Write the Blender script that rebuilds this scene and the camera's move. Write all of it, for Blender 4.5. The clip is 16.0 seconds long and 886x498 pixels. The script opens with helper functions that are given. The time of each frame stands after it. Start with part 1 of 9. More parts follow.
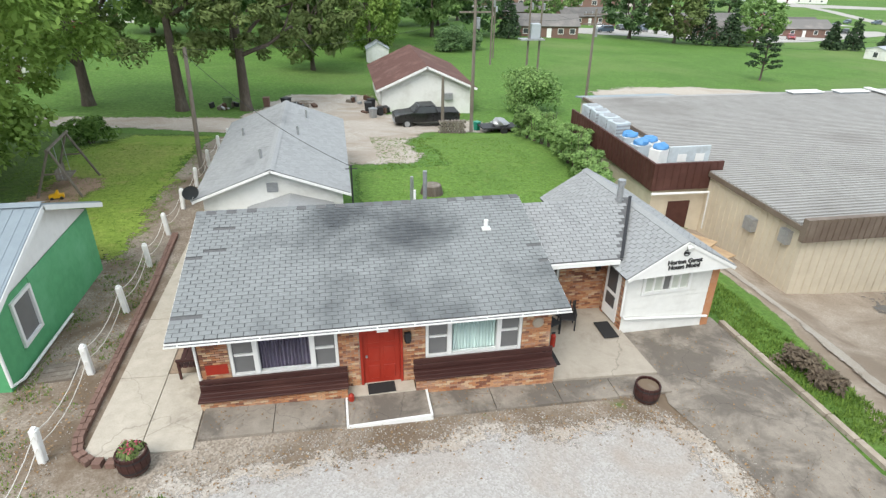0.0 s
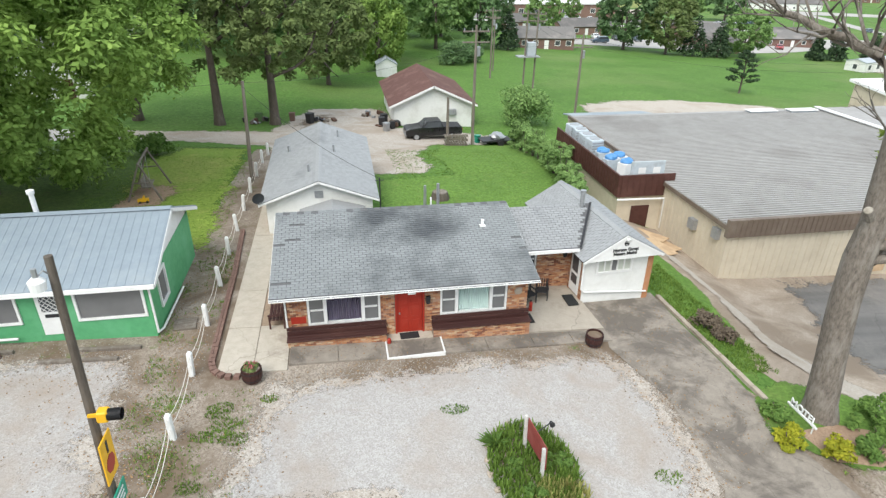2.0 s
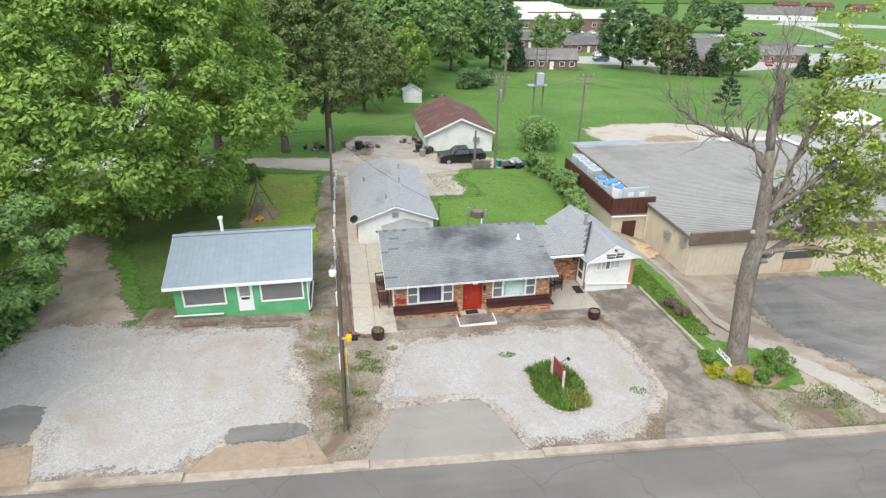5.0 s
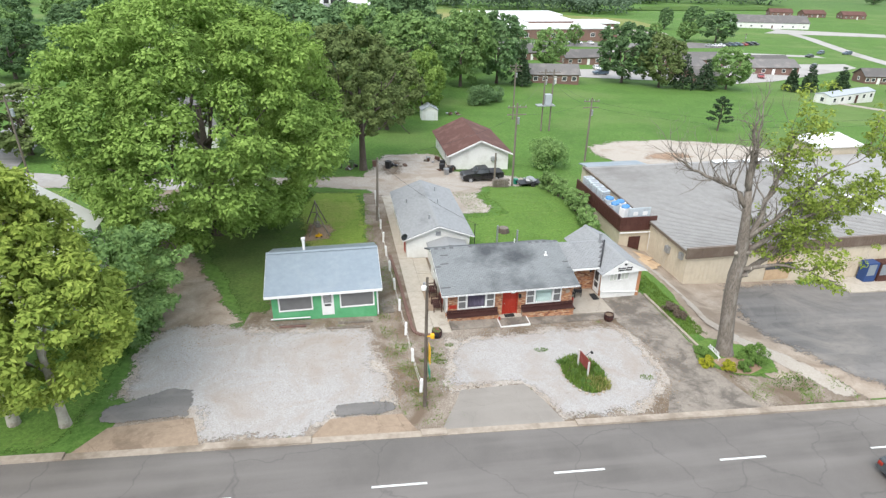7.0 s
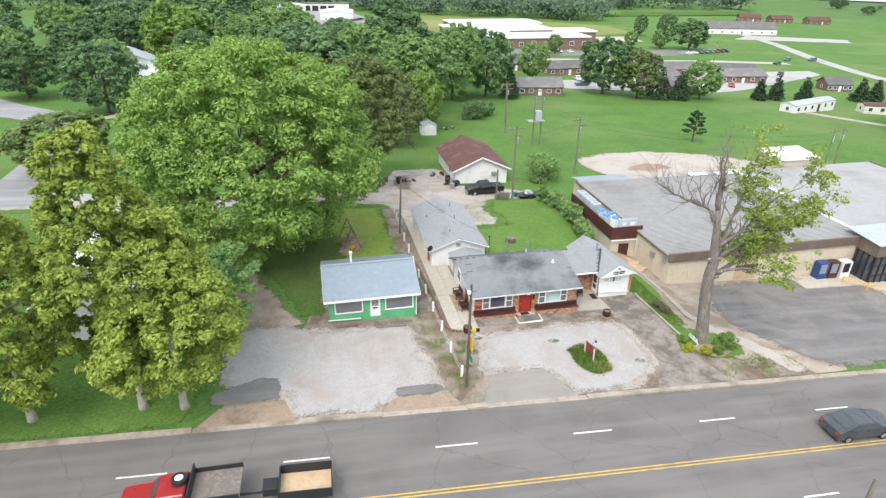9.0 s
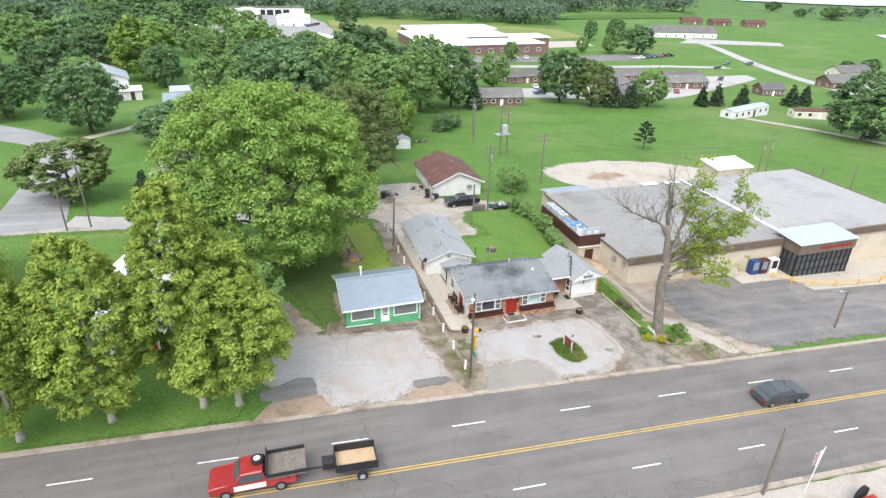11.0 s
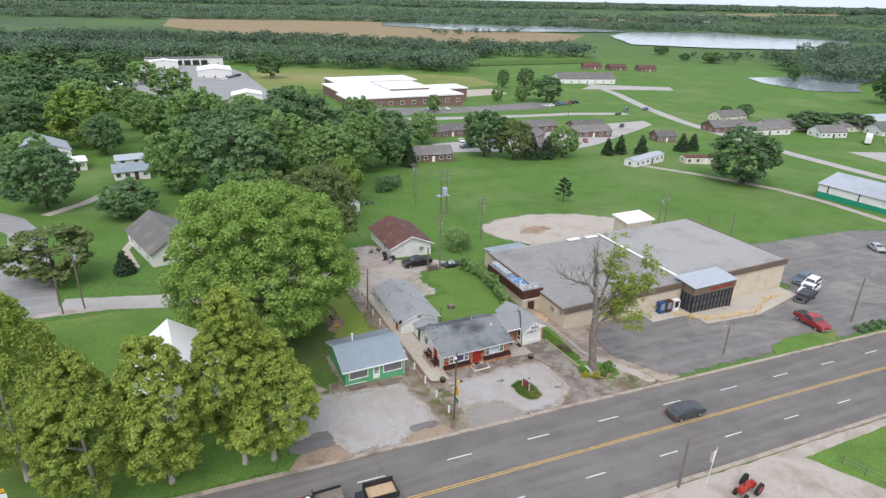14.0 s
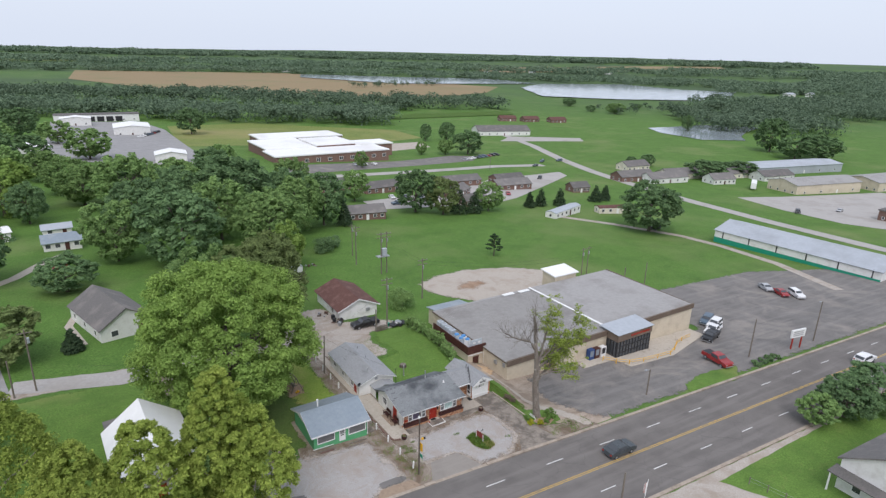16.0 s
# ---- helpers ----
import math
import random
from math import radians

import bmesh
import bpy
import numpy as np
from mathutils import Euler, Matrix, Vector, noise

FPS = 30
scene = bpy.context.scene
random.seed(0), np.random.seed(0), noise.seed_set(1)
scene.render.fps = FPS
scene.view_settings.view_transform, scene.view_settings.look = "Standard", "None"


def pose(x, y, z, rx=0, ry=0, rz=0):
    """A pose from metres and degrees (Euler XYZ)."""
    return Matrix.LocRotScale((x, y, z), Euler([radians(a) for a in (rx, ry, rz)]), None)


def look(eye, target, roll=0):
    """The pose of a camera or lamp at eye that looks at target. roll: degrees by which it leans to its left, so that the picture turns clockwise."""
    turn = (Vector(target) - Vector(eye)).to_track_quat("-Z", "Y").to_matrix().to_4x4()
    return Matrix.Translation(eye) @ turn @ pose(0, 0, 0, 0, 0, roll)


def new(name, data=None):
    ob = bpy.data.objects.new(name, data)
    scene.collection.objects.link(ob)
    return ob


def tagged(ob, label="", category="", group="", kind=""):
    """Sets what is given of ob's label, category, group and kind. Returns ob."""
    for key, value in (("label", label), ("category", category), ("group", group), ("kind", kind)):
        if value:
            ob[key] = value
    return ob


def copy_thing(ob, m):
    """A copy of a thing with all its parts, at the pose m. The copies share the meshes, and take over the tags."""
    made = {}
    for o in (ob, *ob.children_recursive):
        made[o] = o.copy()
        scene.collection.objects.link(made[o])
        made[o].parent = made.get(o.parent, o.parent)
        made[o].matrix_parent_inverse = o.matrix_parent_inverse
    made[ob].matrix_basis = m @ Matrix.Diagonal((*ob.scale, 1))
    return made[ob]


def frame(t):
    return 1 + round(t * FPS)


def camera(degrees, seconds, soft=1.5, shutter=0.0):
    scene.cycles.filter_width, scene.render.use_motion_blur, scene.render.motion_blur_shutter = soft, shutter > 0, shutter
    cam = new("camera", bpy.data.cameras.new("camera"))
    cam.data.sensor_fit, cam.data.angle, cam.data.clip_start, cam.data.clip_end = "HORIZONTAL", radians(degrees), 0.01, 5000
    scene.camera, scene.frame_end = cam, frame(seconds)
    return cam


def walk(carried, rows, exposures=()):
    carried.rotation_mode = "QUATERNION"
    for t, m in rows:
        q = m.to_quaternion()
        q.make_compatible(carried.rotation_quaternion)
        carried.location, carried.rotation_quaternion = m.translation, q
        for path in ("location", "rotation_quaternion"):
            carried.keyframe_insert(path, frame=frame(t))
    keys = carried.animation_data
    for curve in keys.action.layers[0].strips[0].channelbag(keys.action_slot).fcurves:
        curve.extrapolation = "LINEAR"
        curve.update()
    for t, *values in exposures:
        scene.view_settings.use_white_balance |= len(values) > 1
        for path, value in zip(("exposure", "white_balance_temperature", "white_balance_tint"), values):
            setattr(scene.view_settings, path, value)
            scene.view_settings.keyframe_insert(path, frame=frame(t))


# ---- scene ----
cam = camera(73.7, 16.0, 1.35)
PATH = [
    (0, (-0.315, -13.052, 11.04), (0.011, -11.303, 10.127), 0.9),
    (0.5, (-0.601, -14.504, 11.791), (-0.276, -12.755, 10.877), 0.9),
    (1, (-0.982, -16.066, 12.521), (-0.654, -14.317, 11.608), 1.2),
    (1.5, (-1.342, -17.797, 13.264), (-1.019, -16.045, 12.354), 1.0),
    (2, (-1.845, -19.519, 13.913), (-1.522, -17.766, 13.006), 1.0),
    (2.5, (-2.402, -21.245, 14.609), (-2.083, -19.488, 13.708), 0.8),
    (3, (-3.069, -22.851, 15.335), (-2.752, -21.093, 14.436), 0.8),
    (3.5, (-3.829, -24.495, 16.16), (-3.515, -22.736, 15.263), 0.8),
    (4, (-4.687, -26.318, 17.192), (-4.376, -24.557, 16.297), 0.6),
    (6.5, (-9.987, -33.995, 22.81), (-9.666, -32.235, 21.916), 0.9),
    (7, (-11.188, -35.58, 23.885), (-10.861, -33.819, 22.995), 0.8),
    (7.5, (-12.371, -37.151, 25.04), (-12.033, -35.391, 24.152), 0.8),
    (8, (-13.692, -38.756, 26.088), (-13.339, -36.997, 25.204), 0.7),
    (10.5, (-20.465, -46.589, 32.05), (-19.979, -44.863, 31.164), 1.0),
    (11, (-21.83, -48.004, 33.384), (-21.302, -46.29, 32.498), 1.0),
    (11.5, (-23.295, -49.463, 34.837), (-22.73, -47.761, 33.952), 1.0),
    (12, (-24.761, -50.885, 36.456), (-24.155, -49.188, 35.587), 1.0),
    (12.5, (-26.254, -52.25, 38.114), (-25.606, -50.559, 37.265), 1.0),
    (13, (-27.851, -53.515, 39.761), (-27.159, -51.831, 38.934), 1.1),
    (13.5, (-29.42, -54.795, 41.289), (-28.683, -53.119, 40.485), 1.2),
    (14, (-30.975, -56.007, 42.789), (-30.19, -54.34, 42.013), 1.2),
    (14.5, (-32.377, -57.124, 44.16), (-31.534, -55.469, 43.419), 1.0),
    (15, (-34.189, -58.128, 45.746), (-33.28, -56.492, 45.041), 1.3),
    (15.5, (-35.754, -59.046, 47.168), (-34.784, -57.43, 46.5), 1.4),
    (16, (-37.289, -59.856, 48.487), (-36.258, -58.262, 47.858), 1.5),
]
walk(cam, [(t, look(eye, target, roll)) for t, eye, target, roll in PATH], [(0, 0.4, 6500, 10), (4, 0.42, 6450, 11), (7.5, 0.48, 6400, 13), (11, 0.57, 6350, 14), (12.5, 0.5, 6320, 15), (13.2, 0.2, 6300, 16), (14, -0.01, 6300, 17), (15, -0.14, 6280, 18), (16, -0.28, 6250, 18)])

# ---- daylight: a bright overcast sky with a weak broad sun ----
world = bpy.data.worlds.new("overcast_sky")
scene.world = world
world.use_nodes = True
wn, wl = world.node_tree.nodes, world.node_tree.links
wn.clear()
sky = wn.new("ShaderNodeTexSky")
sky.sky_type, sky.sun_disc = "NISHITA", False
sky.sun_elevation, sky.sun_rotation = radians(52), radians(215)
sky.dust_density, sky.ozone_density, sky.air_density = 4.0, 1.5, 1.2
veil = wn.new("ShaderNodeMix")
veil.data_type = "RGBA"
veil.inputs[0].default_value = 0.8
veil.inputs[7].default_value = (8.1, 9.1, 9.9, 1)
wl.new(sky.outputs[0], veil.inputs[6])
back = wn.new("ShaderNodeBackground")
back.inputs[1].default_value = 0.128
wl.new(veil.outputs[2], back.inputs[0])
wout = wn.new("ShaderNodeOutputWorld")
wl.new(back.outputs[0], wout.inputs[0])

sun_data = bpy.data.lights.new("sun", "SUN")
sun_data.energy, sun_data.angle, sun_data.color = 2.3, radians(38), (1.0, 0.97, 0.92)
sun = new("sun", sun_data)
sun.matrix_world = look((-40, -50, 90), (0, 10, 0))


# ---- materials ----
def rgba(c):
    return (c[0], c[1], c[2], 1.0)


def mix_rgb(nt, fac, a, b, mode="MIX"):
    n = nt.nodes.new("ShaderNodeMix")
    n.data_type, n.blend_type = "RGBA", mode
    for sock, v in ((n.inputs[0], fac), (n.inputs[6], a), (n.inputs[7], b)):
        if isinstance(v, bpy.types.NodeSocket):
            nt.links.new(v, sock)
        elif isinstance(v, (int, float)):
            sock.default_value = v
        else:
            sock.default_value = rgba(v)
    return n.outputs[2]


def noise_tex(nt, vec, scale, detail=4.0, rough=0.55, distort=0.0):
    n = nt.nodes.new("ShaderNodeTexNoise")
    n.inputs["Scale"].default_value = scale
    n.inputs["Detail"].default_value = detail
    n.inputs["Roughness"].default_value = rough
    n.inputs["Distortion"].default_value = distort
    nt.links.new(vec, n.inputs["Vector"])
    return n.outputs["Fac"]


def remap(nt, v, lo, hi, a=0.0, b=1.0):
    n = nt.nodes.new("ShaderNodeMapRange")
    n.inputs[1].default_value, n.inputs[2].default_value = lo, hi
    n.inputs[3].default_value, n.inputs[4].default_value = a, b
    nt.links.new(v, n.inputs[0])
    return n.outputs[0]


def start_mat(name, rough=0.8, metal=0.0, spec=0.3):
    m = bpy.data.materials.new(name)
    m.use_nodes = True
    nt = m.node_tree
    p = nt.nodes["Principled BSDF"]
    p.inputs["Roughness"].default_value = rough
    p.inputs["Metallic"].default_value = metal
    p.inputs["Specular IOR Level"].default_value = spec
    return m, nt, p


def place_vec(nt, world_space=False):
    if world_space:
        return nt.nodes.new("ShaderNodeNewGeometry").outputs["Position"]
    return nt.nodes.new("ShaderNodeTexCoord").outputs["Object"]


def add_bump(nt, p, v, strength, dist):
    b = nt.nodes.new("ShaderNodeBump")
    b.inputs["Strength"].default_value, b.inputs["Distance"].default_value = strength, dist
    nt.links.new(v, b.inputs["Height"])
    nt.links.new(b.outputs[0], p.inputs["Normal"])


def vary(nt, col, island=0.0, per_object=0.0):
    """Brightness that differs from piece to piece."""
    for amount, node, out in ((island, "ShaderNodeNewGeometry", "Random Per Island"), (per_object, "ShaderNodeObjectInfo", "Random")):
        if amount:
            n = nt.nodes.new(node)
            h = nt.nodes.new("ShaderNodeHueSaturation")
            nt.links.new(remap(nt, n.outputs[out], 0, 1, 1 - amount, 1 + amount), h.inputs["Value"])
            nt.links.new(col, h.inputs["Color"])
            col = h.outputs[0]
    return col


def surf(name, c1, c2, c3=None, fine=9.0, coarse=0.5, rough=0.8, bump=0.25, dist=0.01, metal=0.0, spec=0.3,
         island=0.0, per_object=0.0, world_space=False, c3_from=0.5, c3_to=0.72, stretch=None):
    m, nt, p = start_mat(name, rough, metal, spec)
    v = place_vec(nt, world_space)
    if stretch:
        s = nt.nodes.new("ShaderNodeMapping")
        s.inputs["Scale"].default_value = stretch
        nt.links.new(v, s.inputs["Vector"])
        v = s.outputs[0]
    f = noise_tex(nt, v, fine, 6.0, 0.65)
    col = mix_rgb(nt, remap(nt, f, 0.3, 0.7), c1, c2)
    if c3:
        g = noise_tex(nt, v, coarse, 5.0, 0.6)
        col = mix_rgb(nt, remap(nt, g, c3_from, c3_to), col, c3)
    col = vary(nt, col, island, per_object)
    nt.links.new(col, p.inputs["Base Color"])
    nt.links.new(remap(nt, f, 0.2, 0.8, rough - 0.08, min(1, rough + 0.08)), p.inputs["Roughness"])
    if bump:
        add_bump(nt, p, f, bump, dist)
    return m


def grass_mat(name, a, b, dry, dark, dry_from=0.56, world_scale=1.0):
    m, nt, p = start_mat(name, 0.9, 0, 0.15)
    v = place_vec(nt, True)
    f = noise_tex(nt, v, 5.0 * world_scale, 8.0, 0.75)
    g = noise_tex(nt, v, 0.22 * world_scale, 5.0, 0.6)
    h = noise_tex(nt, v, 0.05 * world_scale, 4.0, 0.55)
    k = noise_tex(nt, v, 1.1 * world_scale, 4.0, 0.7)
    col = mix_rgb(nt, remap(nt, f, 0.34, 0.66), [c * 0.72 for c in a], [c * 1.2 for c in b])
    tuft = noise_tex(nt, v, 14.0 * world_scale, 4.0, 0.8)
    col = mix_rgb(nt, remap(nt, tuft, 0.55, 0.8, 0, 0.5), col, dark)
    col = mix_rgb(nt, remap(nt, g, 0.45, 0.75, 0, 0.6), col, dark)
    col = mix_rgb(nt, remap(nt, k, 0.55, 0.8, 0, 0.45), col, dry)
    col = mix_rgb(nt, remap(nt, h, dry_from, dry_from + 0.2, 0, 0.7), col, dry)
    far = noise_tex(nt, v, 0.0035, 4.0, 0.55)
    reach = nt.nodes.new("ShaderNodeVectorMath")
    reach.operation = "LENGTH"
    nt.links.new(v, reach.inputs[0])
    wood = nt.nodes.new("ShaderNodeMath")
    wood.operation = "MULTIPLY"
    nt.links.new(remap(nt, reach.outputs["Value"], 620, 1100, 0, 1), wood.inputs[0])
    nt.links.new(remap(nt, far, 0.36, 0.6, 0.35, 0.92), wood.inputs[1])
    col = mix_rgb(nt, wood.outputs[0], col, (0.06, 0.095, 0.05))
    nt.links.new(col, p.inputs["Base Color"])
    add_bump(nt, p, f, 0.7, 0.06)
    return m


def gravel_mat(name, light, mid, dirt, dirt_from, dirt_to, grass=None, stone=22.0):
    m, nt, p = start_mat(name, 0.9, 0, 0.25)
    v = place_vec(nt, True)
    vo = nt.nodes.new("ShaderNodeTexVoronoi")
    vo.inputs["Scale"].default_value = stone
    nt.links.new(v, vo.inputs["Vector"])
    bw = nt.nodes.new("ShaderNodeRGBToBW")
    nt.links.new(vo.outputs["Color"], bw.inputs[0])
    col = mix_rgb(nt, remap(nt, bw.outputs[0], 0.2, 0.8), light, mid)
    big = noise_tex(nt, v, 0.35, 6.0, 0.65, 0.6)
    mid_n = noise_tex(nt, v, 2.2, 5.0, 0.7)
    col = mix_rgb(nt, remap(nt, mid_n, 0.4, 0.75, 0, 0.5), col, mid)
    col = mix_rgb(nt, remap(nt, big, dirt_from, dirt_to), col, dirt)
    speck = noise_tex(nt, v, 7.0, 3.0, 0.6)
    col = mix_rgb(nt, remap(nt, speck, 0.64, 0.75, 0, 0.55), col, (0.16, 0.11, 0.07))
    if grass:
        gr = noise_tex(nt, v, 0.8, 5.0, 0.7)
        col = mix_rgb(nt, remap(nt, gr, 0.6, 0.68, 0, 0.8), col, grass)
    nt.links.new(col, p.inputs["Base Color"])
    add_bump(nt, p, vo.outputs["Distance"], 0.35, 0.02)
    return m


def asphalt_mat(name, a, b, crack, crack_scale, dust=None):
    m, nt, p = start_mat(name, 0.85, 0, 0.3)
    v = place_vec(nt, True)
    f = noise_tex(nt, v, 30.0, 4.0, 0.7)
    g = noise_tex(nt, v, 0.25, 6.0, 0.6)
    s = nt.nodes.new("ShaderNodeMapping")
    s.inputs["Scale"].default_value = (0.06, 0.9, 1)
    nt.links.new(v, s.inputs["Vector"])
    lane = noise_tex(nt, s.outputs[0], 1.0, 3.0, 0.5)
    col = mix_rgb(nt, remap(nt, f, 0.3, 0.7), a, b)
    col = mix_rgb(nt, remap(nt, g, 0.4, 0.7, 0, 0.55), col, [c * 0.72 for c in a])
    col = mix_rgb(nt, remap(nt, lane, 0.45, 0.7, 0, 0.5), col, [c * 1.25 for c in b])
    warp = nt.nodes.new("ShaderNodeTexNoise")
    warp.inputs["Scale"].default_value = 0.7
    warp.inputs["Detail"].default_value = 4.0
    nt.links.new(v, warp.inputs["Vector"])
    mixv = nt.nodes.new("ShaderNodeVectorMath")
    mixv.operation = "MULTIPLY_ADD"
    mixv.inputs[1].default_value = (1.6, 1.6, 0)
    nt.links.new(warp.outputs["Color"], mixv.inputs[0])
    nt.links.new(v, mixv.inputs[2])
    vo = nt.nodes.new("ShaderNodeTexVoronoi")
    vo.feature = "DISTANCE_TO_EDGE"
    vo.inputs["Scale"].default_value = crack_scale
    nt.links.new(mixv.outputs[0], vo.inputs["Vector"])
    col = mix_rgb(nt, remap(nt, vo.outputs["Distance"], 0.0, 0.008, 0.34, 0.0), col, crack)
    if dust:
        worn = noise_tex(nt, v, 0.13, 7.0, 0.68, 0.8)
        col = mix_rgb(nt, remap(nt, worn, 0.5, 0.66, 0, 0.75), col, dust)
        grit = noise_tex(nt, v, 1.7, 5.0, 0.7)
        col = mix_rgb(nt, remap(nt, grit, 0.55, 0.75, 0, 0.4), col, [c * 0.6 for c in a])
    nt.links.new(col, p.inputs["Base Color"])
    add_bump(nt, p, f, 0.3, 0.008)
    return m


def brick_mat(name):
    """Fired tones from dark brown through orange to tan, brick by brick."""
    m, nt, p = start_mat(name, 0.85, 0, 0.25)
    v = place_vec(nt, True)
    tones = nt.nodes.new("ShaderNodeValToRGB")
    tones.color_ramp.interpolation = "CONSTANT"
    el = tones.color_ramp.elements
    el[0].position, el[0].color = 0.0, (0.2, 0.085, 0.055, 1)
    el[1].position, el[1].color = 0.14, (0.36, 0.155, 0.08, 1)
    for pos, c in ((0.34, (0.46, 0.215, 0.105)), (0.56, (0.52, 0.29, 0.155)), (0.74, (0.42, 0.25, 0.17)), (0.88, (0.58, 0.41, 0.26))):
        e = el.new(pos)
        e.color = rgba(c)
    a = nt.nodes.new("ShaderNodeObjectInfo")
    b = nt.nodes.new("ShaderNodeNewGeometry")
    add = nt.nodes.new("ShaderNodeMath")
    add.operation = "ADD"
    nt.links.new(a.outputs["Random"], add.inputs[0])
    nt.links.new(b.outputs["Random Per Island"], add.inputs[1])
    fr = nt.nodes.new("ShaderNodeMath")
    fr.operation = "FRACT"
    nt.links.new(add.outputs[0], fr.inputs[0])
    nt.links.new(fr.outputs[0], tones.inputs[0])
    f = noise_tex(nt, v, 18.0, 5.0, 0.65)
    g = noise_tex(nt, v, 1.6, 4.0, 0.6)
    col = mix_rgb(nt, remap(nt, f, 0.4, 0.75, 0, 0.4), tones.outputs[0], (0.27, 0.14, 0.09))
    col = mix_rgb(nt, remap(nt, g, 0.5, 0.75, 0, 0.35), col, (0.5, 0.4, 0.31))
    nt.links.new(col, p.inputs["Base Color"])
    add_bump(nt, p, f, 0.4, 0.006)
    return m


def concrete_mat(name, light, mid, stain, stain_from, pale_from=0.66, crack=0.35):
    """Old concrete: fine grain, sharp-edged dark stains, paler scoured patches and hairline cracks."""
    m, nt, p = start_mat(name, 0.88, 0, 0.25)
    v = place_vec(nt, True)
    f = noise_tex(nt, v, 26.0, 5.0, 0.7)
    g = noise_tex(nt, v, 2.4, 10.0, 0.72)
    h = noise_tex(nt, v, 0.55, 12.0, 0.68, 0.4)
    w = noise_tex(nt, v, 1.3, 9.0, 0.7, 0.8)
    col = mix_rgb(nt, remap(nt, g, 0.35, 0.65), light, mid)
    col = mix_rgb(nt, remap(nt, f, 0.5, 0.75, 0, 0.35), col, stain)
    col = mix_rgb(nt, remap(nt, h, stain_from, stain_from + 0.12, 0, 0.8), col, stain)
    col = mix_rgb(nt, remap(nt, w, pale_from, pale_from + 0.05, 0, 0.7), col, [min(0.7, c * 1.35) for c in light])
    vo = nt.nodes.new("ShaderNodeTexVoronoi")
    vo.feature = "DISTANCE_TO_EDGE"
    vo.inputs["Scale"].default_value = crack
    bend = nt.nodes.new("ShaderNodeTexNoise")
    bend.inputs["Scale"].default_value = 1.4
    bend.inputs["Detail"].default_value = 6.0
    nt.links.new(v, bend.inputs["Vector"])
    shift = nt.nodes.new("ShaderNodeVectorMath")
    shift.operation = "MULTIPLY_ADD"
    shift.inputs[1].default_value = (0.9, 0.9, 0)
    nt.links.new(bend.outputs["Color"], shift.inputs[0])
    nt.links.new(v, shift.inputs[2])
    nt.links.new(shift.outputs[0], vo.inputs["Vector"])
    col = mix_rgb(nt, remap(nt, vo.outputs["Distance"], 0.0, 0.014 * crack, 0.4, 0.0), col, [c * 0.35 for c in stain])
    nt.links.new(col, p.inputs["Base Color"])
    add_bump(nt, p, g, 0.35, 0.012)
    return m


def leaf_mat(name, a, b, shade):
    m, nt, p = start_mat(name, 0.85, 0, 0.08)
    v = place_vec(nt, False)
    g = noise_tex(nt, v, 0.35, 3.0, 0.6)
    geo = nt.nodes.new("ShaderNodeNewGeometry")
    col = mix_rgb(nt, geo.outputs["Random Per Island"], a, b)
    col = mix_rgb(nt, remap(nt, g, 0.45, 0.65, 0, 0.5), col, shade)
    col = vary(nt, col, 0.16, 0.12)
    nt.links.new(col, p.inputs["Base Color"])
    tr = nt.nodes.new("ShaderNodeBsdfTranslucent")
    nt.links.new(col, tr.inputs[0])
    ms = nt.nodes.new("ShaderNodeMixShader")
    ms.inputs[0].default_value = 0.34
    nt.links.new(p.outputs[0], ms.inputs[1])
    nt.links.new(tr.outputs[0], ms.inputs[2])
    nt.links.new(ms.outputs[0], nt.nodes["Material Output"].inputs[0])
    return m


def glass_mat(name, tint, rough=0.06):
    m, nt, p = start_mat(name, rough, 0, 0.6)
    v = place_vec(nt, True)
    n = noise_tex(nt, v, 1.5, 3.0, 0.5)
    nt.links.new(mix_rgb(nt, n, tint, [c * 1.5 for c in tint]), p.inputs["Base Color"])
    return m


def clear_pane_mat(name):
    m, nt, p = start_mat(name, 0.04, 0, 0.5)
    p.inputs["Base Color"].default_value = (0.85, 0.9, 0.9, 1)
    p.inputs["Transmission Weight"].default_value = 1.0
    p.inputs["IOR"].default_value = 1.1
    return m


GRASS = grass_mat("lawn_grass", (0.092, 0.176, 0.034), (0.133, 0.231, 0.047), (0.211, 0.227, 0.078), (0.060, 0.118, 0.025))
MEADOW = grass_mat("meadow_grass", (0.074, 0.155, 0.029), (0.110, 0.206, 0.044), (0.167, 0.211, 0.076), (0.050, 0.108, 0.022), 0.52, 0.6)
WORN = grass_mat("worn_grass", (0.157, 0.248, 0.040), (0.224, 0.302, 0.057), (0.436, 0.297, 0.149), (0.109, 0.181, 0.030), 0.5)
# thin grass with the maple's shade put into its darker greens
PAINTED_SHADE_GRASS = grass_mat("thin_shaded_grass", (0.075, 0.13, 0.032), (0.108, 0.17, 0.043), (0.14, 0.145, 0.06), (0.05, 0.088, 0.024), 0.58)
EARTH = gravel_mat("brown_earth_drive", (0.44, 0.37, 0.3), (0.34, 0.28, 0.22), (0.25, 0.195, 0.145), 0.42, 0.62)
GRAVEL = gravel_mat("pale_gravel", (0.434, 0.416, 0.394), (0.321, 0.301, 0.283), (0.317, 0.265, 0.218), 0.45, 0.75)
TRACK = gravel_mat("dusty_gravel", (0.48, 0.435, 0.385), (0.34, 0.3, 0.255), (0.29, 0.235, 0.18), 0.45, 0.7)
DIRT = gravel_mat("dirt_and_leaf_litter", (0.38, 0.33, 0.275), (0.22, 0.18, 0.14), (0.16, 0.118, 0.082), 0.4, 0.6, (0.1, 0.15, 0.03))
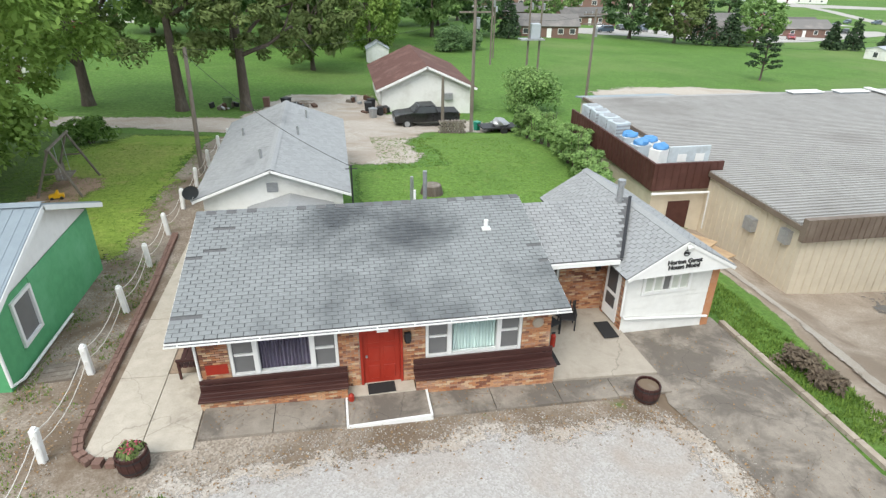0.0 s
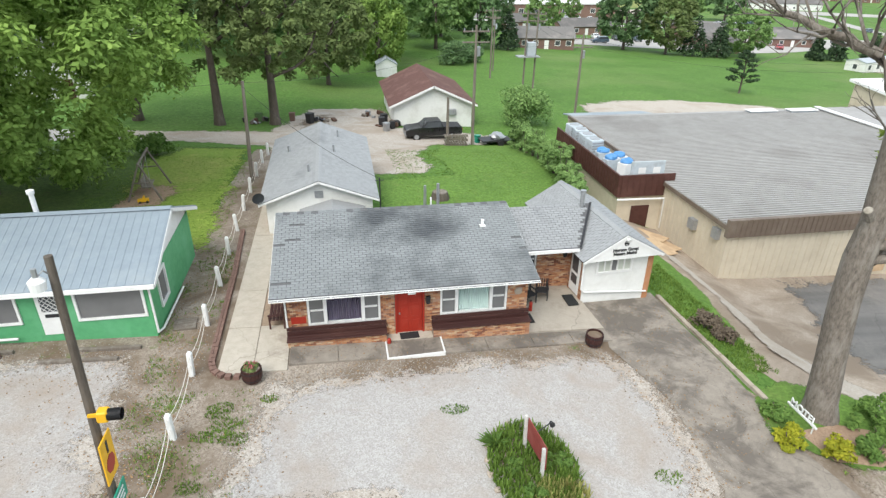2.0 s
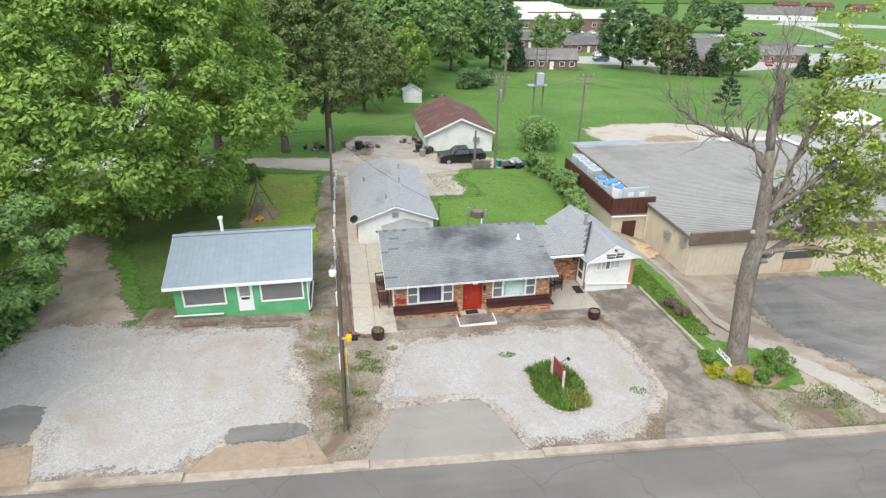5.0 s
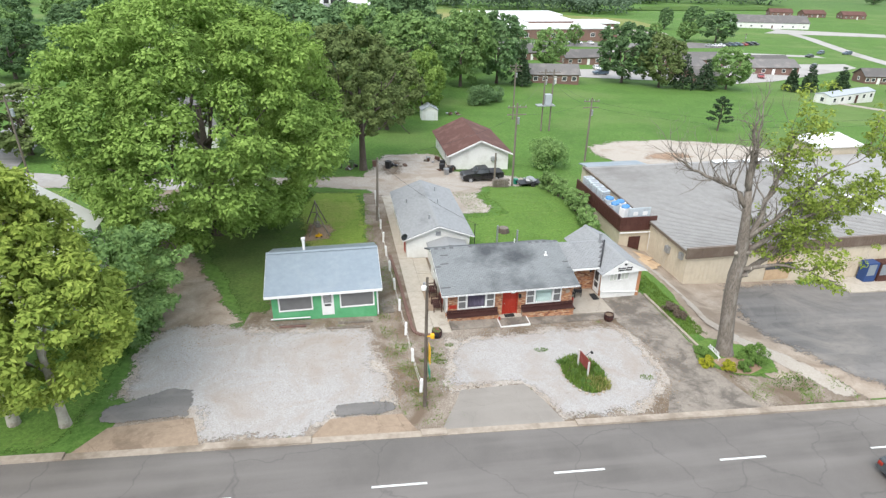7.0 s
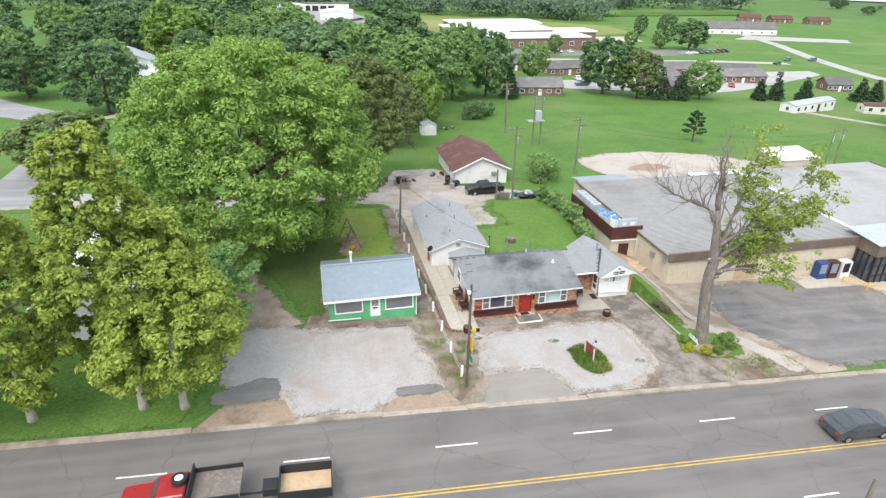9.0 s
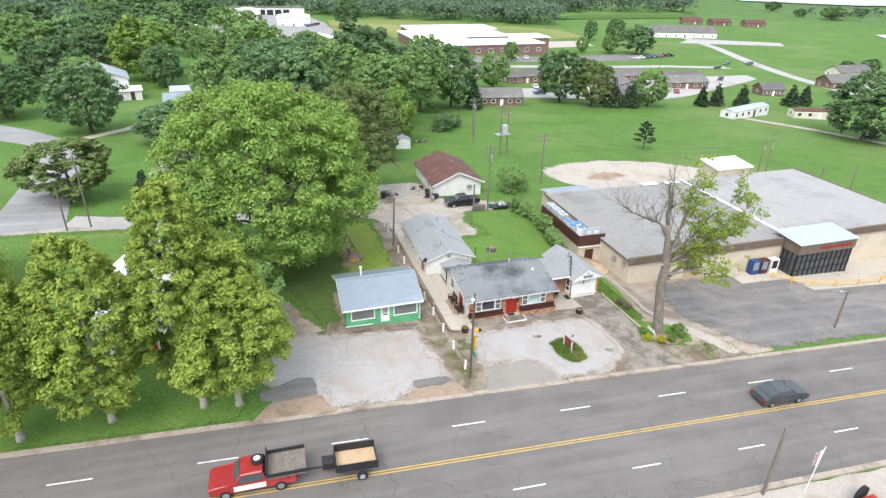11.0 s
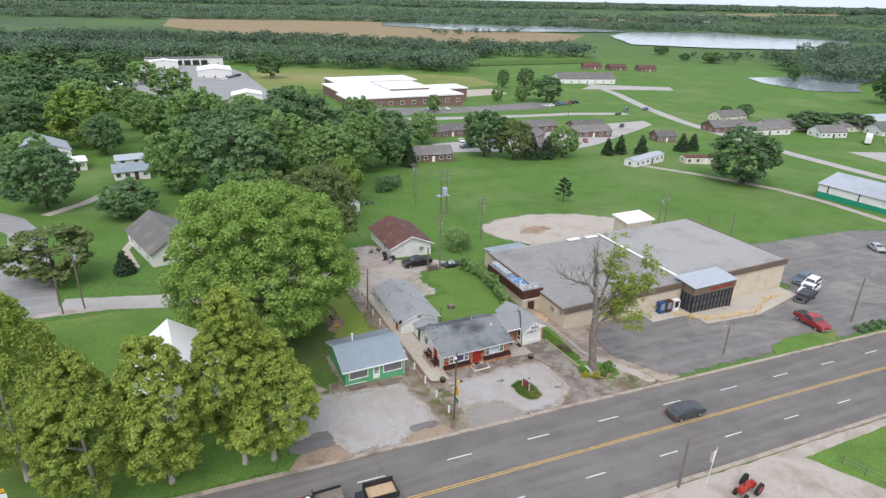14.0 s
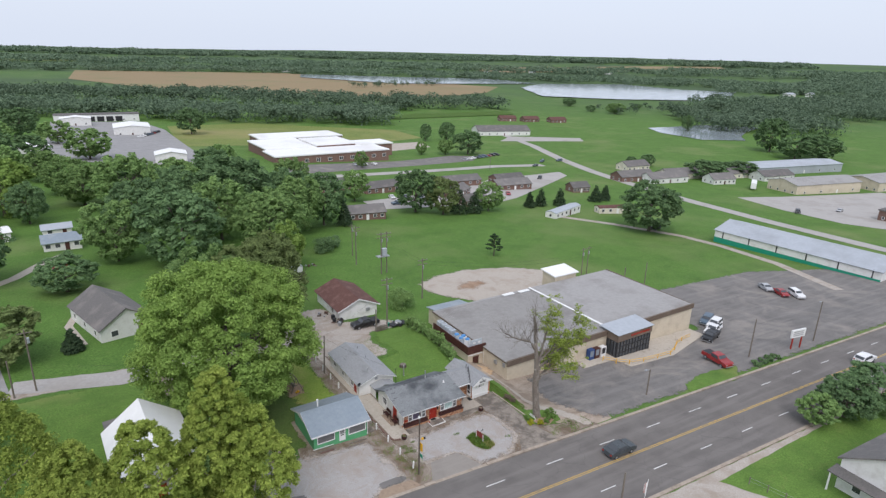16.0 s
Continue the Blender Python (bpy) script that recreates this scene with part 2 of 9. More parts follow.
SANDY = gravel_mat("packed_sandy_dirt", (0.459, 0.410, 0.353), (0.377, 0.336, 0.283), (0.328, 0.271, 0.213), 0.5, 0.75)
ROAD = asphalt_mat("road_asphalt", (0.141, 0.129, 0.118), (0.179, 0.165, 0.151), (0.066, 0.062, 0.059), 0.16)
LOT = asphalt_mat("worn_lot_asphalt", (0.145, 0.137, 0.128), (0.205, 0.192, 0.178), (0.06, 0.056, 0.052), 0.3, (0.27, 0.245, 0.215))
PATCH = asphalt_mat("patched_asphalt", (0.24, 0.218, 0.19), (0.3, 0.272, 0.24), (0.16, 0.145, 0.125), 0.35)
STREET = asphalt_mat("grey_street_asphalt", (0.25, 0.245, 0.24), (0.31, 0.303, 0.295), (0.14, 0.138, 0.135), 0.12)
RUST_DIRT = gravel_mat("bare_reddish_dirt", (0.38, 0.27, 0.19), (0.29, 0.2, 0.135), (0.24, 0.155, 0.1), 0.45, 0.7)
FAR_ROAD = surf("pale_road", (0.42, 0.4, 0.37), (0.34, 0.32, 0.3), (0.3, 0.28, 0.25), 2.0, 0.1, world_space=True)
CONCRETE = concrete_mat("weathered_concrete", (0.5, 0.45, 0.375), (0.41, 0.365, 0.3), (0.27, 0.235, 0.19), 0.56, 0.72, 0.2)
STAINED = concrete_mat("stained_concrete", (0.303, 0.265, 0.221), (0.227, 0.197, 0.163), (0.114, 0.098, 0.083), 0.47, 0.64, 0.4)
APRON = concrete_mat("brown_concrete", (0.35, 0.265, 0.19), (0.28, 0.21, 0.15), (0.19, 0.14, 0.1), 0.52, 0.68, 0.3)
KERB = surf("kerb_concrete", (0.42, 0.36, 0.29), (0.3, 0.25, 0.2), (0.2, 0.16, 0.12), 3.0, 0.5, 0.88, 0.2, 0.01, world_space=True)
WHITE = surf("white_paint", (0.78, 0.78, 0.76), (0.7, 0.7, 0.68), (0.55, 0.54, 0.5), 3.0, 0.9, 0.6, 0.1, 0.003, c3_from=0.6, c3_to=0.8)
WHITE_SIDING = surf("white_siding_paint", (0.74, 0.74, 0.71), (0.68, 0.68, 0.65), (0.58, 0.57, 0.53), 4.0, 0.6, 0.6, 0.1, 0.003)
CREAM = surf("cream_siding_paint", (0.7, 0.66, 0.55), (0.64, 0.6, 0.5), (0.5, 0.46, 0.38), 4.0, 0.6, 0.65, 0.1, 0.003)
BRICK = brick_mat("orange_brick")
RED_BRICK = surf("red_brick", (0.198, 0.121, 0.096), (0.153, 0.092, 0.074), (0.117, 0.081, 0.072), 10.0, 0.8, 0.85, 0.3, 0.006, island=0.2, per_object=0.1)
MORTAR = surf("mortar", (0.36, 0.3, 0.24), (0.28, 0.23, 0.18), None, 12.0, 1.0, 0.9, 0.3, 0.004)
SHINGLE = surf("grey_shingle", (0.187, 0.197, 0.199), (0.236, 0.250, 0.250), (0.076, 0.082, 0.087), 11.0, 0.2, 0.9, 0.35, 0.006, per_object=0.05, island=0.05, world_space=True, c3_from=0.46, c3_to=0.62)
PALE_SHINGLE = surf("pale_grey_shingle", (0.310, 0.318, 0.318), (0.267, 0.274, 0.277), (0.172, 0.178, 0.181), 9.0, 0.45, 0.9, 0.3, 0.006, per_object=0.06, island=0.06, world_space=True, c3_from=0.56, c3_to=0.85)
UNDERLAY = surf("dark_roof_felt", (0.1, 0.1, 0.105), (0.14, 0.14, 0.14), None, 8.0, 1.0, 0.95, 0.2, 0.004)
BROWN_SHINGLE = surf("red_brown_shingle", (0.15, 0.075, 0.06), (0.1, 0.05, 0.042), (0.19, 0.11, 0.09), 7.0, 0.6, 0.92, 0.3, 0.006, island=0.2)
DARK_SHINGLE = surf("dark_grey_shingle", (0.17, 0.16, 0.15), (0.12, 0.115, 0.11), (0.22, 0.2, 0.185), 5.0, 0.3, 0.92, 0.3, 0.006, per_object=0.2)
BLUE_METAL = surf("blue_grey_metal_roof", (0.276, 0.322, 0.357), (0.230, 0.274, 0.307), (0.331, 0.365, 0.382), 2.0, 0.4, 0.45, 0.05, 0.003, metal=0.25, spec=0.5)
GREY_METAL = surf("grey_metal_roof", (0.344, 0.335, 0.318), (0.292, 0.284, 0.270), (0.232, 0.219, 0.204), 1.5, 0.16, 0.6, 0.08, 0.004, metal=0.1)
PALE_METAL = surf("pale_metal_roof", (0.42, 0.45, 0.48), (0.36, 0.39, 0.42), (0.32, 0.34, 0.36), 1.2, 0.1, 0.5, 0.05, 0.004, metal=0.1)
WHITE_ROOF = surf("white_membrane_roof", (0.8, 0.8, 0.78), (0.74, 0.74, 0.72), (0.66, 0.65, 0.62), 0.8, 0.05, 0.6, 0.05, 0.004)
GREEN = surf("green_siding_paint", (0.104, 0.365, 0.164), (0.086, 0.310, 0.139), (0.134, 0.401, 0.202), 4.0, 0.7, 0.6, 0.1, 0.003)
TAN_METAL = surf("tan_metal_siding", (0.6, 0.53, 0.41), (0.54, 0.47, 0.36), (0.46, 0.39, 0.29), 2.0, 0.35, 0.6, 0.08, 0.003)
BROWN_METAL = surf("brown_metal_fascia", (0.17, 0.13, 0.1), (0.14, 0.105, 0.08), (0.21, 0.17, 0.135), 3.0, 0.5, 0.55, 0.05, 0.003)
MAROON = surf("dark_maroon_metal", (0.085, 0.035, 0.027), (0.065, 0.026, 0.02), (0.11, 0.05, 0.04), 3.0, 0.6, 0.6, 0.05, 0.003)
BENCH_WOOD = surf("dark_stained_wood", (0.06, 0.024, 0.02), (0.04, 0.016, 0.014), (0.09, 0.04, 0.032), 6.0, 1.0, 0.55, 0.2, 0.004, stretch=(0.3, 3, 3))
OLD_WOOD = surf("grey_weathered_wood", (0.2, 0.17, 0.14), (0.13, 0.11, 0.09), (0.26, 0.235, 0.2), 5.0, 1.0, 0.85, 0.35, 0.006, stretch=(4, 4, 0.4))
BOARD = surf("raw_plywood", (0.55, 0.4, 0.25), (0.47, 0.33, 0.2), (0.38, 0.26, 0.16), 5.0, 1.0, 0.8, 0.2, 0.004)
RED_PAINT = surf("red_door_paint", (0.344, 0.032, 0.017), (0.295, 0.025, 0.014), (0.377, 0.050, 0.030), 4.0, 1.0, 0.45, 0.08, 0.002)
BLACK = surf("black_metal", (0.022, 0.022, 0.024), (0.032, 0.032, 0.034), None, 9.0, 1.0, 0.5, 0.05, 0.002)
RUBBER = surf("black_rubber", (0.02, 0.02, 0.02), (0.03, 0.03, 0.03), None, 15.0, 1.0, 0.9, 0.2, 0.003)
STEEL = surf("galvanised_steel", (0.42, 0.43, 0.44), (0.34, 0.35, 0.36), (0.28, 0.28, 0.28), 6.0, 1.5, 0.45, 0.05, 0.002, metal=0.6)
YELLOW = surf("signal_yellow_paint", (0.75, 0.42, 0.02), (0.68, 0.37, 0.02), None, 5.0, 1.0, 0.5, 0.05, 0.002)
LINE_WHITE = surf("white_road_paint", (0.75, 0.75, 0.72), (0.6, 0.6, 0.57), (0.4, 0.4, 0.38), 5.0, 2.0, 0.8, 0.1, 0.002, world_space=True)
LINE_YELLOW = surf("yellow_road_paint", (0.6, 0.4, 0.1), (0.5, 0.33, 0.09), (0.32, 0.24, 0.12), 4.0, 1.2, 0.8, 0.1, 0.002, world_space=True)
GLASS = glass_mat("dark_window_glass", (0.05, 0.055, 0.06))
SHADE_GLASS = glass_mat("window_with_grey_blind", (0.13, 0.13, 0.13), 0.2)
PALE_BLIND = glass_mat("window_with_pale_blind", (0.42, 0.44, 0.39), 0.25)
PANE = clear_pane_mat("clear_window_pane")
CURTAIN = surf("pale_green_curtain", (0.76, 0.84, 0.82), (0.64, 0.73, 0.7), None, 2.0, 1.0, 0.9, 0.1, 0.005, stretch=(12, 12, 0.3))
PURPLE = surf("dark_purple_curtain", (0.234, 0.189, 0.272), (0.126, 0.099, 0.153), (0.360, 0.306, 0.391), 2.0, 1.0, 0.9, 0.1, 0.005, stretch=(21.600, 21.600, 0.510))
BARK = surf("grey_brown_bark", (0.128, 0.105, 0.083), (0.075, 0.060, 0.049), (0.165, 0.143, 0.120), 6.0, 1.0, 0.95, 0.8, 0.03, stretch=(1.875, 1.875, 0.450))
PALE_BARK = surf("pale_sycamore_bark", (0.45, 0.42, 0.36), (0.3, 0.27, 0.22), (0.2, 0.17, 0.13), 3.0, 1.5, 0.9, 0.4, 0.02)
DEAD_BARK = surf("grey_bare_bark", (0.25, 0.215, 0.18), (0.1, 0.085, 0.07), (0.3, 0.275, 0.24), 7.0, 1.2, 0.95, 0.9, 0.04, stretch=(2.2, 2.2, 0.7))
MAPLE = leaf_mat("maple_leaf", (0.198, 0.312, 0.068), (0.294, 0.419, 0.109), (0.134, 0.222, 0.054))
SYCAMORE = leaf_mat("sycamore_leaf", (0.238, 0.329, 0.060), (0.389, 0.461, 0.104), (0.154, 0.227, 0.043))
OAK = leaf_mat("dark_oak_leaf", (0.125, 0.215, 0.096), (0.180, 0.281, 0.121), (0.084, 0.150, 0.068))
MIXED = leaf_mat("woodland_leaf", (0.177, 0.296, 0.100), (0.256, 0.379, 0.130), (0.121, 0.209, 0.075))
OLIVE = leaf_mat("olive_leaf", (0.161, 0.212, 0.079), (0.203, 0.263, 0.095), (0.112, 0.154, 0.058))
SPRUCE = leaf_mat("spruce_needle", (0.05, 0.085, 0.045), (0.07, 0.11, 0.055), (0.035, 0.06, 0.033))
SHRUB = leaf_mat("shrub_leaf", (0.110, 0.204, 0.050), (0.165, 0.264, 0.066), (0.077, 0.138, 0.036))
GOLD = leaf_mat("yellow_green_shrub_leaf", (0.3, 0.33, 0.03), (0.4, 0.38, 0.04), (0.18, 0.24, 0.03))
BLADE = leaf_mat("grass_blade", (0.14, 0.24, 0.045), (0.2, 0.3, 0.065), (0.1, 0.17, 0.035))
STRAW = leaf_mat("dry_weed_blade", (0.3, 0.29, 0.1), (0.38, 0.36, 0.13), (0.2, 0.23, 0.07))
WATER = surf("lake_water", (0.3, 0.34, 0.36), (0.27, 0.31, 0.33), None, 0.05, 0.01, 0.12, 0.03, 0.02, spec=0.8, world_space=True)
CORN = surf("ripening_corn_field", (0.282, 0.207, 0.108), (0.227, 0.172, 0.092), (0.196, 0.184, 0.084), 0.4, 0.01, 0.95, 0.2, 0.1, world_space=True)
# far leaves, with some distance haze put into the colour as a blue-grey tint
HAZED_WOOD = leaf_mat("far_wood_leaf", (0.117, 0.175, 0.112), (0.164, 0.226, 0.140), (0.088, 0.135, 0.093))
STUBBLE = grass_mat("pale_mown_field", (0.146, 0.194, 0.050), (0.190, 0.228, 0.062), (0.291, 0.252, 0.112), (0.112, 0.165, 0.044), 0.48, 0.25)


# ---- building helpers ----
def part(name, bm, material, parent=None, label="", smooth=False):
    """Links a bmesh as one mesh object, under a thing or a part."""
    me = bpy.data.meshes.new(name)
    bmesh.ops.recalc_face_normals(bm, faces=bm.faces)
    bm.to_mesh(me)
    bm.free()
    me.materials.append(material)
    if smooth:
        me.shade_smooth()
    ob = new(name, me)
    if parent is not None:
        ob.parent = parent
    if label:
        ob["label"] = label
    return ob


def mesh_part(name, verts, faces, material, parent=None, label=""):
    me = bpy.data.meshes.new(name)
    me.from_pydata(verts, [], faces)
    me.materials.append(material)
    ob = new(name, me)
    if parent is not None:
        ob.parent = parent
    if label:
        ob["label"] = label
    return ob


def thing(name, m=None, label="", category="", group="", kind=""):
    ob = new(name)
    ob.empty_display_size = 0.2
    if m is not None:
        ob.matrix_basis = m
    return tagged(ob, label, category, group, kind)


def BM():
    return bmesh.new()


def box(bm, x0, y0, z0, x1, y1, z1, m=None, bevel=0.0):
    vs = [bm.verts.new((x, y, z)) for x in (x0, x1) for y in (y0, y1) for z in (z0, z1)]
    fs = [bm.faces.new([vs[i] for i in q]) for q in ((0, 1, 3, 2), (4, 6, 7, 5), (0, 4, 5, 1), (2, 3, 7, 6), (0, 2, 6, 4), (1, 5, 7, 3))]
    if bevel:
        es = list({e for f in fs for e in f.edges})
        r = bmesh.ops.bevel(bm, geom=es, offset=bevel, segments=1, affect="EDGES")
        vs = list({v for f in r["faces"] for v in f.verts} | {v for v in vs if v.is_valid})
    if m is not None:
        bmesh.ops.transform(bm, matrix=m, verts=vs)
    return vs


def prism(bm, pts, z0, z1, m=None):
    """An upright solid on a polygon; z0, z1 may be functions of x, y."""
    f0 = z0 if callable(z0) else (lambda x, y: z0)
    f1 = z1 if callable(z1) else (lambda x, y: z1)
    lo = [bm.verts.new((x, y, f0(x, y))) for x, y in pts]
    hi = [bm.verts.new((x, y, f1(x, y))) for x, y in pts]
    n = len(pts)
    bm.faces.new(lo[::-1])
    bm.faces.new(hi)
    for i in range(n):
        bm.faces.new((lo[i], lo[(i + 1) % n], hi[(i + 1) % n], hi[i]))
    if m is not None:
        bmesh.ops.transform(bm, matrix=m, verts=lo + hi)


def tube(bm, pts, radii, sides=8, cap=True):
    """A round bar along points, with a radius at each."""
    pts = [Vector(p) for p in pts]
    if isinstance(radii, (int, float)):
        radii = [radii] * len(pts)
    rings = []
    for i, p in enumerate(pts):
        d = (pts[min(i + 1, len(pts) - 1)] - pts[max(i - 1, 0)]).normalized()
        a = d.orthogonal().normalized() if abs(d.z) < 0.9 else d.cross(Vector((0, 1, 0))).normalized()
        b = d.cross(a)
        rings.append([bm.verts.new(p + (a * math.cos(2 * math.pi * k / sides) + b * math.sin(2 * math.pi * k / sides)) * radii[i]) for k in range(sides)])
    for r, q in zip(rings, rings[1:]):
        for k in range(sides):
            bm.faces.new((r[k], r[(k + 1) % sides], q[(k + 1) % sides], q[k]))
    if cap:
        bm.faces.new(rings[0][::-1])
        bm.faces.new(rings[-1])


def slab(bm, a, b, c, d, t, m=None):
    """A sheet with thickness t below the four given corners."""
    top = [bm.verts.new(p) for p in (a, b, c, d)]
    n = (Vector(b) - Vector(a)).cross(Vector(d) - Vector(a)).normalized()
    if n.z < 0:
        n = -n
    low = [bm.verts.new(Vector(p) - n * t) for p in (a, b, c, d)]
    bm.faces.new(top)
    bm.faces.new(low[::-1])
    for i in range(4):
        bm.faces.new((top[i], low[i], low[(i + 1) % 4], top[(i + 1) % 4]))
    if m is not None:
        bmesh.ops.transform(bm, matrix=m, verts=top + low)


def wall_boxes(bm, x0, x1, z0, z1, y0, y1, openings=(), m=None):
    """A wall along x with rectangular openings (x0, x1, z0, z1) that go through it. z0 may be a function of x."""
    xs = sorted({x0, x1, *[o[0] for o in openings], *[o[1] for o in openings]})
    for a, b in zip(xs, xs[1:]):
        mid = (a + b) / 2
        cuts = sorted([(o[2], o[3]) for o in openings if o[0] <= mid <= o[1]])
        z = z0
        for lo, hi in cuts + [(z1, None)]:
            if lo > z + 1e-4:
                box(bm, a, y0, z, b, y1, lo, m)
            z = hi
            if hi is None:
                break
    bmesh.ops.remove_doubles(bm, verts=bm.verts[:], dist=0.0005)


# ---- the lie of the land ----
def step01(t):
    t = min(1.0, max(0.0, t))
    return t * t * (3 - 2 * t)


def ground_z(x, y):
    u = 0.045 * x + 0.03 * y
    if u > 13:
        u = 13 + 5 * (1 - math.exp(-(u - 13) / 5))
    if u < -2.5:
        u = -2.5 - 1.5 * (1 - math.exp((u + 2.5) / 1.5))
    a = step01((x - 14) / 5) * step01((y + 9) / 9)
    b = step01((y - 22) / 14)
    r = math.hypot(x, y)
    roll = 5.0 * noise.noise((x * 0.0016, y * 0.0016, 2.0)) * step01((r - 1500) / 1500)
    return -u - 1.2 * (a + b - a * b) + (44 + 24 * step01((x - 300) / 2200)) * step01((r - 1300) / 3500) + roll


def spread(fine_lo, fine_hi, fine, far):
    """Grid lines: fine between two values, then wider and wider out to far."""
    out = list(np.arange(fine_lo, fine_hi + 1e-6, fine))
    s, v = fine, fine_hi
    while v < far:
        s *= 1.13
        v += s
        out.append(v)
    s, v = fine, fine_lo
    while v > -far:
        s *= 1.13
        v -= s
        out.insert(0, v)
    return out


gx, gy = spread(-60, 84, 2.0, 3400), spread(-40, 70, 2.0, 4700)
gy = [v for v in gy if v > -400]
verts = [(x, y, ground_z(x, y)) for y in gy for x in gx]
nx = len(gx)
faces = [(j * nx + i, j * nx + i + 1, (j + 1) * nx + i + 1, (j + 1) * nx + i) for j in range(len(gy) - 1) for i in range(nx - 1)]
ground = tagged(mesh_part("ground", verts, faces, MEADOW), "wide gently falling green meadow and farmland reaching the horizon", "ground", kind="structure")


def ragged(pts, amount, every=1.2, seed=0):
    """The outline with its sides broken up by a wavering line."""
    out = []
    n = len(pts)
    for i in range(n):
        a, b = Vector(pts[i]).to_2d(), Vector(pts[(i + 1) % n]).to_2d()
        k = max(1, int((b - a).length / every))
        side = Vector((-(b - a).y, (b - a).x)).normalized()
        for j in range(k):
            p = a.lerp(b, j / k)
            w = noise.noise((p.x * 0.5 + seed * 7.3, p.y * 0.5, seed)) + 0.6 * noise.noise((p.x * 1.9, p.y * 1.9 + seed, 3.0))
            p = p + side * w * amount
            out.append((p.x, p.y))
    return out


def feathered(mat):
    """The same surface thinning out in ragged patches towards its rim."""
    name = mat.name + "_thinning"
    if name in bpy.data.materials:
        return bpy.data.materials[name]
    m = mat.copy()
    m.name = name
    nt = m.node_tree
    out = nt.nodes["Material Output"]
    src = out.inputs[0].links[0].from_socket
    rim = nt.nodes.new("ShaderNodeAttribute")
    rim.attribute_name = "rim"
    v = place_vec(nt, True)
    val = rim.outputs["Fac"]
    for scale, amount in ((0.9, 0.9), (4.5, 0.8), (16.0, 0.5)):
        n = noise_tex(nt, v, scale, 3.0, 0.6)
        ad = nt.nodes.new("ShaderNodeMath")
        ad.operation = "ADD"
        nt.links.new(val, ad.inputs[0])
        nt.links.new(remap(nt, n, 0.2, 0.8, -amount / 2, amount / 2), ad.inputs[1])
        val = ad.outputs[0]
    clear = nt.nodes.new("ShaderNodeBsdfTransparent")
    mix = nt.nodes.new("ShaderNodeMixShader")
    nt.links.new(remap(nt, val, 0.42, 0.62), mix.inputs[0])
    nt.links.new(clear.outputs[0], mix.inputs[1])
    nt.links.new(src, mix.inputs[2])
    nt.links.new(mix.outputs[0], out.inputs[0])
    return m


def sheet(name, pts, material, label, category="ground", lift=0.02, waver=0.0, grid=2.0, kind="structure", every=1.2, seed=0, feather=0.0):
    """A surface laid on the ground inside an outline; feather is the width over which it thins out at its rim."""
    if waver:
        pts = ragged(pts, waver, every, seed)
    bm = BM()
    bm.faces.new([bm.verts.new((x, y, 0)) for x, y in pts])
    xs, ys = [p[0] for p in pts], [p[1] for p in pts]
    if feather:
        grid = min(grid, max(0.5, (max(xs) - min(xs)) / 40))
    for lo, hi, ax in ((min(xs), max(xs), 0), (min(ys), max(ys), 1)):
        v = math.ceil(lo / grid) * grid
        while v < hi:
            co, no = [0, 0, 0], [0, 0, 0]
            co[ax], no[ax] = v, 1
            bmesh.ops.bisect_plane(bm, geom=bm.verts[:] + bm.edges[:] + bm.faces[:], plane_co=co, plane_no=no)
            v += grid
    for v in bm.verts:
        v.co.z = ground_z(v.co.x, v.co.y) + lift
    bmesh.ops.triangulate(bm, faces=[f for f in bm.faces if len(f.verts) > 4])
    ob = part(name, bm, feathered(material) if feather else material)
    if feather:
        a = np.array(pts, float)
        d = np.roll(a, -1, axis=0) - a
        at = ob.data.attributes.new("rim", "FLOAT", "POINT")
        for i, v in enumerate(ob.data.vertices):
            w = np.array((v.co.x, v.co.y)) - a
            t = np.clip((w * d).sum(1) / ((d * d).sum(1) + 1e-9), 0, 1)
            at.data[i].value = min(1.5, float(np.sqrt(((w - d * t[:, None]) ** 2).sum(1).min())) / feather)
    for f in ob.data.polygons:
        if f.normal.z < 0:
            f.flip()
    return tagged(ob, label, category, kind=kind)


def strip(name, line, width, material, label, category="road", lift=0.03, grid=4.0):
    """A band of the given width along a line on the ground."""
    left, right = [], []
    P = [Vector(p) for p in line]
    for i, p in enumerate(P):
        d = (P[min(i + 1, len(P) - 1)] - P[max(i - 1, 0)]).normalized()
        n = Vector((-d.y, d.x)) * width / 2
        left.append(tuple(p + n))
        right.append(tuple(p - n))
    return sheet(name, left + right[::-1], material, label, category, lift, grid=grid)

# ---- ground surfaces ----
def kerb_y(x):
    return -11.9 - 0.028 * x


W = 14.0
road_line = [(x, kerb_y(x) - W / 2) for x in (-420, -200, -100, 0, 100, 200, 420)]
strip("road", road_line, W, ROAD, "wide four-lane grey asphalt road with fine cracks", "road", 0.02, 8.0)
sheet("verge", [(-24.5, kerb_y(-24.5) + 0.1), (16, kerb_y(16) + 0.1), (9, 2.5), (6, 4), (-4, 3.0), (-4.2, 23), (-6.6, 30), (-8.6, 30), (-9.5, 9), (-16.8, 8.5), (-18.5, 0.5), (-21, -2)], DIRT,
      "bare dirt with leaf litter and sparse grass", "ground", 0.012, 0.35, seed=1)
sheet("lawn", [(-60, -10.2), (-25.9, -11.0), (-25.2, -7.5), (-24.7, -3), (-24.7, 0.4), (-25.2, 5), (-28.2, 15.4), (-32, 33), (-60, 33)], GRASS, "shaded mown lawn under street trees", "lawn", 0.014, 0.4, seed=2, feather=0.9)
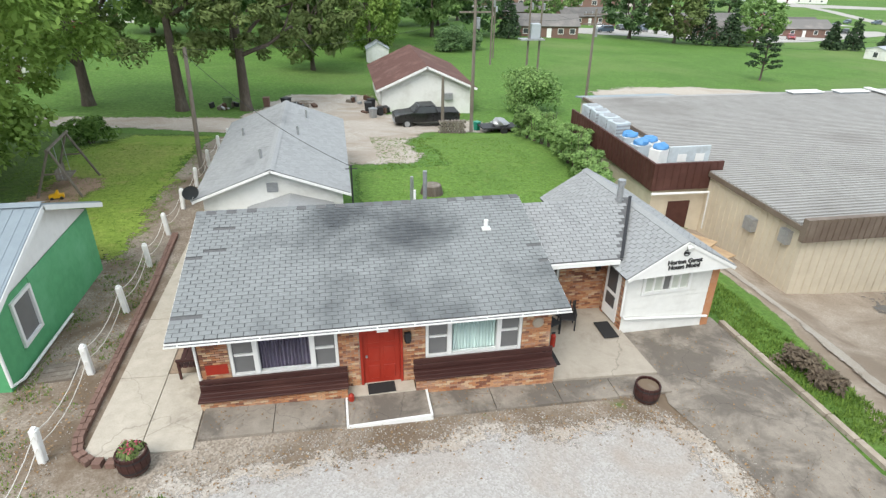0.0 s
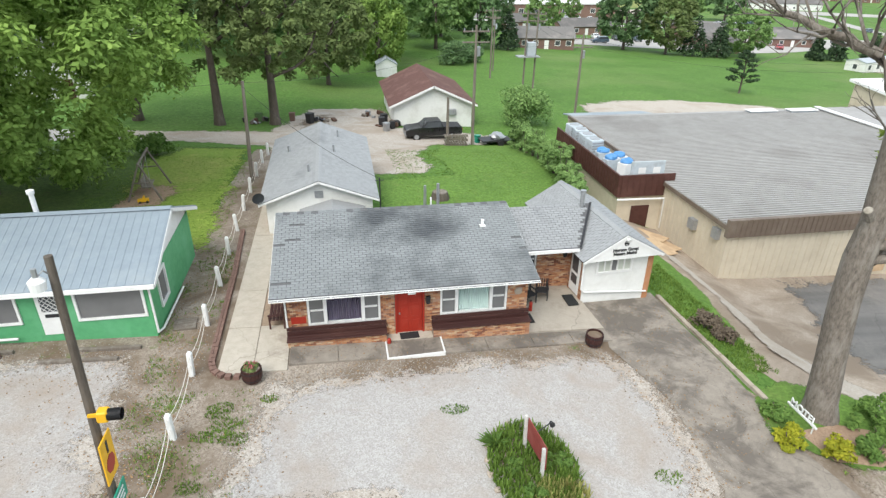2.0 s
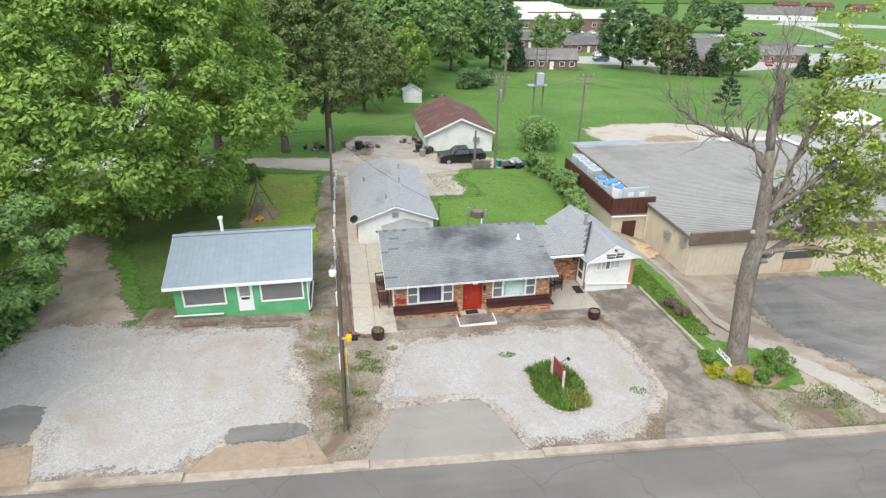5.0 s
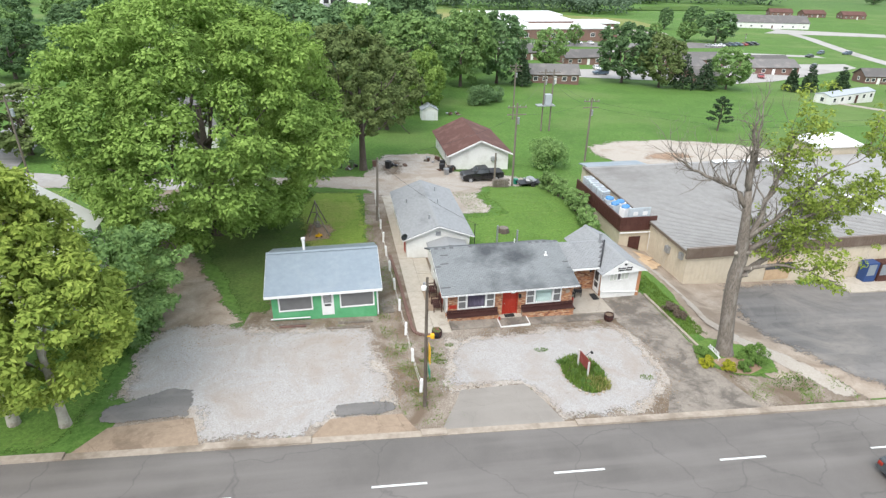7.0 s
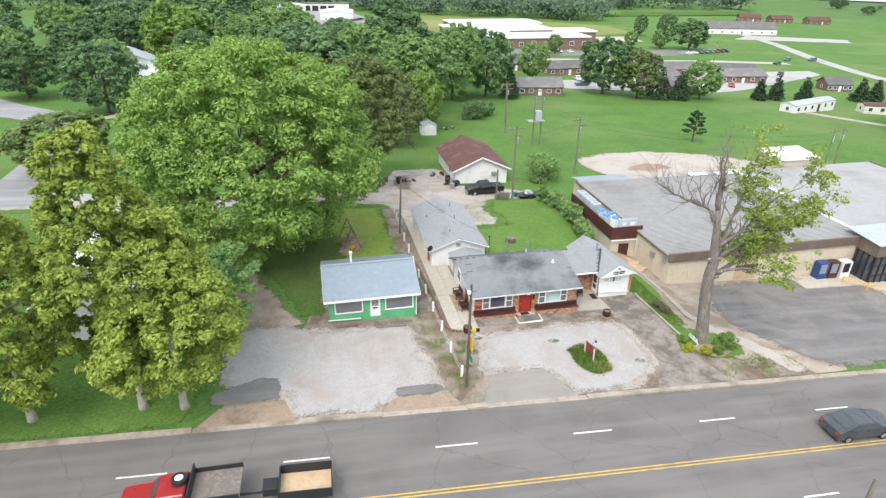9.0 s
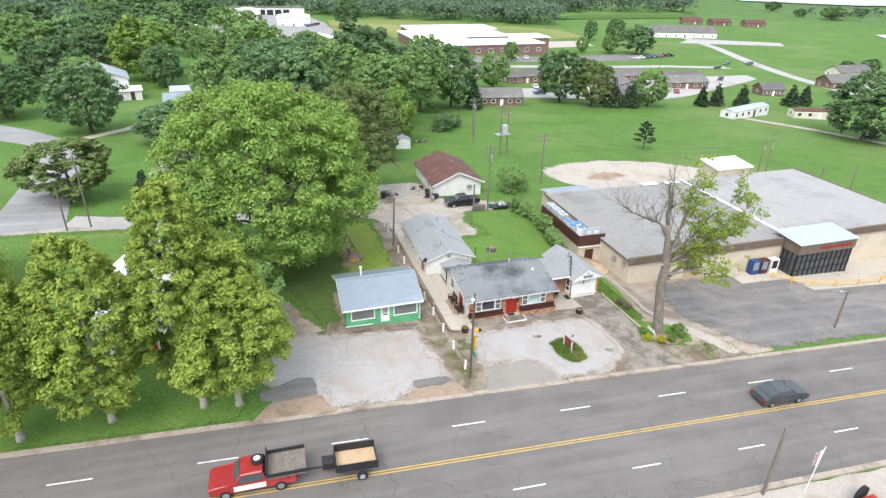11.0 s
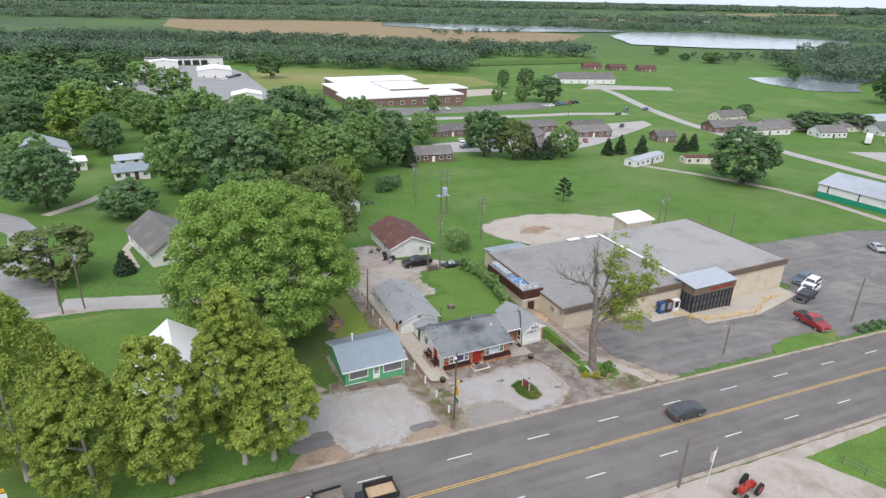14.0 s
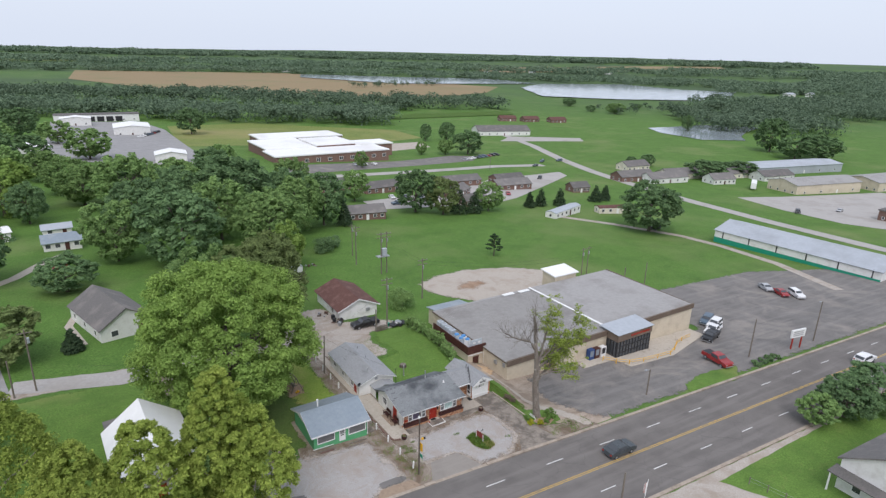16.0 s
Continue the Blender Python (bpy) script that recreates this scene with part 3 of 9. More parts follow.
sheet("gravel_fringe", [(-24.9, -7.4), (-25.0, -3.1), (-24.6, 1.2), (-22.0, 2.6), (-16.5, 0.3), (-9.2, -0.2), (-8.6, -4.5), (-8.2, -9.6), (-12.2, -10.6), (-15, -11.3), (-19.6, -11.3), (-20.6, -9.2)], TRACK,
      "thin dusty gravel fringe of the yard", "gravel yard", 0.022, 0.6, every=0.5, seed=23, feather=1.1)
sheet("gravel_fringe", [(-6.4, -8.6), (-5.7, -5), (-5.2, -2.4), (-1, -1.75), (4, -1.6), (8.4, -1.5), (9.6, -5), (8.9, -9.4), (6.2, -11.8), (0.3, -11.8), (-1.4, -8.8)], TRACK,
      "thin dusty gravel fringe of the forecourt", "gravel drive", 0.022, 0.5, every=0.5, seed=24, feather=1.0)
sheet("gravel_yard", [(-24.4, -7.2), (-24.8, -3.1), (-24.3, 0.6), (-22.0, 1.4), (-16.5, -0.1), (-9.5, -0.6), (-8.9, -4.5), (-8.6, -9.0), (-12.2, -10.2), (-14, -11.3), (-19.3, -11.3), (-20.2, -9.0)], GRAVEL,
      "pale gravel parking yard with scattered leaves", "gravel yard", 0.03, 0.5, every=0.6, seed=3, feather=1.2)
sheet("track", [(-24.6, -0.5), (-24.9, 5), (-26.2, 10), (-28.1, 15.4), (-30.2, 22), (-32.2, 34), (-28.6, 34), (-27.0, 22), (-24.6, 15.3), (-21.6, 8.5), (-19.0, 2.2), (-17.5, 0.2)], EARTH, "dusty brown dirt drive running back under trees", "track", 0.024, 0.4, seed=4, feather=1.0)
sheet("asphalt_patch", [(-24.9, -9.0), (-24.8, -7.5), (-21.4, -5.9), (-20.2, -6.5), (-19.9, -8.9)], LOT, "dark asphalt patch at the yard entrance", "pavement", 0.042, 0.2, every=0.4, seed=5, feather=0.3)
sheet("asphalt_patch", [(-12.6, -9.9), (-12.4, -8.6), (-8.9, -8.6), (-8.6, -9.9)], LOT, "dark asphalt patch at the yard entrance", "pavement", 0.042, 0.2, every=0.4, seed=6, feather=0.3)
sheet("drive_apron", [(-25.4, -11.1), (-24.1, -9.2), (-19.9, -8.9), (-19.2, -11.2)], APRON, "brown concrete drive apron at the kerb", "pavement", 0.036, 0.08, seed=7)
sheet("drive_apron", [(-13.8, -11.4), (-12.6, -9.9), (-8.6, -9.9), (-7.9, -11.5)], APRON, "brown concrete drive apron at the kerb", "pavement", 0.036, 0.08, seed=8)
sheet("gravel_drive", [(-5.7, -8.2), (-5.0, -5), (-4.6, -3.0), (-1, -2.1), (4, -2.0), (8.0, -1.9), (8.9, -5), (8.3, -9.0), (5.6, -11.6), (0.5, -11.6), (-1.0, -8.2)], GRAVEL,
      "pale gravel forecourt of the motel", "gravel drive", 0.03, 0.35, every=0.5, seed=9, feather=0.9)
sheet("asphalt_patch", [(-4.9, -8.2), (-0.9, -8.1), (-0.2, -9.6), (0.4, -11.7), (-6.6, -11.5)], PATCH, "grey patched asphalt entrance", "pavement", 0.045, 0.06, seed=10)
sheet("concrete_drive", [(8.6, 2.3), (12.3, 2.6), (12.4, -3), (12.2, -8), (13.0, -12.0), (6.6, -11.9), (8.6, -9), (9.1, -5), (8.3, -1.6), (8.7, -0.4)], STAINED,
      "stained cracked concrete side drive", "pavement", 0.034, 0.06, seed=11)
sheet("lawn", [(12.5, 3), (15.2, 8.5), (15.6, 4), (14.6, -1.6), (13.2, -4.6), (12.5, -4.8)], GRASS, "narrow green lawn strip beside the motel", "lawn", 0.02, 0.12, seed=12, feather=0.35)
sheet("side_ground", [(13.6, 8.2), (14.2, 12.9), (18.9, 12.9), (18.9, 6.6), (30, 6.6), (26, -3), (23.4, -12), (19.5, -11.9), (15.5, -9.2), (13.2, -2.6)], EARTH, "bare dusty dirt beside the store", "ground", 0.017, 0.2, seed=13)
sheet("footpath", [(15.6, 8.2), (17.2, 8.4), (17.0, 3), (16.4, -1.2), (18.6, -6.5), (20.6, -11.8), (18.6, -11.6), (16.9, -7.5), (15.1, -2.2), (15.9, 3)], SANDY, "dusty tan footpath", "pavement", 0.032, 0.12, seed=33, feather=0.3)
sheet("back_lawn", [(0.2, 10.5), (12.3, 8.5), (12.6, 13), (14.8, 24), (15.0, 33.4), (7.0, 33), (5.2, 27), (6.0, 21.3), (0.3, 20)], GRASS, "bright green mown back lawn", "lawn", 0.034, 0.3, seed=14, feather=0.8)
# the tree's shadow on this lawn is partly painted, by the darker grass colour
sheet("side_lawn", [(-9.1, 8.3), (-16.7, 8.3), (-16.8, 1.6), (-18.9, 1.8), (-21.4, 8.5), (-24.5, 15.3), (-27, 22), (-28.6, 33), (-9, 31)], PAINTED_SHADE_GRASS, "thin green lawn under the maple, its colour darkened for the tree's shade", "lawn", 0.016, 0.3, seed=55, feather=0.7)
sheet("side_lawn", [(-7.9, 7.6), (-9.1, 8.3), (-14.2, 8.6), (-15.4, 14), (-16.2, 22), (-15.5, 31), (-8.4, 31)], WORN, "green and yellowing worn lawn beside the fence", "lawn", 0.024, 0.3, seed=15, feather=1.6)
sheet("bare_patch", [(-15.5, 14.2), (-12.0, 14.5), (-11.8, 19.0), (-14.8, 19.5)], RUST_DIRT, "bare reddish dirt patch under the swing", "ground", 0.03, 0.4, seed=16, feather=1.0)
sheet("yard", [(-60, 33.6), (-20, 34.0), (-8.5, 31.6), (-4.5, 22.5), (0.2, 20.3), (5.6, 21.2), (4.8, 27), (6.8, 32.6), (13.2, 33.0), (13.4, 38), (4.2, 40.6), (4.0, 50), (-5.0, 48.5), (-8.5, 38.5), (-20, 38), (-60, 37.4)], TRACK,
      "dusty gravel back alley and yard", "gravel yard", 0.026, 0.4, seed=17, feather=0.7)
sheet("car_park", [(21.5, 5.8), (19.8, 1), (18.8, -3), (19.6, -8.5), (22.5, -12.2), (60, -13.3), (118, -15), (170, -14), (168, 8), (118, 25), (84, 25.5), (68, 26), (68, 5.3), (40, 5.6)], LOT,
      "worn dark asphalt car park with cracks", "car park", 0.045, 0.3, seed=71, feather=1.6)
sheet("sand_pit", [(27.5, 49), (28.6, 54), (35, 57.8), (46.5, 59.3), (58, 56.6), (67, 50), (71, 42), (66, 35), (50, 32), (36, 36), (30, 43)], SANDY,
      "oval bare sandy patch behind the store", "ground", 0.06, 0.4, seed=18, feather=2.0)
sheet("bare_patch", [(34, 46), (38, 50.5), (45, 51), (46, 47), (40, 44)], RUST_DIRT, "reddish bare dirt in the sandy patch", "ground", 0.075, 0.6, seed=51, feather=2.5)
sheet("front_verge", [(13.1, kerb_y(13) + 0.1), (21, kerb_y(21) + 0.1), (19.6, -9), (16.6, -9.4), (12.6, -8.2)], DIRT, "dirt verge with patchy grass by the kerb", "ground", 0.03, 0.15, seed=19, feather=0.6)
sheet("planting_bed", [(2.0, -6.9), (2.0, -5.9), (3.4, -5.5), (4.2, -6.6), (4.5, -8.4), (3.6, -9.5), (2.6, -9.2)], DIRT, "round island bed of dirt and weeds in the forecourt", "planting bed", 0.05, 0.12, every=0.5, seed=20, feather=0.4)
sheet("planting_bed", [(11.4, -7.2), (12.2, -5.0), (14.0, -4.2), (16.3, -5.2), (17.2, -7.4), (16.4, -8.9), (13.6, -9.1)], GRASS, "grassy planting bed round an old tree", "planting bed", 0.05, 0.1, every=0.5, seed=21, feather=0.3)
sheet("mulch", [(12.6, -7.0), (14.2, -6.9), (15.4, -7.3), (15.6, -8.2), (14.2, -8.8), (12.8, -8.4)], RUST_DIRT, "bare mulch under the bed bushes", "ground", 0.062, 0.1, every=0.5, seed=44)
sheet("road_verge", [(42.0, -10.3), (47.7, -9.2), (57.7, -10.3), (51.9, -14.0), (39.7, -12.9)], GRASS, "grass verge between car park and road", "lawn", 0.06, 0.3, seed=81, feather=0.6)
sheet("front_lot", [(2, kerb_y(2) - W - 0.3), (60, kerb_y(60) - W - 0.3), (60, -70), (2, -70)], TRACK, "broken concrete and gravel lot across the road", "ground", 0.015, 0.2, seed=22)

# kerbs as low steps, dropped at the drives
for near, sgn in ((0.0, 1), (-W, -1)):
    cuts = (-25.5, -19.0, -13.6, -7.8, -6.4, 1.0, 13.0) if sgn == 1 else ()
    xs = sorted({*np.arange(-200, 201, 10.0), *cuts})
    bm = BM()
    for a, b in zip(xs, xs[1:]):
        mid = (a + b) / 2
        low = sgn == 1 and (-25.5 < mid < -19 or -13.6 < mid < -7.8 or -6.4 < mid < 1.0)
        h = 0.05 if low else 0.16
        pts = [(a, kerb_y(a) + near - 0.2 * sgn), (b, kerb_y(b) + near - 0.2 * sgn), (b, kerb_y(b) + near + 0.25 * sgn), (a, kerb_y(a) + near + 0.25 * sgn)]
        prism(bm, pts[::sgn], lambda x, y: ground_z(x, y) - 0.2, lambda x, y: ground_z(x, y) + h)
    tagged(part("kerb", bm, KERB), "worn tan concrete kerb along the road", "kerb", kind="structure")


def paint(x0, x1, off, w, material, name, label):
    sheet(name, [(x0, kerb_y(x0) - off), (x1, kerb_y(x1) - off), (x1, kerb_y(x1) - off - w), (x0, kerb_y(x0) - off - w)], material, label, "road marking", 0.032, grid=20.0)


for k in range(-6, 14):
    x = -18.5 + 9.15 * k
    paint(x - 1.35, x + 1.35, 3.35, 0.13, LINE_WHITE, "lane_dash", "worn white painted lane dash")
    paint(x + 0.8, x + 3.2, 10.3, 0.13, LINE_WHITE, "lane_dash", "worn white painted lane dash")
paint(-200, 200, 6.75, 0.11, LINE_YELLOW, "centre_line", "faded yellow painted centre line")
paint(-200, 200, 7.0, 0.11, LINE_YELLOW, "centre_line", "faded yellow painted centre line")


# ---- trees ----
def leaf_cloud(rng, centres, radii, per, size, flat=0.75, up=0.55):
    """Small leaf quads on clumps; returns verts and faces."""
    vs, n = [], 0
    out = np.zeros((len(centres) * per, 4, 3))
    for c, r in zip(centres, radii):
        d = rng.normal(size=(per, 3))
        d /= np.linalg.norm(d, axis=1)[:, None]
        low = rng.uniform(0, 1, per) < 0.55
        d[low, 2] = np.abs(d[low, 2])
        p = np.array(c) + d * (r * rng.uniform(0.55, 1.05, (per, 1))) * np.array([1, 1, flat])
        nrm = d * 0.8 + rng.normal(size=(per, 3)) * 0.42 + np.array([0, 0, up])
        nrm /= np.linalg.norm(nrm, axis=1)[:, None]
        a = np.cross(nrm, rng.normal(size=(per, 3)))
        a /= np.linalg.norm(a, axis=1)[:, None] + 1e-9
        b = np.cross(nrm, a)
        s = size * rng.uniform(0.55, 1.25, (per, 1))
        k = rng.uniform(0.55, 0.9, (per, 1))
        out[n:n + per, 0] = p - a * s * 0.6
        out[n:n + per, 1] = p - b * s * 0.45 * k + a * s * 0.1
        out[n:n + per, 2] = p + a * s * 0.75 + nrm * s * 0.12
        out[n:n + per, 3] = p + b * s * 0.45 * k
        n += per
    return out.reshape(-1, 3)


def quad_mesh(name, pts, material):
    me = bpy.data.meshes.new(name)
    n = len(pts) // 4
    me.vertices.add(len(pts))
    me.vertices.foreach_set("co", pts.astype(np.float32).ravel())
    me.loops.add(len(pts))
    me.loops.foreach_set("vertex_index", np.arange(len(pts), dtype=np.int32))
    me.polygons.add(n)
    me.polygons.foreach_set("loop_start", np.arange(0, len(pts), 4, dtype=np.int32))
    me.update(calc_edges=True)
    me.materials.append(material)
    return me


def crown_clumps(rng, h, r, base, n, lobes, dome=False, point=0.0):
    """Clump centres on the outside of rounded lobes that overlap into an uneven crown."""
    count = int(lobes * (2.6 if dome else 2)) + 3
    mid, half = base + (h - base) * 0.47, (h - base) / 2
    L = [(0.0, 0.0, 0.0, (0.6 if not point else 0.42) * r)]
    for k in range(count):
        u = max(-0.9, min(0.97, 1 - 1.9 * (k + 0.5) / count + rng.uniform(-0.1, 0.1)))
        a = 2.39996 * k + rng.uniform(-0.45, 0.45)
        thin = 1 - point * max(0.0, u + 0.35)
        q = rng.uniform(0.3, 0.46) * r * (0.72 if dome else 1.0) * (1 - 0.45 * point * max(0.0, u))
        g = (r * rng.uniform(0.86, 1.06) - (0.95 if not dome else 0.9) * q) * (1 if u > -0.4 else 0.92)
        w = math.sqrt(max(0.0, 1 - u * u))
        L.append((g * w * thin * math.cos(a), g * w * thin * math.sin(a), g * u, q))
    A = np.array(L)
    cs, rs = [], []
    k = 0
    while len(cs) < n and k < 30 * n:
        k += 1
        i = 1 + k % count
        d = rng.normal(size=3)
        d /= np.linalg.norm(d)
        c = A[i, :3] + d * A[i, 3] * rng.uniform(0.8, 1.04)
        gap = np.linalg.norm(A[:, :3] - c, axis=1) / A[:, 3]
        gap[i] = 2
        if gap.min() < 0.84 or (d[2] < -0.55 and rng.uniform() < 0.6):
            continue
        cs.append([c[0], c[1], max(0.4, mid + c[2] * half / r)])
        rs.append(rng.uniform(0.22, 0.4) * A[i, 3])
    return cs, rs


def limb(bm, rng, p, d, length, r0, depth, sides=6, spread_a=0.6, ends=None):
    """A limb that bends and forks."""
    pts, rad = [Vector(p)], [r0]
    v = Vector(d).normalized()
    seg = 4
    for k in range(seg):
        v = (v + Vector(rng.normal(size=3)) * 0.16 + Vector((0, 0, 0.05))).normalized()
        pts.append(pts[-1] + v * length / seg)
        rad.append(r0 * (1 - 0.52 * (k + 1) / seg))
    tube(bm, pts, rad, sides)
    if ends is not None:
        ends.append(pts[-1])
    if depth > 0:
        for k in range(3 if depth > 1 else 2):
            i = seg - k if k < 2 else 2
            nd = (v + Vector(rng.normal(size=3)) * spread_a).normalized()
            limb(bm, rng, pts[i], nd, length * rng.uniform(0.55, 0.8), rad[i] * 0.85, depth - 1, max(4, sides - 1), spread_a, ends)


def trunk_mesh(rng, h, r, lean=0.0, forks=4, fork_at=0.3, depth=1):
    bm = BM()
    pts = [Vector((lean * z * z, 0.3 * math.sin(z * 0.4) * r, z)) for z in (-0.6, 0.0, 0.25 * h * fork_at, 0.6 * h * fork_at, h * fork_at, h * 0.55)]
    tube(bm, pts, [r * 1.5, r * 1.35, r * 1.05, r * 0.95, r * 0.85, r * 0.4], 10)
    for k in range(forks):
        a = 2 * math.pi * k / forks + rng.uniform(-0.4, 0.4)
        z = h * rng.uniform(fork_at * 0.9, 0.5)
        limb(bm, rng, (lean * z * z, 0, z), (math.cos(a), math.sin(a), rng.uniform(0.5, 1.1)), h * 0.26, r * 0.5, depth, 6)
    return bm


def tree(x, y, h, r, leaf, label, seed=0, clumps=90, per=150, size=0.34, trunk=0.35, bark=BARK, base=0.2, lobes=6, group="", flat=0.8, sink=0.0, dome=False, point=0.0):
    rng = np.random.default_rng(seed)
    t = thing("tree", pose(x, y, ground_z(x, y) - sink), label, "tree", group)
    part("trunk", trunk_mesh(rng, h, trunk, forks=5 if not point else 2, fork_at=max(base, 0.18), depth=1 if not point else 0), bark, t, smooth=True)
    cs, rs = crown_clumps(rng, h, r, base * h, clumps, lobes, dome, point)
    me = quad_mesh("crown", leaf_cloud(rng, cs, rs, per, size, flat), leaf)
    c = new("crown", me)
    c.parent = t
    return t


def conifer(x, y, h, r, label, seed=0, per=26, tiers=14, size=0.5, leaf=None, group=""):
    rng = np.random.default_rng(seed)
    t = thing("conifer", pose(x, y, ground_z(x, y)), label, "tree", group)
    bm = BM()
    tube(bm, [(0, 0, -0.3), (0, 0, h * 0.5), (0, 0, h * 0.97)], [0.03 * h, 0.02 * h, 0.01], 7)
    part("trunk", bm, BARK, t)
    cs, rs = [], []
    for k in range(tiers):
        f = k / (tiers - 1)
        z = h * (0.12 + 0.84 * f)
        q = r * (1 - f) ** 0.8
        m = max(1, int(9 * (1 - f)) + 1)
        for j in range(m):
            a = 2 * math.pi * (j + rng.uniform(-0.3, 0.3)) / m + k
            g = rng.uniform(0.45, 0.85)
            cs.append((q * g * math.cos(a), q * g * math.sin(a), z - 0.04 * h * g))
            rs.append(max(0.22 * r, 0.34 * q))
    me = quad_mesh("crown", leaf_cloud(rng, cs, rs, per, size, 0.5), leaf or SPRUCE)
    c = new("crown", me)
    c.parent = t
    return t


def shrub(x, y, h, r, leaf, label, seed=0, n=16, per=90, size=0.16, name="shrub", cat="shrub", group="", ry=None):
    rng = np.random.default_rng(seed + 500)
    t = thing(name, pose(x, y, ground_z(x, y)), label, cat, group)
    bm = BM()
    for k in range(4):
        a = 2 * math.pi * k / 4
        bm = BM()
        tube(bm, [(0.05 * math.cos(a), 0.05 * math.sin(a), -0.1), (0.45 * r * math.cos(a), 0.45 * r * math.sin(a), 0.75 * h)], [0.035, 0.012], 5)
        part("stem", bm, BARK, t)
    cs = [(rng.uniform(-0.62, 0.62) * r, rng.uniform(-0.62, 0.62) * (ry or r), rng.uniform(0.14, 0.78) * h) for _ in range(n)]
    rs = [rng.uniform(0.25, 0.42) * min(r, h) for _ in range(n)]
    c = new("foliage", quad_mesh("foliage", leaf_cloud(rng, cs, rs, per, size, 0.8), leaf))
    c.parent = t
    return t


tree(-22.5, 17.0, 21.6, 11.9, MAPLE, "huge spreading yellow-green maple tree over the drive", 3, 1000, 150, 0.3, 0.55, lobes=24, base=-0.02, dome=True)
for x, y, h, r, sd in ((-41.0, -9.2, 15.5, 4.2, 11), (-35.3, -8.5, 16.2, 4.4, 12), (-28.9, -8.3, 20.0, 3.9, 13), (-26.3, -8.7, 14.6, 4.6, 14), (-47.0, -3.5, 19.5, 6.6, 15)):
    tree(x, y, h, r, SYCAMORE, "tall sycamore with pale trunk beside the road", sd, 460, 100, 0.235, 0.24, PALE_BARK, 0.1, 13, "street trees", point=0.5)
tree(-26.4, 1.6, 7.0, 5.2, MIXED, "low bushy green tree beside the gravel yard", 16, 110, 120, 0.26, 0.15, BARK, 0.05, 6)
for x, y, h, r, lf, sd in ((-13.2, 40.5, 20, 6.5, OLIVE, 21), (-8.0, 41, 20, 6.0, OLIVE, 22), (-21, 42, 19, 7, MIXED, 23)):
    tree(x, y, h, r, lf, "tall broad-leaved shade tree with brown-green leaves" if lf is OLIVE else "tall broad-leaved green tree", sd, 170, 110, 0.36, 0.45, BARK, 0.12, 7, "back trees")


# ---- pieces of walls and roofs ----
CUBE_F = [(0, 1, 3, 2), (4, 6, 7, 5), (0, 4, 5, 1), (2, 3, 7, 6), (0, 2, 6, 4), (1, 5, 7, 3)]


def unit_mesh(name, corners, material):
    me = bpy.data.meshes.new(name)
    me.from_pydata(corners, [], CUBE_F)
    me.materials.append(material)
    return me


def joined(name, corners, mats, material, parent, label="", kind="stuff"):
    """Many alike pieces as one mesh."""
    base = np.array(corners)
    vs, fs = [], []
    for m in mats:
        a = np.array(m)
        k = len(vs) * 8
        vs.append(base @ a[:3, :3].T + a[:3, 3])
        fs.extend([tuple(i + k for i in f) for f in CUBE_F])
    ob = mesh_part(name, np.concatenate(vs).tolist(), fs, material, parent, label)
    ob["kind"] = kind
    return ob


def lay(name, corners, mats, material, parent, limit=300):
    """The first pieces as objects on one shared mesh, the others joined."""
    me = unit_mesh(name, corners, material)
    for m in mats[:limit]:
        ob = new(name, me)
        ob.parent = parent
        ob.matrix_local = m
    if len(mats) > limit:
        joined(name + "_rest", corners, mats[limit:], material, parent)


def corners_of(x0, x1, y0, y1, z0, z1):
    return [(x, y, z) for x in (x0, x1) for y in (y0, y1) for z in (z0, z1)]


def shingle_places(origin, along, up_slope, width, length, tab=0.305, course=0.145, skip=(), lift=0.014):
    """Poses of the tabs on a slope, lowest course first; skip: (s, t) spots with missing tabs."""
    a, u = Vector(along).normalized(), Vector(up_slope).normalized()
    n = a.cross(u).normalized()
    rot = Matrix((a, u, n)).transposed().to_4x4()
    out = []
    rows = int(length / course)
    for j in range(rows):
        off = (j % 2) * tab / 2
        k = 0
        while True:
            s = k * tab - off
            if s >= width - 0.02:
                break
            w0, w1 = max(0.0, s), min(width, s + tab)
            k += 1
            if w1 - w0 < 0.05:
                continue
            if any(abs(s + tab / 2 - p) < 0.32 and abs(j * course - q) < 0.075 for p, q in skip):
                continue
            m = Matrix.Translation(Vector(origin) + a * (w0 + w1) / 2 + u * (j * course) + n * (lift + random.uniform(-0.003, 0.003)))
            out.append(m @ rot @ Matrix.Rotation(random.uniform(-0.012, 0.012), 4, "Z") @ Matrix.Diagonal(((w1 - w0) / tab, 1, 1, 1)))
    return out


TAB = [(x, y, z + (0.012 if y == 0.0 else 0.0)) for x, y, z in corners_of(-0.1405, 0.1405, 0.0, 0.152, -0.006, 0.006)]
BRICK_C = corners_of(-0.097, 0.097, -0.02, 0.03, -0.0285, 0.0285)


def brick_places(x0, x1, z0, z1, y, m=None, openings=()):
    out = []
    rows = int((z1 - z0) / 0.07)
    for j in range(rows):
        off = (j % 2) * 0.105
        x = x0 - off
        while x < x1 - 0.02:
            a, b = max(x, x0), min(x + 0.2, x1)
            x += 0.21
            zc = z0 + (j + 0.5) * 0.07
            if b - a < 0.04 or any(o[0] - 0.02 < (a + b) / 2 < o[1] + 0.02 and o[2] < zc < o[3] for o in openings):
                continue
            p = Matrix.Translation(((a + b) / 2, y + random.uniform(-0.004, 0.004), zc)) @ Matrix.Diagonal(((b - a) / 0.2, 1, 1, 1))
            out.append(m @ p if m is not None else p)
    return out


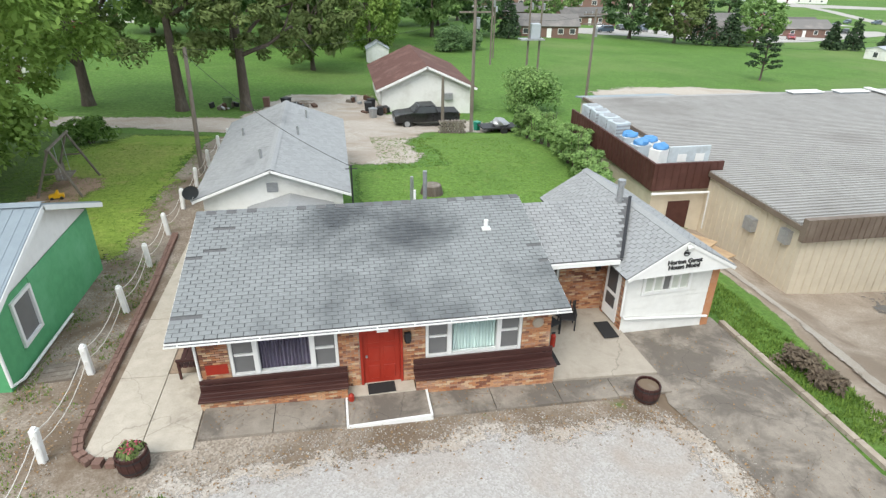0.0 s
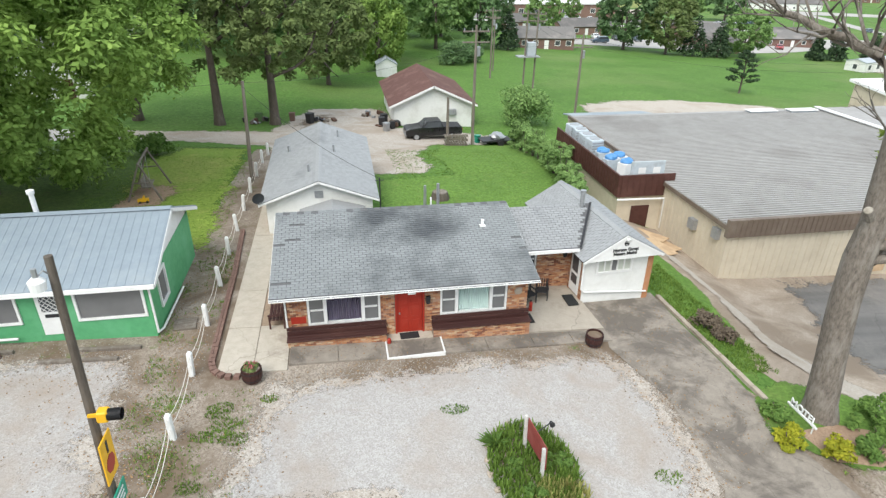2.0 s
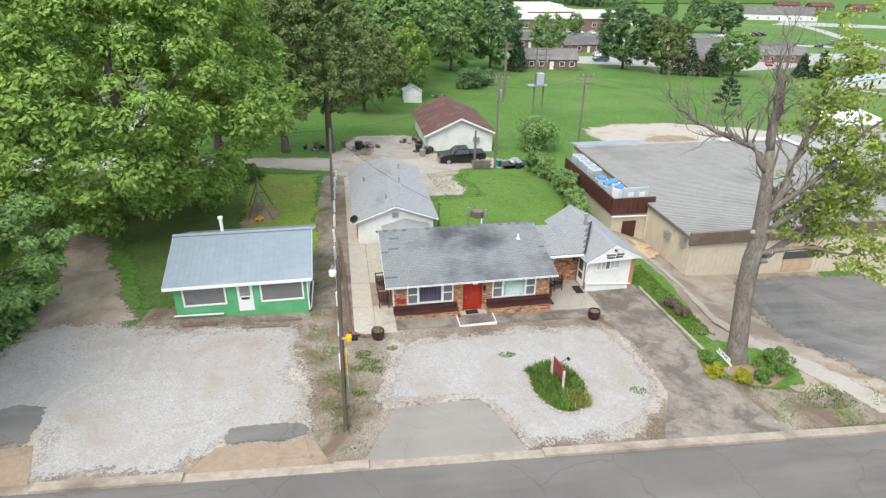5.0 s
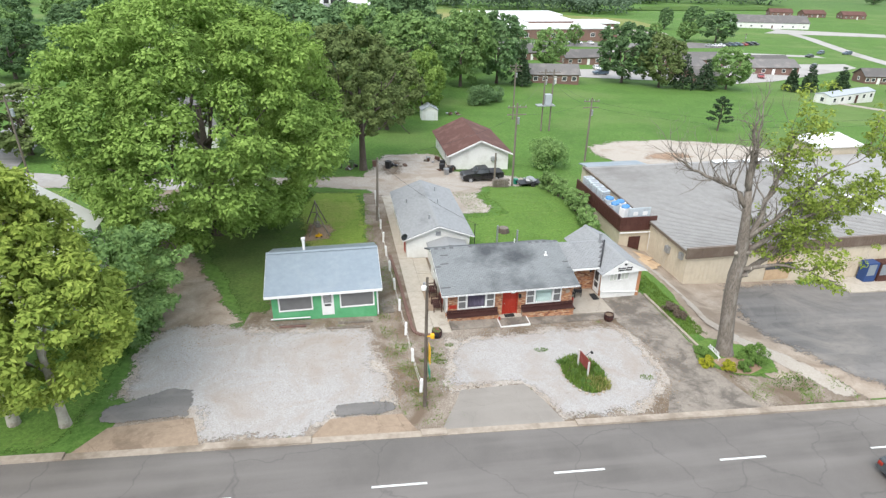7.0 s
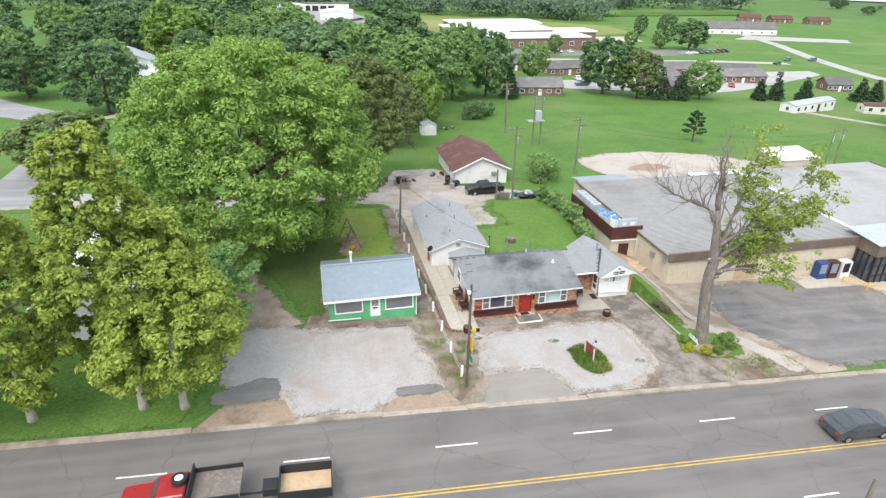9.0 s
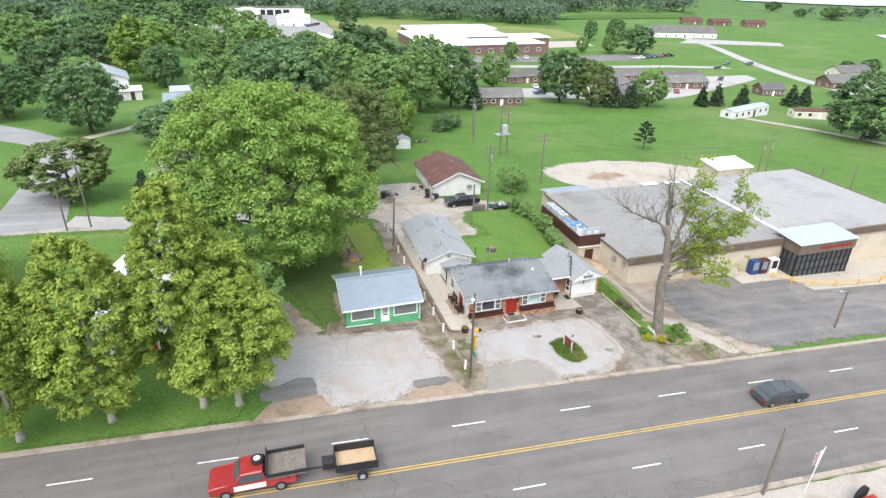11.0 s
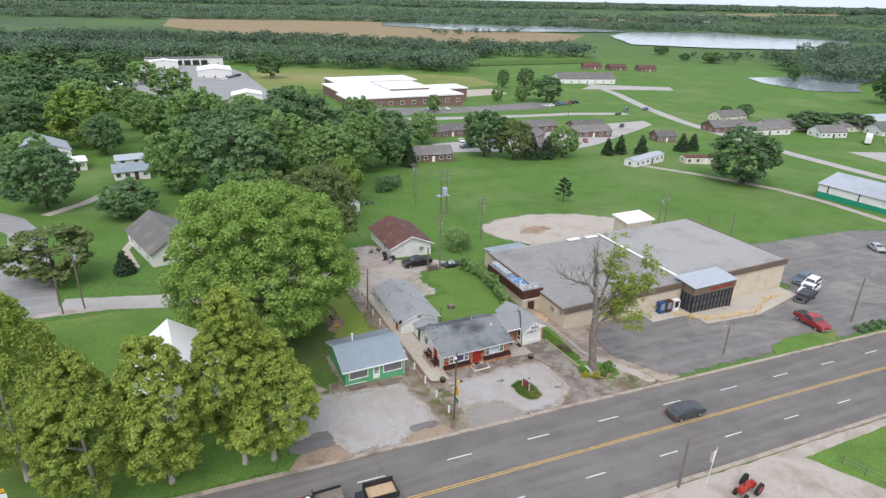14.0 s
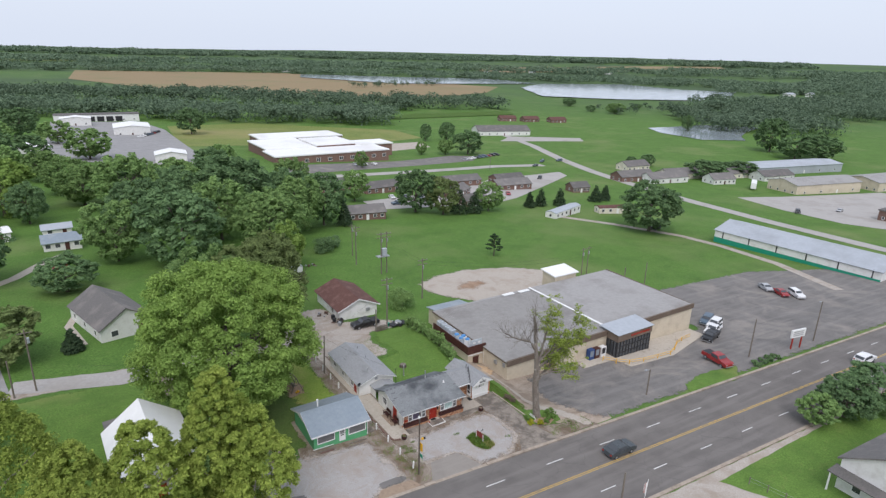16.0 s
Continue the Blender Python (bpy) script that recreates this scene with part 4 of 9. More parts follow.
def siding(bm, x0, x1, z0, z1, y, m=None, step=0.18, top=None):
    """Lapped boards on a wall that faces -y; top(x) limits them under a gable."""
    z = z0
    while z < z1:
        h = min(step, z1 - z)
        a, b = x0, x1
        if top is not None:
            mid = (x0 + x1) / 2
            half = (x1 - x0) / 2
            while half > 0.02 and (top(mid - half) < z + h or top(mid + half) < z + h):
                half -= 0.02
            a, b = mid - half, mid + half
        vs = box(bm, a, y - 0.02, z, b, y + 0.02, z + h)
        for v in vs:
            if v.co.z > z + h / 2 and v.co.y < y:
                v.co.y = y - 0.004
        if m is not None:
            bmesh.ops.transform(bm, matrix=m, verts=vs)
        z += step


def ring(bm, x0, x1, z0, z1, bar, y0, y1):
    """A rectangular frame in one piece."""
    rows = []
    for y in (y0, y1):
        for a, b, c, d in ((x0, x1, z0, z1), (x0 + bar, x1 - bar, z0 + bar, z1 - bar)):
            rows.append([bm.verts.new((x, y, z)) for x, z in ((a, c), (b, c), (b, d), (a, d))])
    fo, fi, bo, bi = rows
    for i in range(4):
        j = (i + 1) % 4
        bm.faces.new((fo[i], fo[j], fi[j], fi[i]))
        bm.faces.new((bo[j], bo[i], bi[i], bi[j]))
        bm.faces.new((fo[j], fo[i], bo[i], bo[j]))
        bm.faces.new((fi[i], fi[j], bi[j], bi[i]))


def window(parent, m, x0, x1, z0, z1, frame_mat=WHITE, panes=((0, 1, 0, 1),), fill=None, glass=GLASS, label="", bar=0.06, depth=0.07, name="window"):
    """A window that faces -y in the pose m. panes: parts of its width and height."""
    bm = BM()
    ring(bm, x0, x1, z0, z1, bar, -depth, depth)
    iw, ih = x1 - x0 - 2 * bar, z1 - z0 - 2 * bar
    cells = [(x0 + bar + iw * a, x0 + bar + iw * b, z0 + bar + ih * c, z0 + bar + ih * d) for a, b, c, d in panes]
    f = part(name, bm, frame_mat, parent, label)
    f.matrix_local = m if m is not None else Matrix()
    for a, b, c, d in cells:
        if b < x1 - bar - 0.01:
            bm = BM()
            box(bm, b - 0.03, -depth + 0.02, c, b + 0.03, depth - 0.02, d)
            part("glazing_bar", bm, frame_mat, f)
        if d < z1 - bar - 0.01:
            bm = BM()
            box(bm, a + 0.03, -depth + 0.02, d - 0.03, b - 0.03, depth - 0.02, d + 0.03)
            part("glazing_bar", bm, frame_mat, f)
    for i, (a, b, c, d) in enumerate(cells):
        g = BM()
        box(g, a, 0.0, c, b, 0.012, d)
        gl = glass[i] if isinstance(glass, (list, tuple)) else glass
        pane = part("pane", g, gl, f)
        if gl is PANE:
            pane.visible_shadow = False
    return f


def folds(x0, x1, z0, z1, y, n=14, depth=0.05):
    """A hanging curtain with folds."""
    bm = BM()
    xs = np.linspace(x0, x1, n * 4 + 1)
    row = [[bm.verts.new((x, y + dy + depth * math.sin(2 * math.pi * n * (x - x0) / (x1 - x0)), z)) for x in xs] for z in (z0, z1) for dy in (0, 0.01)]
    for lo, hi in ((row[0], row[2]), (row[1], row[3])):
        for i in range(len(xs) - 1):
            bm.faces.new((lo[i], lo[i + 1], hi[i + 1], hi[i]))
    return bm


# ---- the motel ----
motel = thing("motel", None, "single-storey orange brick motel with grey shingle roof", "motel")
WIN_L, WIN_R = (-3.45, -0.68, 0.86, 2.12), (1.68, 4.4, 0.86, 2.16)
DOOR = (-0.04, 0.98, 0.1, 2.16)
bm = BM()
wall_boxes(bm, -4.2, 5.25, -0.75, 2.42, 0.02, 0.22, [WIN_L, WIN_R, DOOR])
part("wall", bm, MORTAR, motel, "mortar of the brick front wall")
bm = BM()
box(bm, -4.2, 0.22, -0.75, -4.0, 7.5, 2.32)
box(bm, 5.05, 0.22, -0.9, 5.25, 7.5, 2.32)
box(bm, -4.0, 7.3, -0.9, 5.05, 7.5, 2.22)
part("wall", bm, WHITE_SIDING, motel, "white side and back walls")
for sx, xw in ((-1, -4.2), (1, 5.25)):
    bm = BM()
    t = 0.1
    a, b = (xw - t, xw) if sx < 0 else (xw, xw + t)
    vs = [bm.verts.new((x, y, z)) for x in (a, b) for y, z in ((-0.05, 2.31), (7.45, 2.31), (4.6, 3.46))]
    bm.faces.new(vs[:3])
    bm.faces.new(vs[3:][::-1])
    for i in range(3):
        j = (i + 1) % 3
        bm.faces.new((vs[i], vs[3 + i], vs[3 + j], vs[j]))
    part("gable", bm, WHITE_SIDING, motel, "white gable end")
# side wall openings
bm = BM()
box(bm, -0.5, -0.04, 0.1, 0.5, 0.03, 2.1)
sd = part("door", bm, RED_PAINT, motel, "red panelled side door")
sd.matrix_local = pose(-4.21, 2.4, 0, 0, 0, -90)
for k in range(2):
    bm = BM()
    box(bm, -0.32, -0.055, 0.3 + k * 0.95, 0.32, -0.03, 1.05 + k * 0.85, bevel=0.01)
    part("door_panel", bm, RED_PAINT, sd)
window(motel, pose(-4.2, 5.4, 0, 0, 0, -90), -0.6, 0.6, 0.95, 2.0, panes=((0, 1, 0, 0.5), (0, 1, 0.5, 1)))

# roof: felt slabs, shingles, ridge caps, fascia and gutter
EX0, EX1 = -4.72, 5.5
run = math.hypot(5.2, 1.12)
bm = BM()
slab(bm, (EX0, -0.6, 2.52), (EX1, -0.6, 2.52), (EX1, 4.6, 3.64), (EX0, 4.6, 3.64), 0.12)
front_roof = part("roof", bm, UNDERLAY, motel, "front roof slope")
bm = BM()
slab(bm, (EX0, 4.6, 3.64), (EX1, 4.6, 3.64), (EX1, 7.85, 2.2), (EX0, 7.85, 2.2), 0.12)
part("roof", bm, SHINGLE, motel, "back roof slope")
bm = BM()
box(bm, EX0, -0.64, 2.44, EX1, -0.6, 2.5)
part("fascia", bm, WHITE, motel, "white front fascia board")
bm = BM()
box(bm, EX0, -0.71, 2.44, EX1, -0.645, 2.452)
box(bm, EX0, -0.722, 2.44, EX1, -0.71, 2.485)
for k in range(11):
    box(bm, EX0 + 0.3 + k * 0.95, -0.72, 2.478, EX0 + 0.33 + k * 0.95, -0.6, 2.492)
part("gutter", bm, WHITE, motel, "white metal gutter with hangers")
bm = BM()
box(bm, EX0 + 0.02, -0.708, 2.452, EX1 - 0.02, -0.646, 2.474)
part("gutter_litter", bm, UNDERLAY, motel, "dark leaf litter lying in the gutter")
for xe in (EX0, EX1):
    bm = BM()
    slab(bm, (xe - 0.015, -0.6, 2.5), (xe + 0.015, -0.6, 2.5), (xe + 0.015, 4.6, 3.62), (xe - 0.015, 4.6, 3.62), 0.13)
    part("rake_board", bm, WHITE, motel)
skip = [(1.05, 4.35), (0.85, 3.35), (0.12, 3.05), (0.3, 0.75), (10.0, 2.55), (10.1, 1.85)]
tabs = shingle_places((EX0, -0.6, 2.52), (1, 0, 0), (0, 5.2, 1.12), EX1 - EX0, run, skip=skip)
lay("shingle", TAB, tabs, SHINGLE, front_roof)
x = EX0
while x < EX1 - 0.1:
    for s in (1, -1):
        bm = BM()
        slab(bm, (x, 4.6, 3.675 + random.uniform(0, 0.008)), (x + 0.29, 4.6, 3.668), (x + 0.29, 4.6 + s * 0.15, 3.638), (x, 4.6 + s * 0.15, 3.645), 0.012)
        part("ridge_cap", bm, UNDERLAY if int(x * 7.3 + 40) % 5 in (1, 2) else SHINGLE, motel)
    x += 0.3
for vx, vy, vz, vh, vr, mt in ((4.0, 2.95, 3.28, 0.3, 0.07, WHITE), (2.05, 4.85, 3.5, 0.43, 0.04, WHITE), (2.5, 5.6, 3.1, 1.2, 0.07, STEEL)):
    bm = BM()
    tube(bm, [(vx, vy, vz - 0.1), (vx, vy, vz + vh)], vr, 10)
    if vr == 0.07 and mt is WHITE:
        box(bm, vx - 0.13, vy - 0.13, vz - 0.02, vx + 0.13, vy + 0.13, vz + 0.05)
    part("vent_pipe", bm, mt, motel)

# front windows and doors
thirds = ((0, 0.24, 0, 0.52), (0, 0.24, 0.52, 1), (0.24, 0.76, 0, 1), (0.76, 1, 0, 0.52), (0.76, 1, 0.52, 1))
for (a, b, c, d), cloth, lab in ((WIN_L, PURPLE, "white framed window with dark purple curtain"), (WIN_R, CURTAIN, "white framed window with pale green curtain")):
    w = window(motel, pose(0, 0.08, 0), a, b, c, d, panes=thirds, glass=[SHADE_GLASS, SHADE_GLASS, PANE, SHADE_GLASS, SHADE_GLASS], label=lab, bar=0.08)
    part("curtain", folds(a + 0.72, b - 0.72, c + 0.06, d - 0.06, 0.1), cloth, w)
    for sx in (a + 0.66, b - 0.66):
        bm = BM()
        box(bm, sx - 0.06, -0.1, c + 0.05, sx + 0.06, 0.06, d - 0.05)
        part("mullion", bm, WHITE, w)
bm = BM()
box(bm, DOOR[0], 0.06, DOOR[2], DOOR[1], 0.12, DOOR[3])
door = part("door", bm, RED_PAINT, motel, "red painted panelled front door")
for k in range(3):
    for s in (0, 1):
        bm = BM()
        box(bm, DOOR[0] + 0.14 + s * 0.42, 0.045, 0.3 + k * 0.6, DOOR[0] + 0.46 + s * 0.42, 0.06, 0.75 + k * 0.6, bevel=0.01)
        part("door_panel", bm, RED_PAINT, door)
bm = BM()
for a, b in ((DOOR[0] - 0.07, DOOR[0]), (DOOR[1], DOOR[1] + 0.07)):
    box(bm, a, -0.02, 0.1, b, 0.14, DOOR[3])
box(bm, DOOR[0] - 0.07, -0.02, DOOR[3], DOOR[1] + 0.07, 0.14, DOOR[3] + 0.07)
part("door_frame", bm, RED_PAINT, door)
bm = BM()
tube(bm, [(DOOR[0] + 0.1, 0.06, 1.08), (DOOR[0] + 0.1, -0.01, 1.08)], 0.03, 8)
part("knob", bm, STEEL, door, "steel door knob")
bm = BM()
box(bm, 0.33, -0.63, 2.3, 0.62, -0.615, 2.38)
part("number_plate", bm, WHITE, motel, "small white plate over the door")
for lx, ly, lz in ((1.18, -0.02, 1.55), (8.05, 3.25, 1.4)):
    bm = BM()
    box(bm, lx - 0.09, ly - 0.12, lz, lx + 0.09, ly, lz + 0.28, bevel=0.02)
    box(bm, lx - 0.06, ly - 0.05, lz - 0.09, lx + 0.06, ly, lz)
    part("mailbox", bm, BLACK, motel, "black wall mailbox")
bm = BM()
box(bm, -4.08, -0.03, 1.02, -3.52, 0.0, 1.32)
part("wall_plaque", bm, RED_PAINT, motel, "faded red plaque on the brick")
bm = BM()
tube(bm, [(4.85, 0.0, 1.72), (4.85, -0.05, 1.72)], [0.17, 0.15], 20)
part("medallion", bm, KERB, motel, "round cast medallion on the brick")
bm = BM()
tube(bm, [(-4.2, -0.62, 2.42), (-4.24, -0.1, 2.2), (-4.24, -0.06, 0.3), (-4.24, -0.35, 0.12)], 0.035, 6)
part("downspout", bm, WHITE, motel)

# ---- side wing and sign gable of the motel ----
bm = BM()
wall_boxes(bm, 5.25, 8.6, -0.75, 2.3, 3.42, 3.6, [(5.35, 6.75, 0.45, 2.0)])
part("wall", bm, MORTAR, motel, "mortar of the porch wall")
window(motel, pose(0, 3.46, 0), 5.35, 6.75, 0.45, 2.0, panes=((0, 0.6, 0, 1), (0.6, 1, 0, 0.5), (0.6, 1, 0.5, 1)), glass=[SHADE_GLASS, GLASS, GLASS], label="white porch window")
bm = BM()
slab(bm, (5.3, 2.35, 2.22), (8.4, 2.3, 2.22), (9.7, 4.95, 3.2), (5.3, 4.95, 3.2), 0.1)
wing_roof = part("roof", bm, UNDERLAY, motel, "roof of the porch wing")
bm = BM()
slab(bm, (5.3, 4.95, 3.2), (9.7, 4.95, 3.2), (9.7, 7.2, 2.15), (5.3, 7.2, 2.15), 0.1)
part("roof", bm, PALE_SHINGLE, motel)
bm = BM()
box(bm, 5.5, 2.24, 2.06, 8.3, 2.33, 2.2)
part("fascia", bm, WHITE, motel)
sl = math.hypot(2.6, 0.98)
pl = []
for m in shingle_places((5.5, 2.35, 2.22), (1, 0, 0), (0, 2.6, 0.98), 4.2, sl):
    if m.translation.x < 8.25 + (m.translation.y - 2.3) * 0.5:
        pl.append(m)
lay("shingle", TAB, pl, PALE_SHINGLE, wing_roof, 0)

GW = pose(8.5, 1.95, 0, 0, 0, 4.5)      # sign gable: x along its front, y back
bm = BM()
wall_boxes(bm, 0, 3.15, -0.95, 1.98, 0, 0.18, [(0.55, 2.35, 1.0, 1.8)], GW)
part("wall", bm, WHITE_SIDING, motel, "white front wall of the sign gable")
bm = BM()
siding(bm, 0.0, 3.15, -0.9, 0.98, -0.01, GW, 0.28)
siding(bm, 0.0, 0.53, 0.98, 1.98, -0.01, GW, 0.28)
siding(bm, 2.37, 3.15, 0.98, 1.98, -0.01, GW, 0.28)
part("siding", bm, WHITE_SIDING, motel, "white lapped siding")
bm = BM()
box(bm, 0, 0.18, -0.95, 0.18, 1.35, 1.98, GW)
box(bm, 0, 0.95, -0.4, 0.18, 1.35, 1.98, GW)
part("wall", bm, MORTAR, motel)
bm = BM()
box(bm, 2.97, 0.18, -1.2, 3.15, 6.2, 1.98, GW)
box(bm, 0.0, 6.0, -1.2, 3.15, 6.2, 1.98, GW)
part("wall", bm, WHITE_SIDING, motel)
bm = BM()
box(bm, 3.13, -0.05, -0.95, 3.4, 0.3, 1.98, GW)
part("pier", bm, BRICK, motel, "brick corner pier")
bm = BM()
vs = [bm.verts.new(GW @ Vector(p)) for p in ((-0.22, -0.46, 1.9), (3.47, -0.46, 1.9), (1.6, -0.46, 2.94), (-0.22, 0.1, 1.9), (3.47, 0.1, 1.9), (1.6, 0.1, 2.94))]
bm.faces.new(vs[:3])
bm.faces.new(vs[3:][::-1])
for i in range(3):
    j = (i + 1) % 3
    bm.faces.new((vs[i], vs[3 + i], vs[3 + j], vs[j]))
gable = part("gable", bm, WHITE, motel, "white sign gable with black lettering")
roofs = []
for s, xe in ((-1, -0.35), (1, 3.6)):
    bm = BM()
    slab(bm, (xe, -0.45, 1.93), (1.6, -0.45, 3.04), (1.6, 6.4, 3.04), (xe, 6.4, 1.93), 0.1, GW)
    r = part("roof", bm, UNDERLAY, motel, "slope of the sign gable roof")
    lo, hi = Vector((xe, 0, 1.93)), Vector((1.6, 0, 3.04))
    if s < 0:
        pl = shingle_places((xe, 6.4, 1.93), (0, -1, 0), hi - lo, 6.85, (hi - lo).length)
    else:
        pl = shingle_places((xe, -0.45, 1.93), (0, 1, 0), hi - lo, 6.85, (hi - lo).length)
    lay("shingle", TAB, [GW @ m for m in pl], PALE_SHINGLE, r, 0)
    bm = BM()
    slab(bm, (xe, -0.49, 1.93), (1.6, -0.49, 3.04), (1.6, -0.462, 3.04), (xe, -0.462, 1.93), 0.11, GW)
    part("rake_board", bm, WHITE, motel)
for s in (-1, 1):
    bm = BM()
    slab(bm, (1.6, -0.47, 3.075), (1.6, 6.42, 3.075), (1.6 + s * 0.2, 6.42, 2.975), (1.6 + s * 0.2, -0.47, 2.975), 0.015, GW)
    part("ridge_cap", bm, PALE_SHINGLE, motel, "pale grey ridge cap")
bm = BM()
slab(bm, (8.3, 2.32, 2.26), (8.42, 2.32, 2.26), (9.82, 4.95, 3.24), (9.7, 4.95, 3.24), 0.02)
part("valley_flashing", bm, BLACK, motel, "dark valley flashing")
bm = BM()
tube(bm, [(9.25, 4.75, 3.0), (9.25, 4.75, 3.85)], 0.11, 10)
tube(bm, [(9.25, 4.75, 3.8), (9.25, 4.75, 3.95)], 0.14, 10)
part("flue", bm, STEEL, motel, "galvanised flue pipe")
w = window(motel, GW, 0.55, 2.35, 1.0, 1.8, panes=((0, 0.2, 0, 1), (0.2, 0.4, 0, 1), (0.4, 0.6, 0, 1), (0.6, 0.8, 0, 1), (0.8, 1, 0, 1)), glass=[PALE_BLIND, PALE_BLIND, SHADE_GLASS, PALE_BLIND, PALE_BLIND], label="white five-light window with pale blinds", bar=0.1)
# porch door in the gable wing's side
gd = BM()
box(gd, -0.42, -0.05, -0.2, 0.42, 0.0, 1.85)
pd = part("door", gd, WHITE, motel, "white glazed porch door")
pd.matrix_local = GW @ pose(0, 0.72 + 0.02, 0, 0, 0, -90)
for z0, z1 in ((0.85, 1.65), (0.25, 0.7)):
    bm = BM()
    box(bm, -0.27, -0.06, z0, 0.27, -0.048, z1)
    part("pane", bm, GLASS, pd)
bm = BM()
tube(bm, [GW @ Vector(p) for p in ((-0.3, -0.4, 1.88), (-0.12, -0.12, 1.7), (-0.08, -0.09, 0.35), (0.05, -0.1, 0.2), (2.95, -0.1, -0.12), (3.25, -0.12, -0.15))], 0.045, 8)
part("downspout", bm, WHITE, motel, "white downspout running along the wall")
bm = BM()
tube(bm, [GW @ Vector((1.6, -0.49, 2.9)), GW @ Vector((1.6, -0.64, 2.85))], [0.05, 0.1], 10)
part("flood_lamp", bm, WHITE, motel)


def lettering(name, text, size, m, material, parent=None, depth=0.012, align="CENTER"):
    cu = bpy.data.curves.new(name, "FONT")
    cu.body, cu.size, cu.extrude, cu.align_x, cu.space_line = text, size, depth, align, 0.85
    cu.offset = 0.006
    tmp = bpy.data.objects.new(name, cu)
    scene.collection.objects.link(tmp)
    me = bpy.data.meshes.new_from_object(tmp.evaluated_get(bpy.context.evaluated_depsgraph_get()))
    bpy.data.objects.remove(tmp)
    me.materials.clear()
    me.materials.append(material)
    ob = new(name, me)
    if parent is not None:
        ob.parent = parent
    ob.matrix_local = m
    return ob


lettering("lettering", "Horton Guest\nHouse Motel", 0.215, GW @ pose(1.6, -0.475, 2.3, 90, 0, 0), BLACK, gable)
bm = BM()
for k in range(20):
    a = 2 * math.pi * k / 20
    tube(bm, [GW @ Vector((1.6 + 0.1 * math.cos(a), -0.475, 2.66 + 0.1 * math.sin(a))), GW @ Vector((1.6 + 0.1 * math.cos(a + 0.33), -0.475, 2.66 + 0.1 * math.sin(a + 0.33)))], 0.018, 5)
box(bm, 1.53, -0.475, 2.62, 1.67, -0.462, 2.7, GW)
part("emblem", bm, BLACK, gable)

# bricks of the front, the benches' plinths and the porch
places = []
for a, b, c, d in ((-4.2, -3.46, 0.4, 2.36), (-0.67, -0.12, 0.1, 2.36), (1.06, 1.67, 0.1, 2.36), (4.41, 5.25, 0.4, 2.36)):
    places += brick_places(a, b, c, d, 0.01)
front_wall = thing("brick_facing", None, "orange brick facing of the motel front", "brick wall", kind="structure")
lay("brick", BRICK_C, places, BRICK, front_wall, 300)
more = brick_places(-3.46, -0.67, 2.14, 2.36, 0.01) + brick_places(1.67, 4.41, 2.18, 2.36, 0.01) + brick_places(6.8, 8.5, -0.4, 2.2, 3.41)
more += brick_places(-1.35, 0.0, -0.6, 1.9, -0.0, GW @ pose(0, 0, 0, 0, 0, -90), [(-1.2, -0.28, -0.5, 1.9)])
lay("brick", BRICK_C, more, BRICK, front_wall, 0)
for x0, x1 in ((-4.25, -0.5), (1.35, 5.3)):
    pl = thing("bench_plinth", None, "low orange brick plinth under the bench", "plinth", "plinths")
    bm = BM()
    box(bm, x0 + 0.02, -0.42, -0.9, x1 - 0.02, 0.02, 0.52)
    part("core", bm, MORTAR, pl)
    lay("brick", BRICK_C, brick_places(x0, x1, -0.42, 0.52, -0.43), BRICK, pl, 220)
    lay("brick", BRICK_C, brick_places(-0.4, 0.0, -0.42, 0.52, 0, pose(x0, 0, 0, 0, 0, -90)) if x0 < 0 else brick_places(0.0, 0.4, -0.42, 0.52, 0, pose(x1, -0.42, 0, 0, 0, 90)), BRICK, pl, 60)
    be = thing("bench", None, "long dark-stained wooden bench under the window", "bench", "front benches")
    for k in range(3):
        bm = BM()
        box(bm, x0 - 0.03, -0.55 + 0.16 * k, 0.52, x1 + 0.03, -0.4 + 0.16 * k, 0.58, bevel=0.008)
        part("seat_slat", bm, BENCH_WOOD, be)
    for k in range(2):
        bm = BM()
        box(bm, x0 - 0.03, -0.13 + 0.02 * k, 0.59 + 0.17 * k, x1 + 0.03, -0.09 + 0.02 * k, 0.75 + 0.17 * k, bevel=0.008)
        part("back_slat", bm, BENCH_WOOD, be)
    for xx in (x0 + 0.2, (x0 + x1) / 2, x1 - 0.2):
        bm = BM()
        box(bm, xx - 0.04, -0.09, 0.58, xx + 0.04, -0.03, 0.9)
        part("bracket", bm, BENCH_WOOD, be)


# ---- paving round the motel ----
PORCH = concrete_mat("porch_concrete", (0.4, 0.355, 0.295), (0.35, 0.31, 0.255), (0.24, 0.205, 0.165), 0.55, 0.75, 0.1)
MEMBRANE = surf("grey_roof_membrane", (0.345, 0.335, 0.32), (0.3, 0.292, 0.28), (0.25, 0.238, 0.222), 1.5, 0.2, 0.8, 0.1, 0.006)
def pad(name, pts, top, material, label, category="pavement", thick=0.25):
    bm = BM()
    prism(bm, pts, lambda x, y: ground_z(x, y) - thick, (lambda x, y: ground_z(x, y) + top) if not callable(top) else top)
    return tagged(part(name, bm, material), label, category, kind="structure")


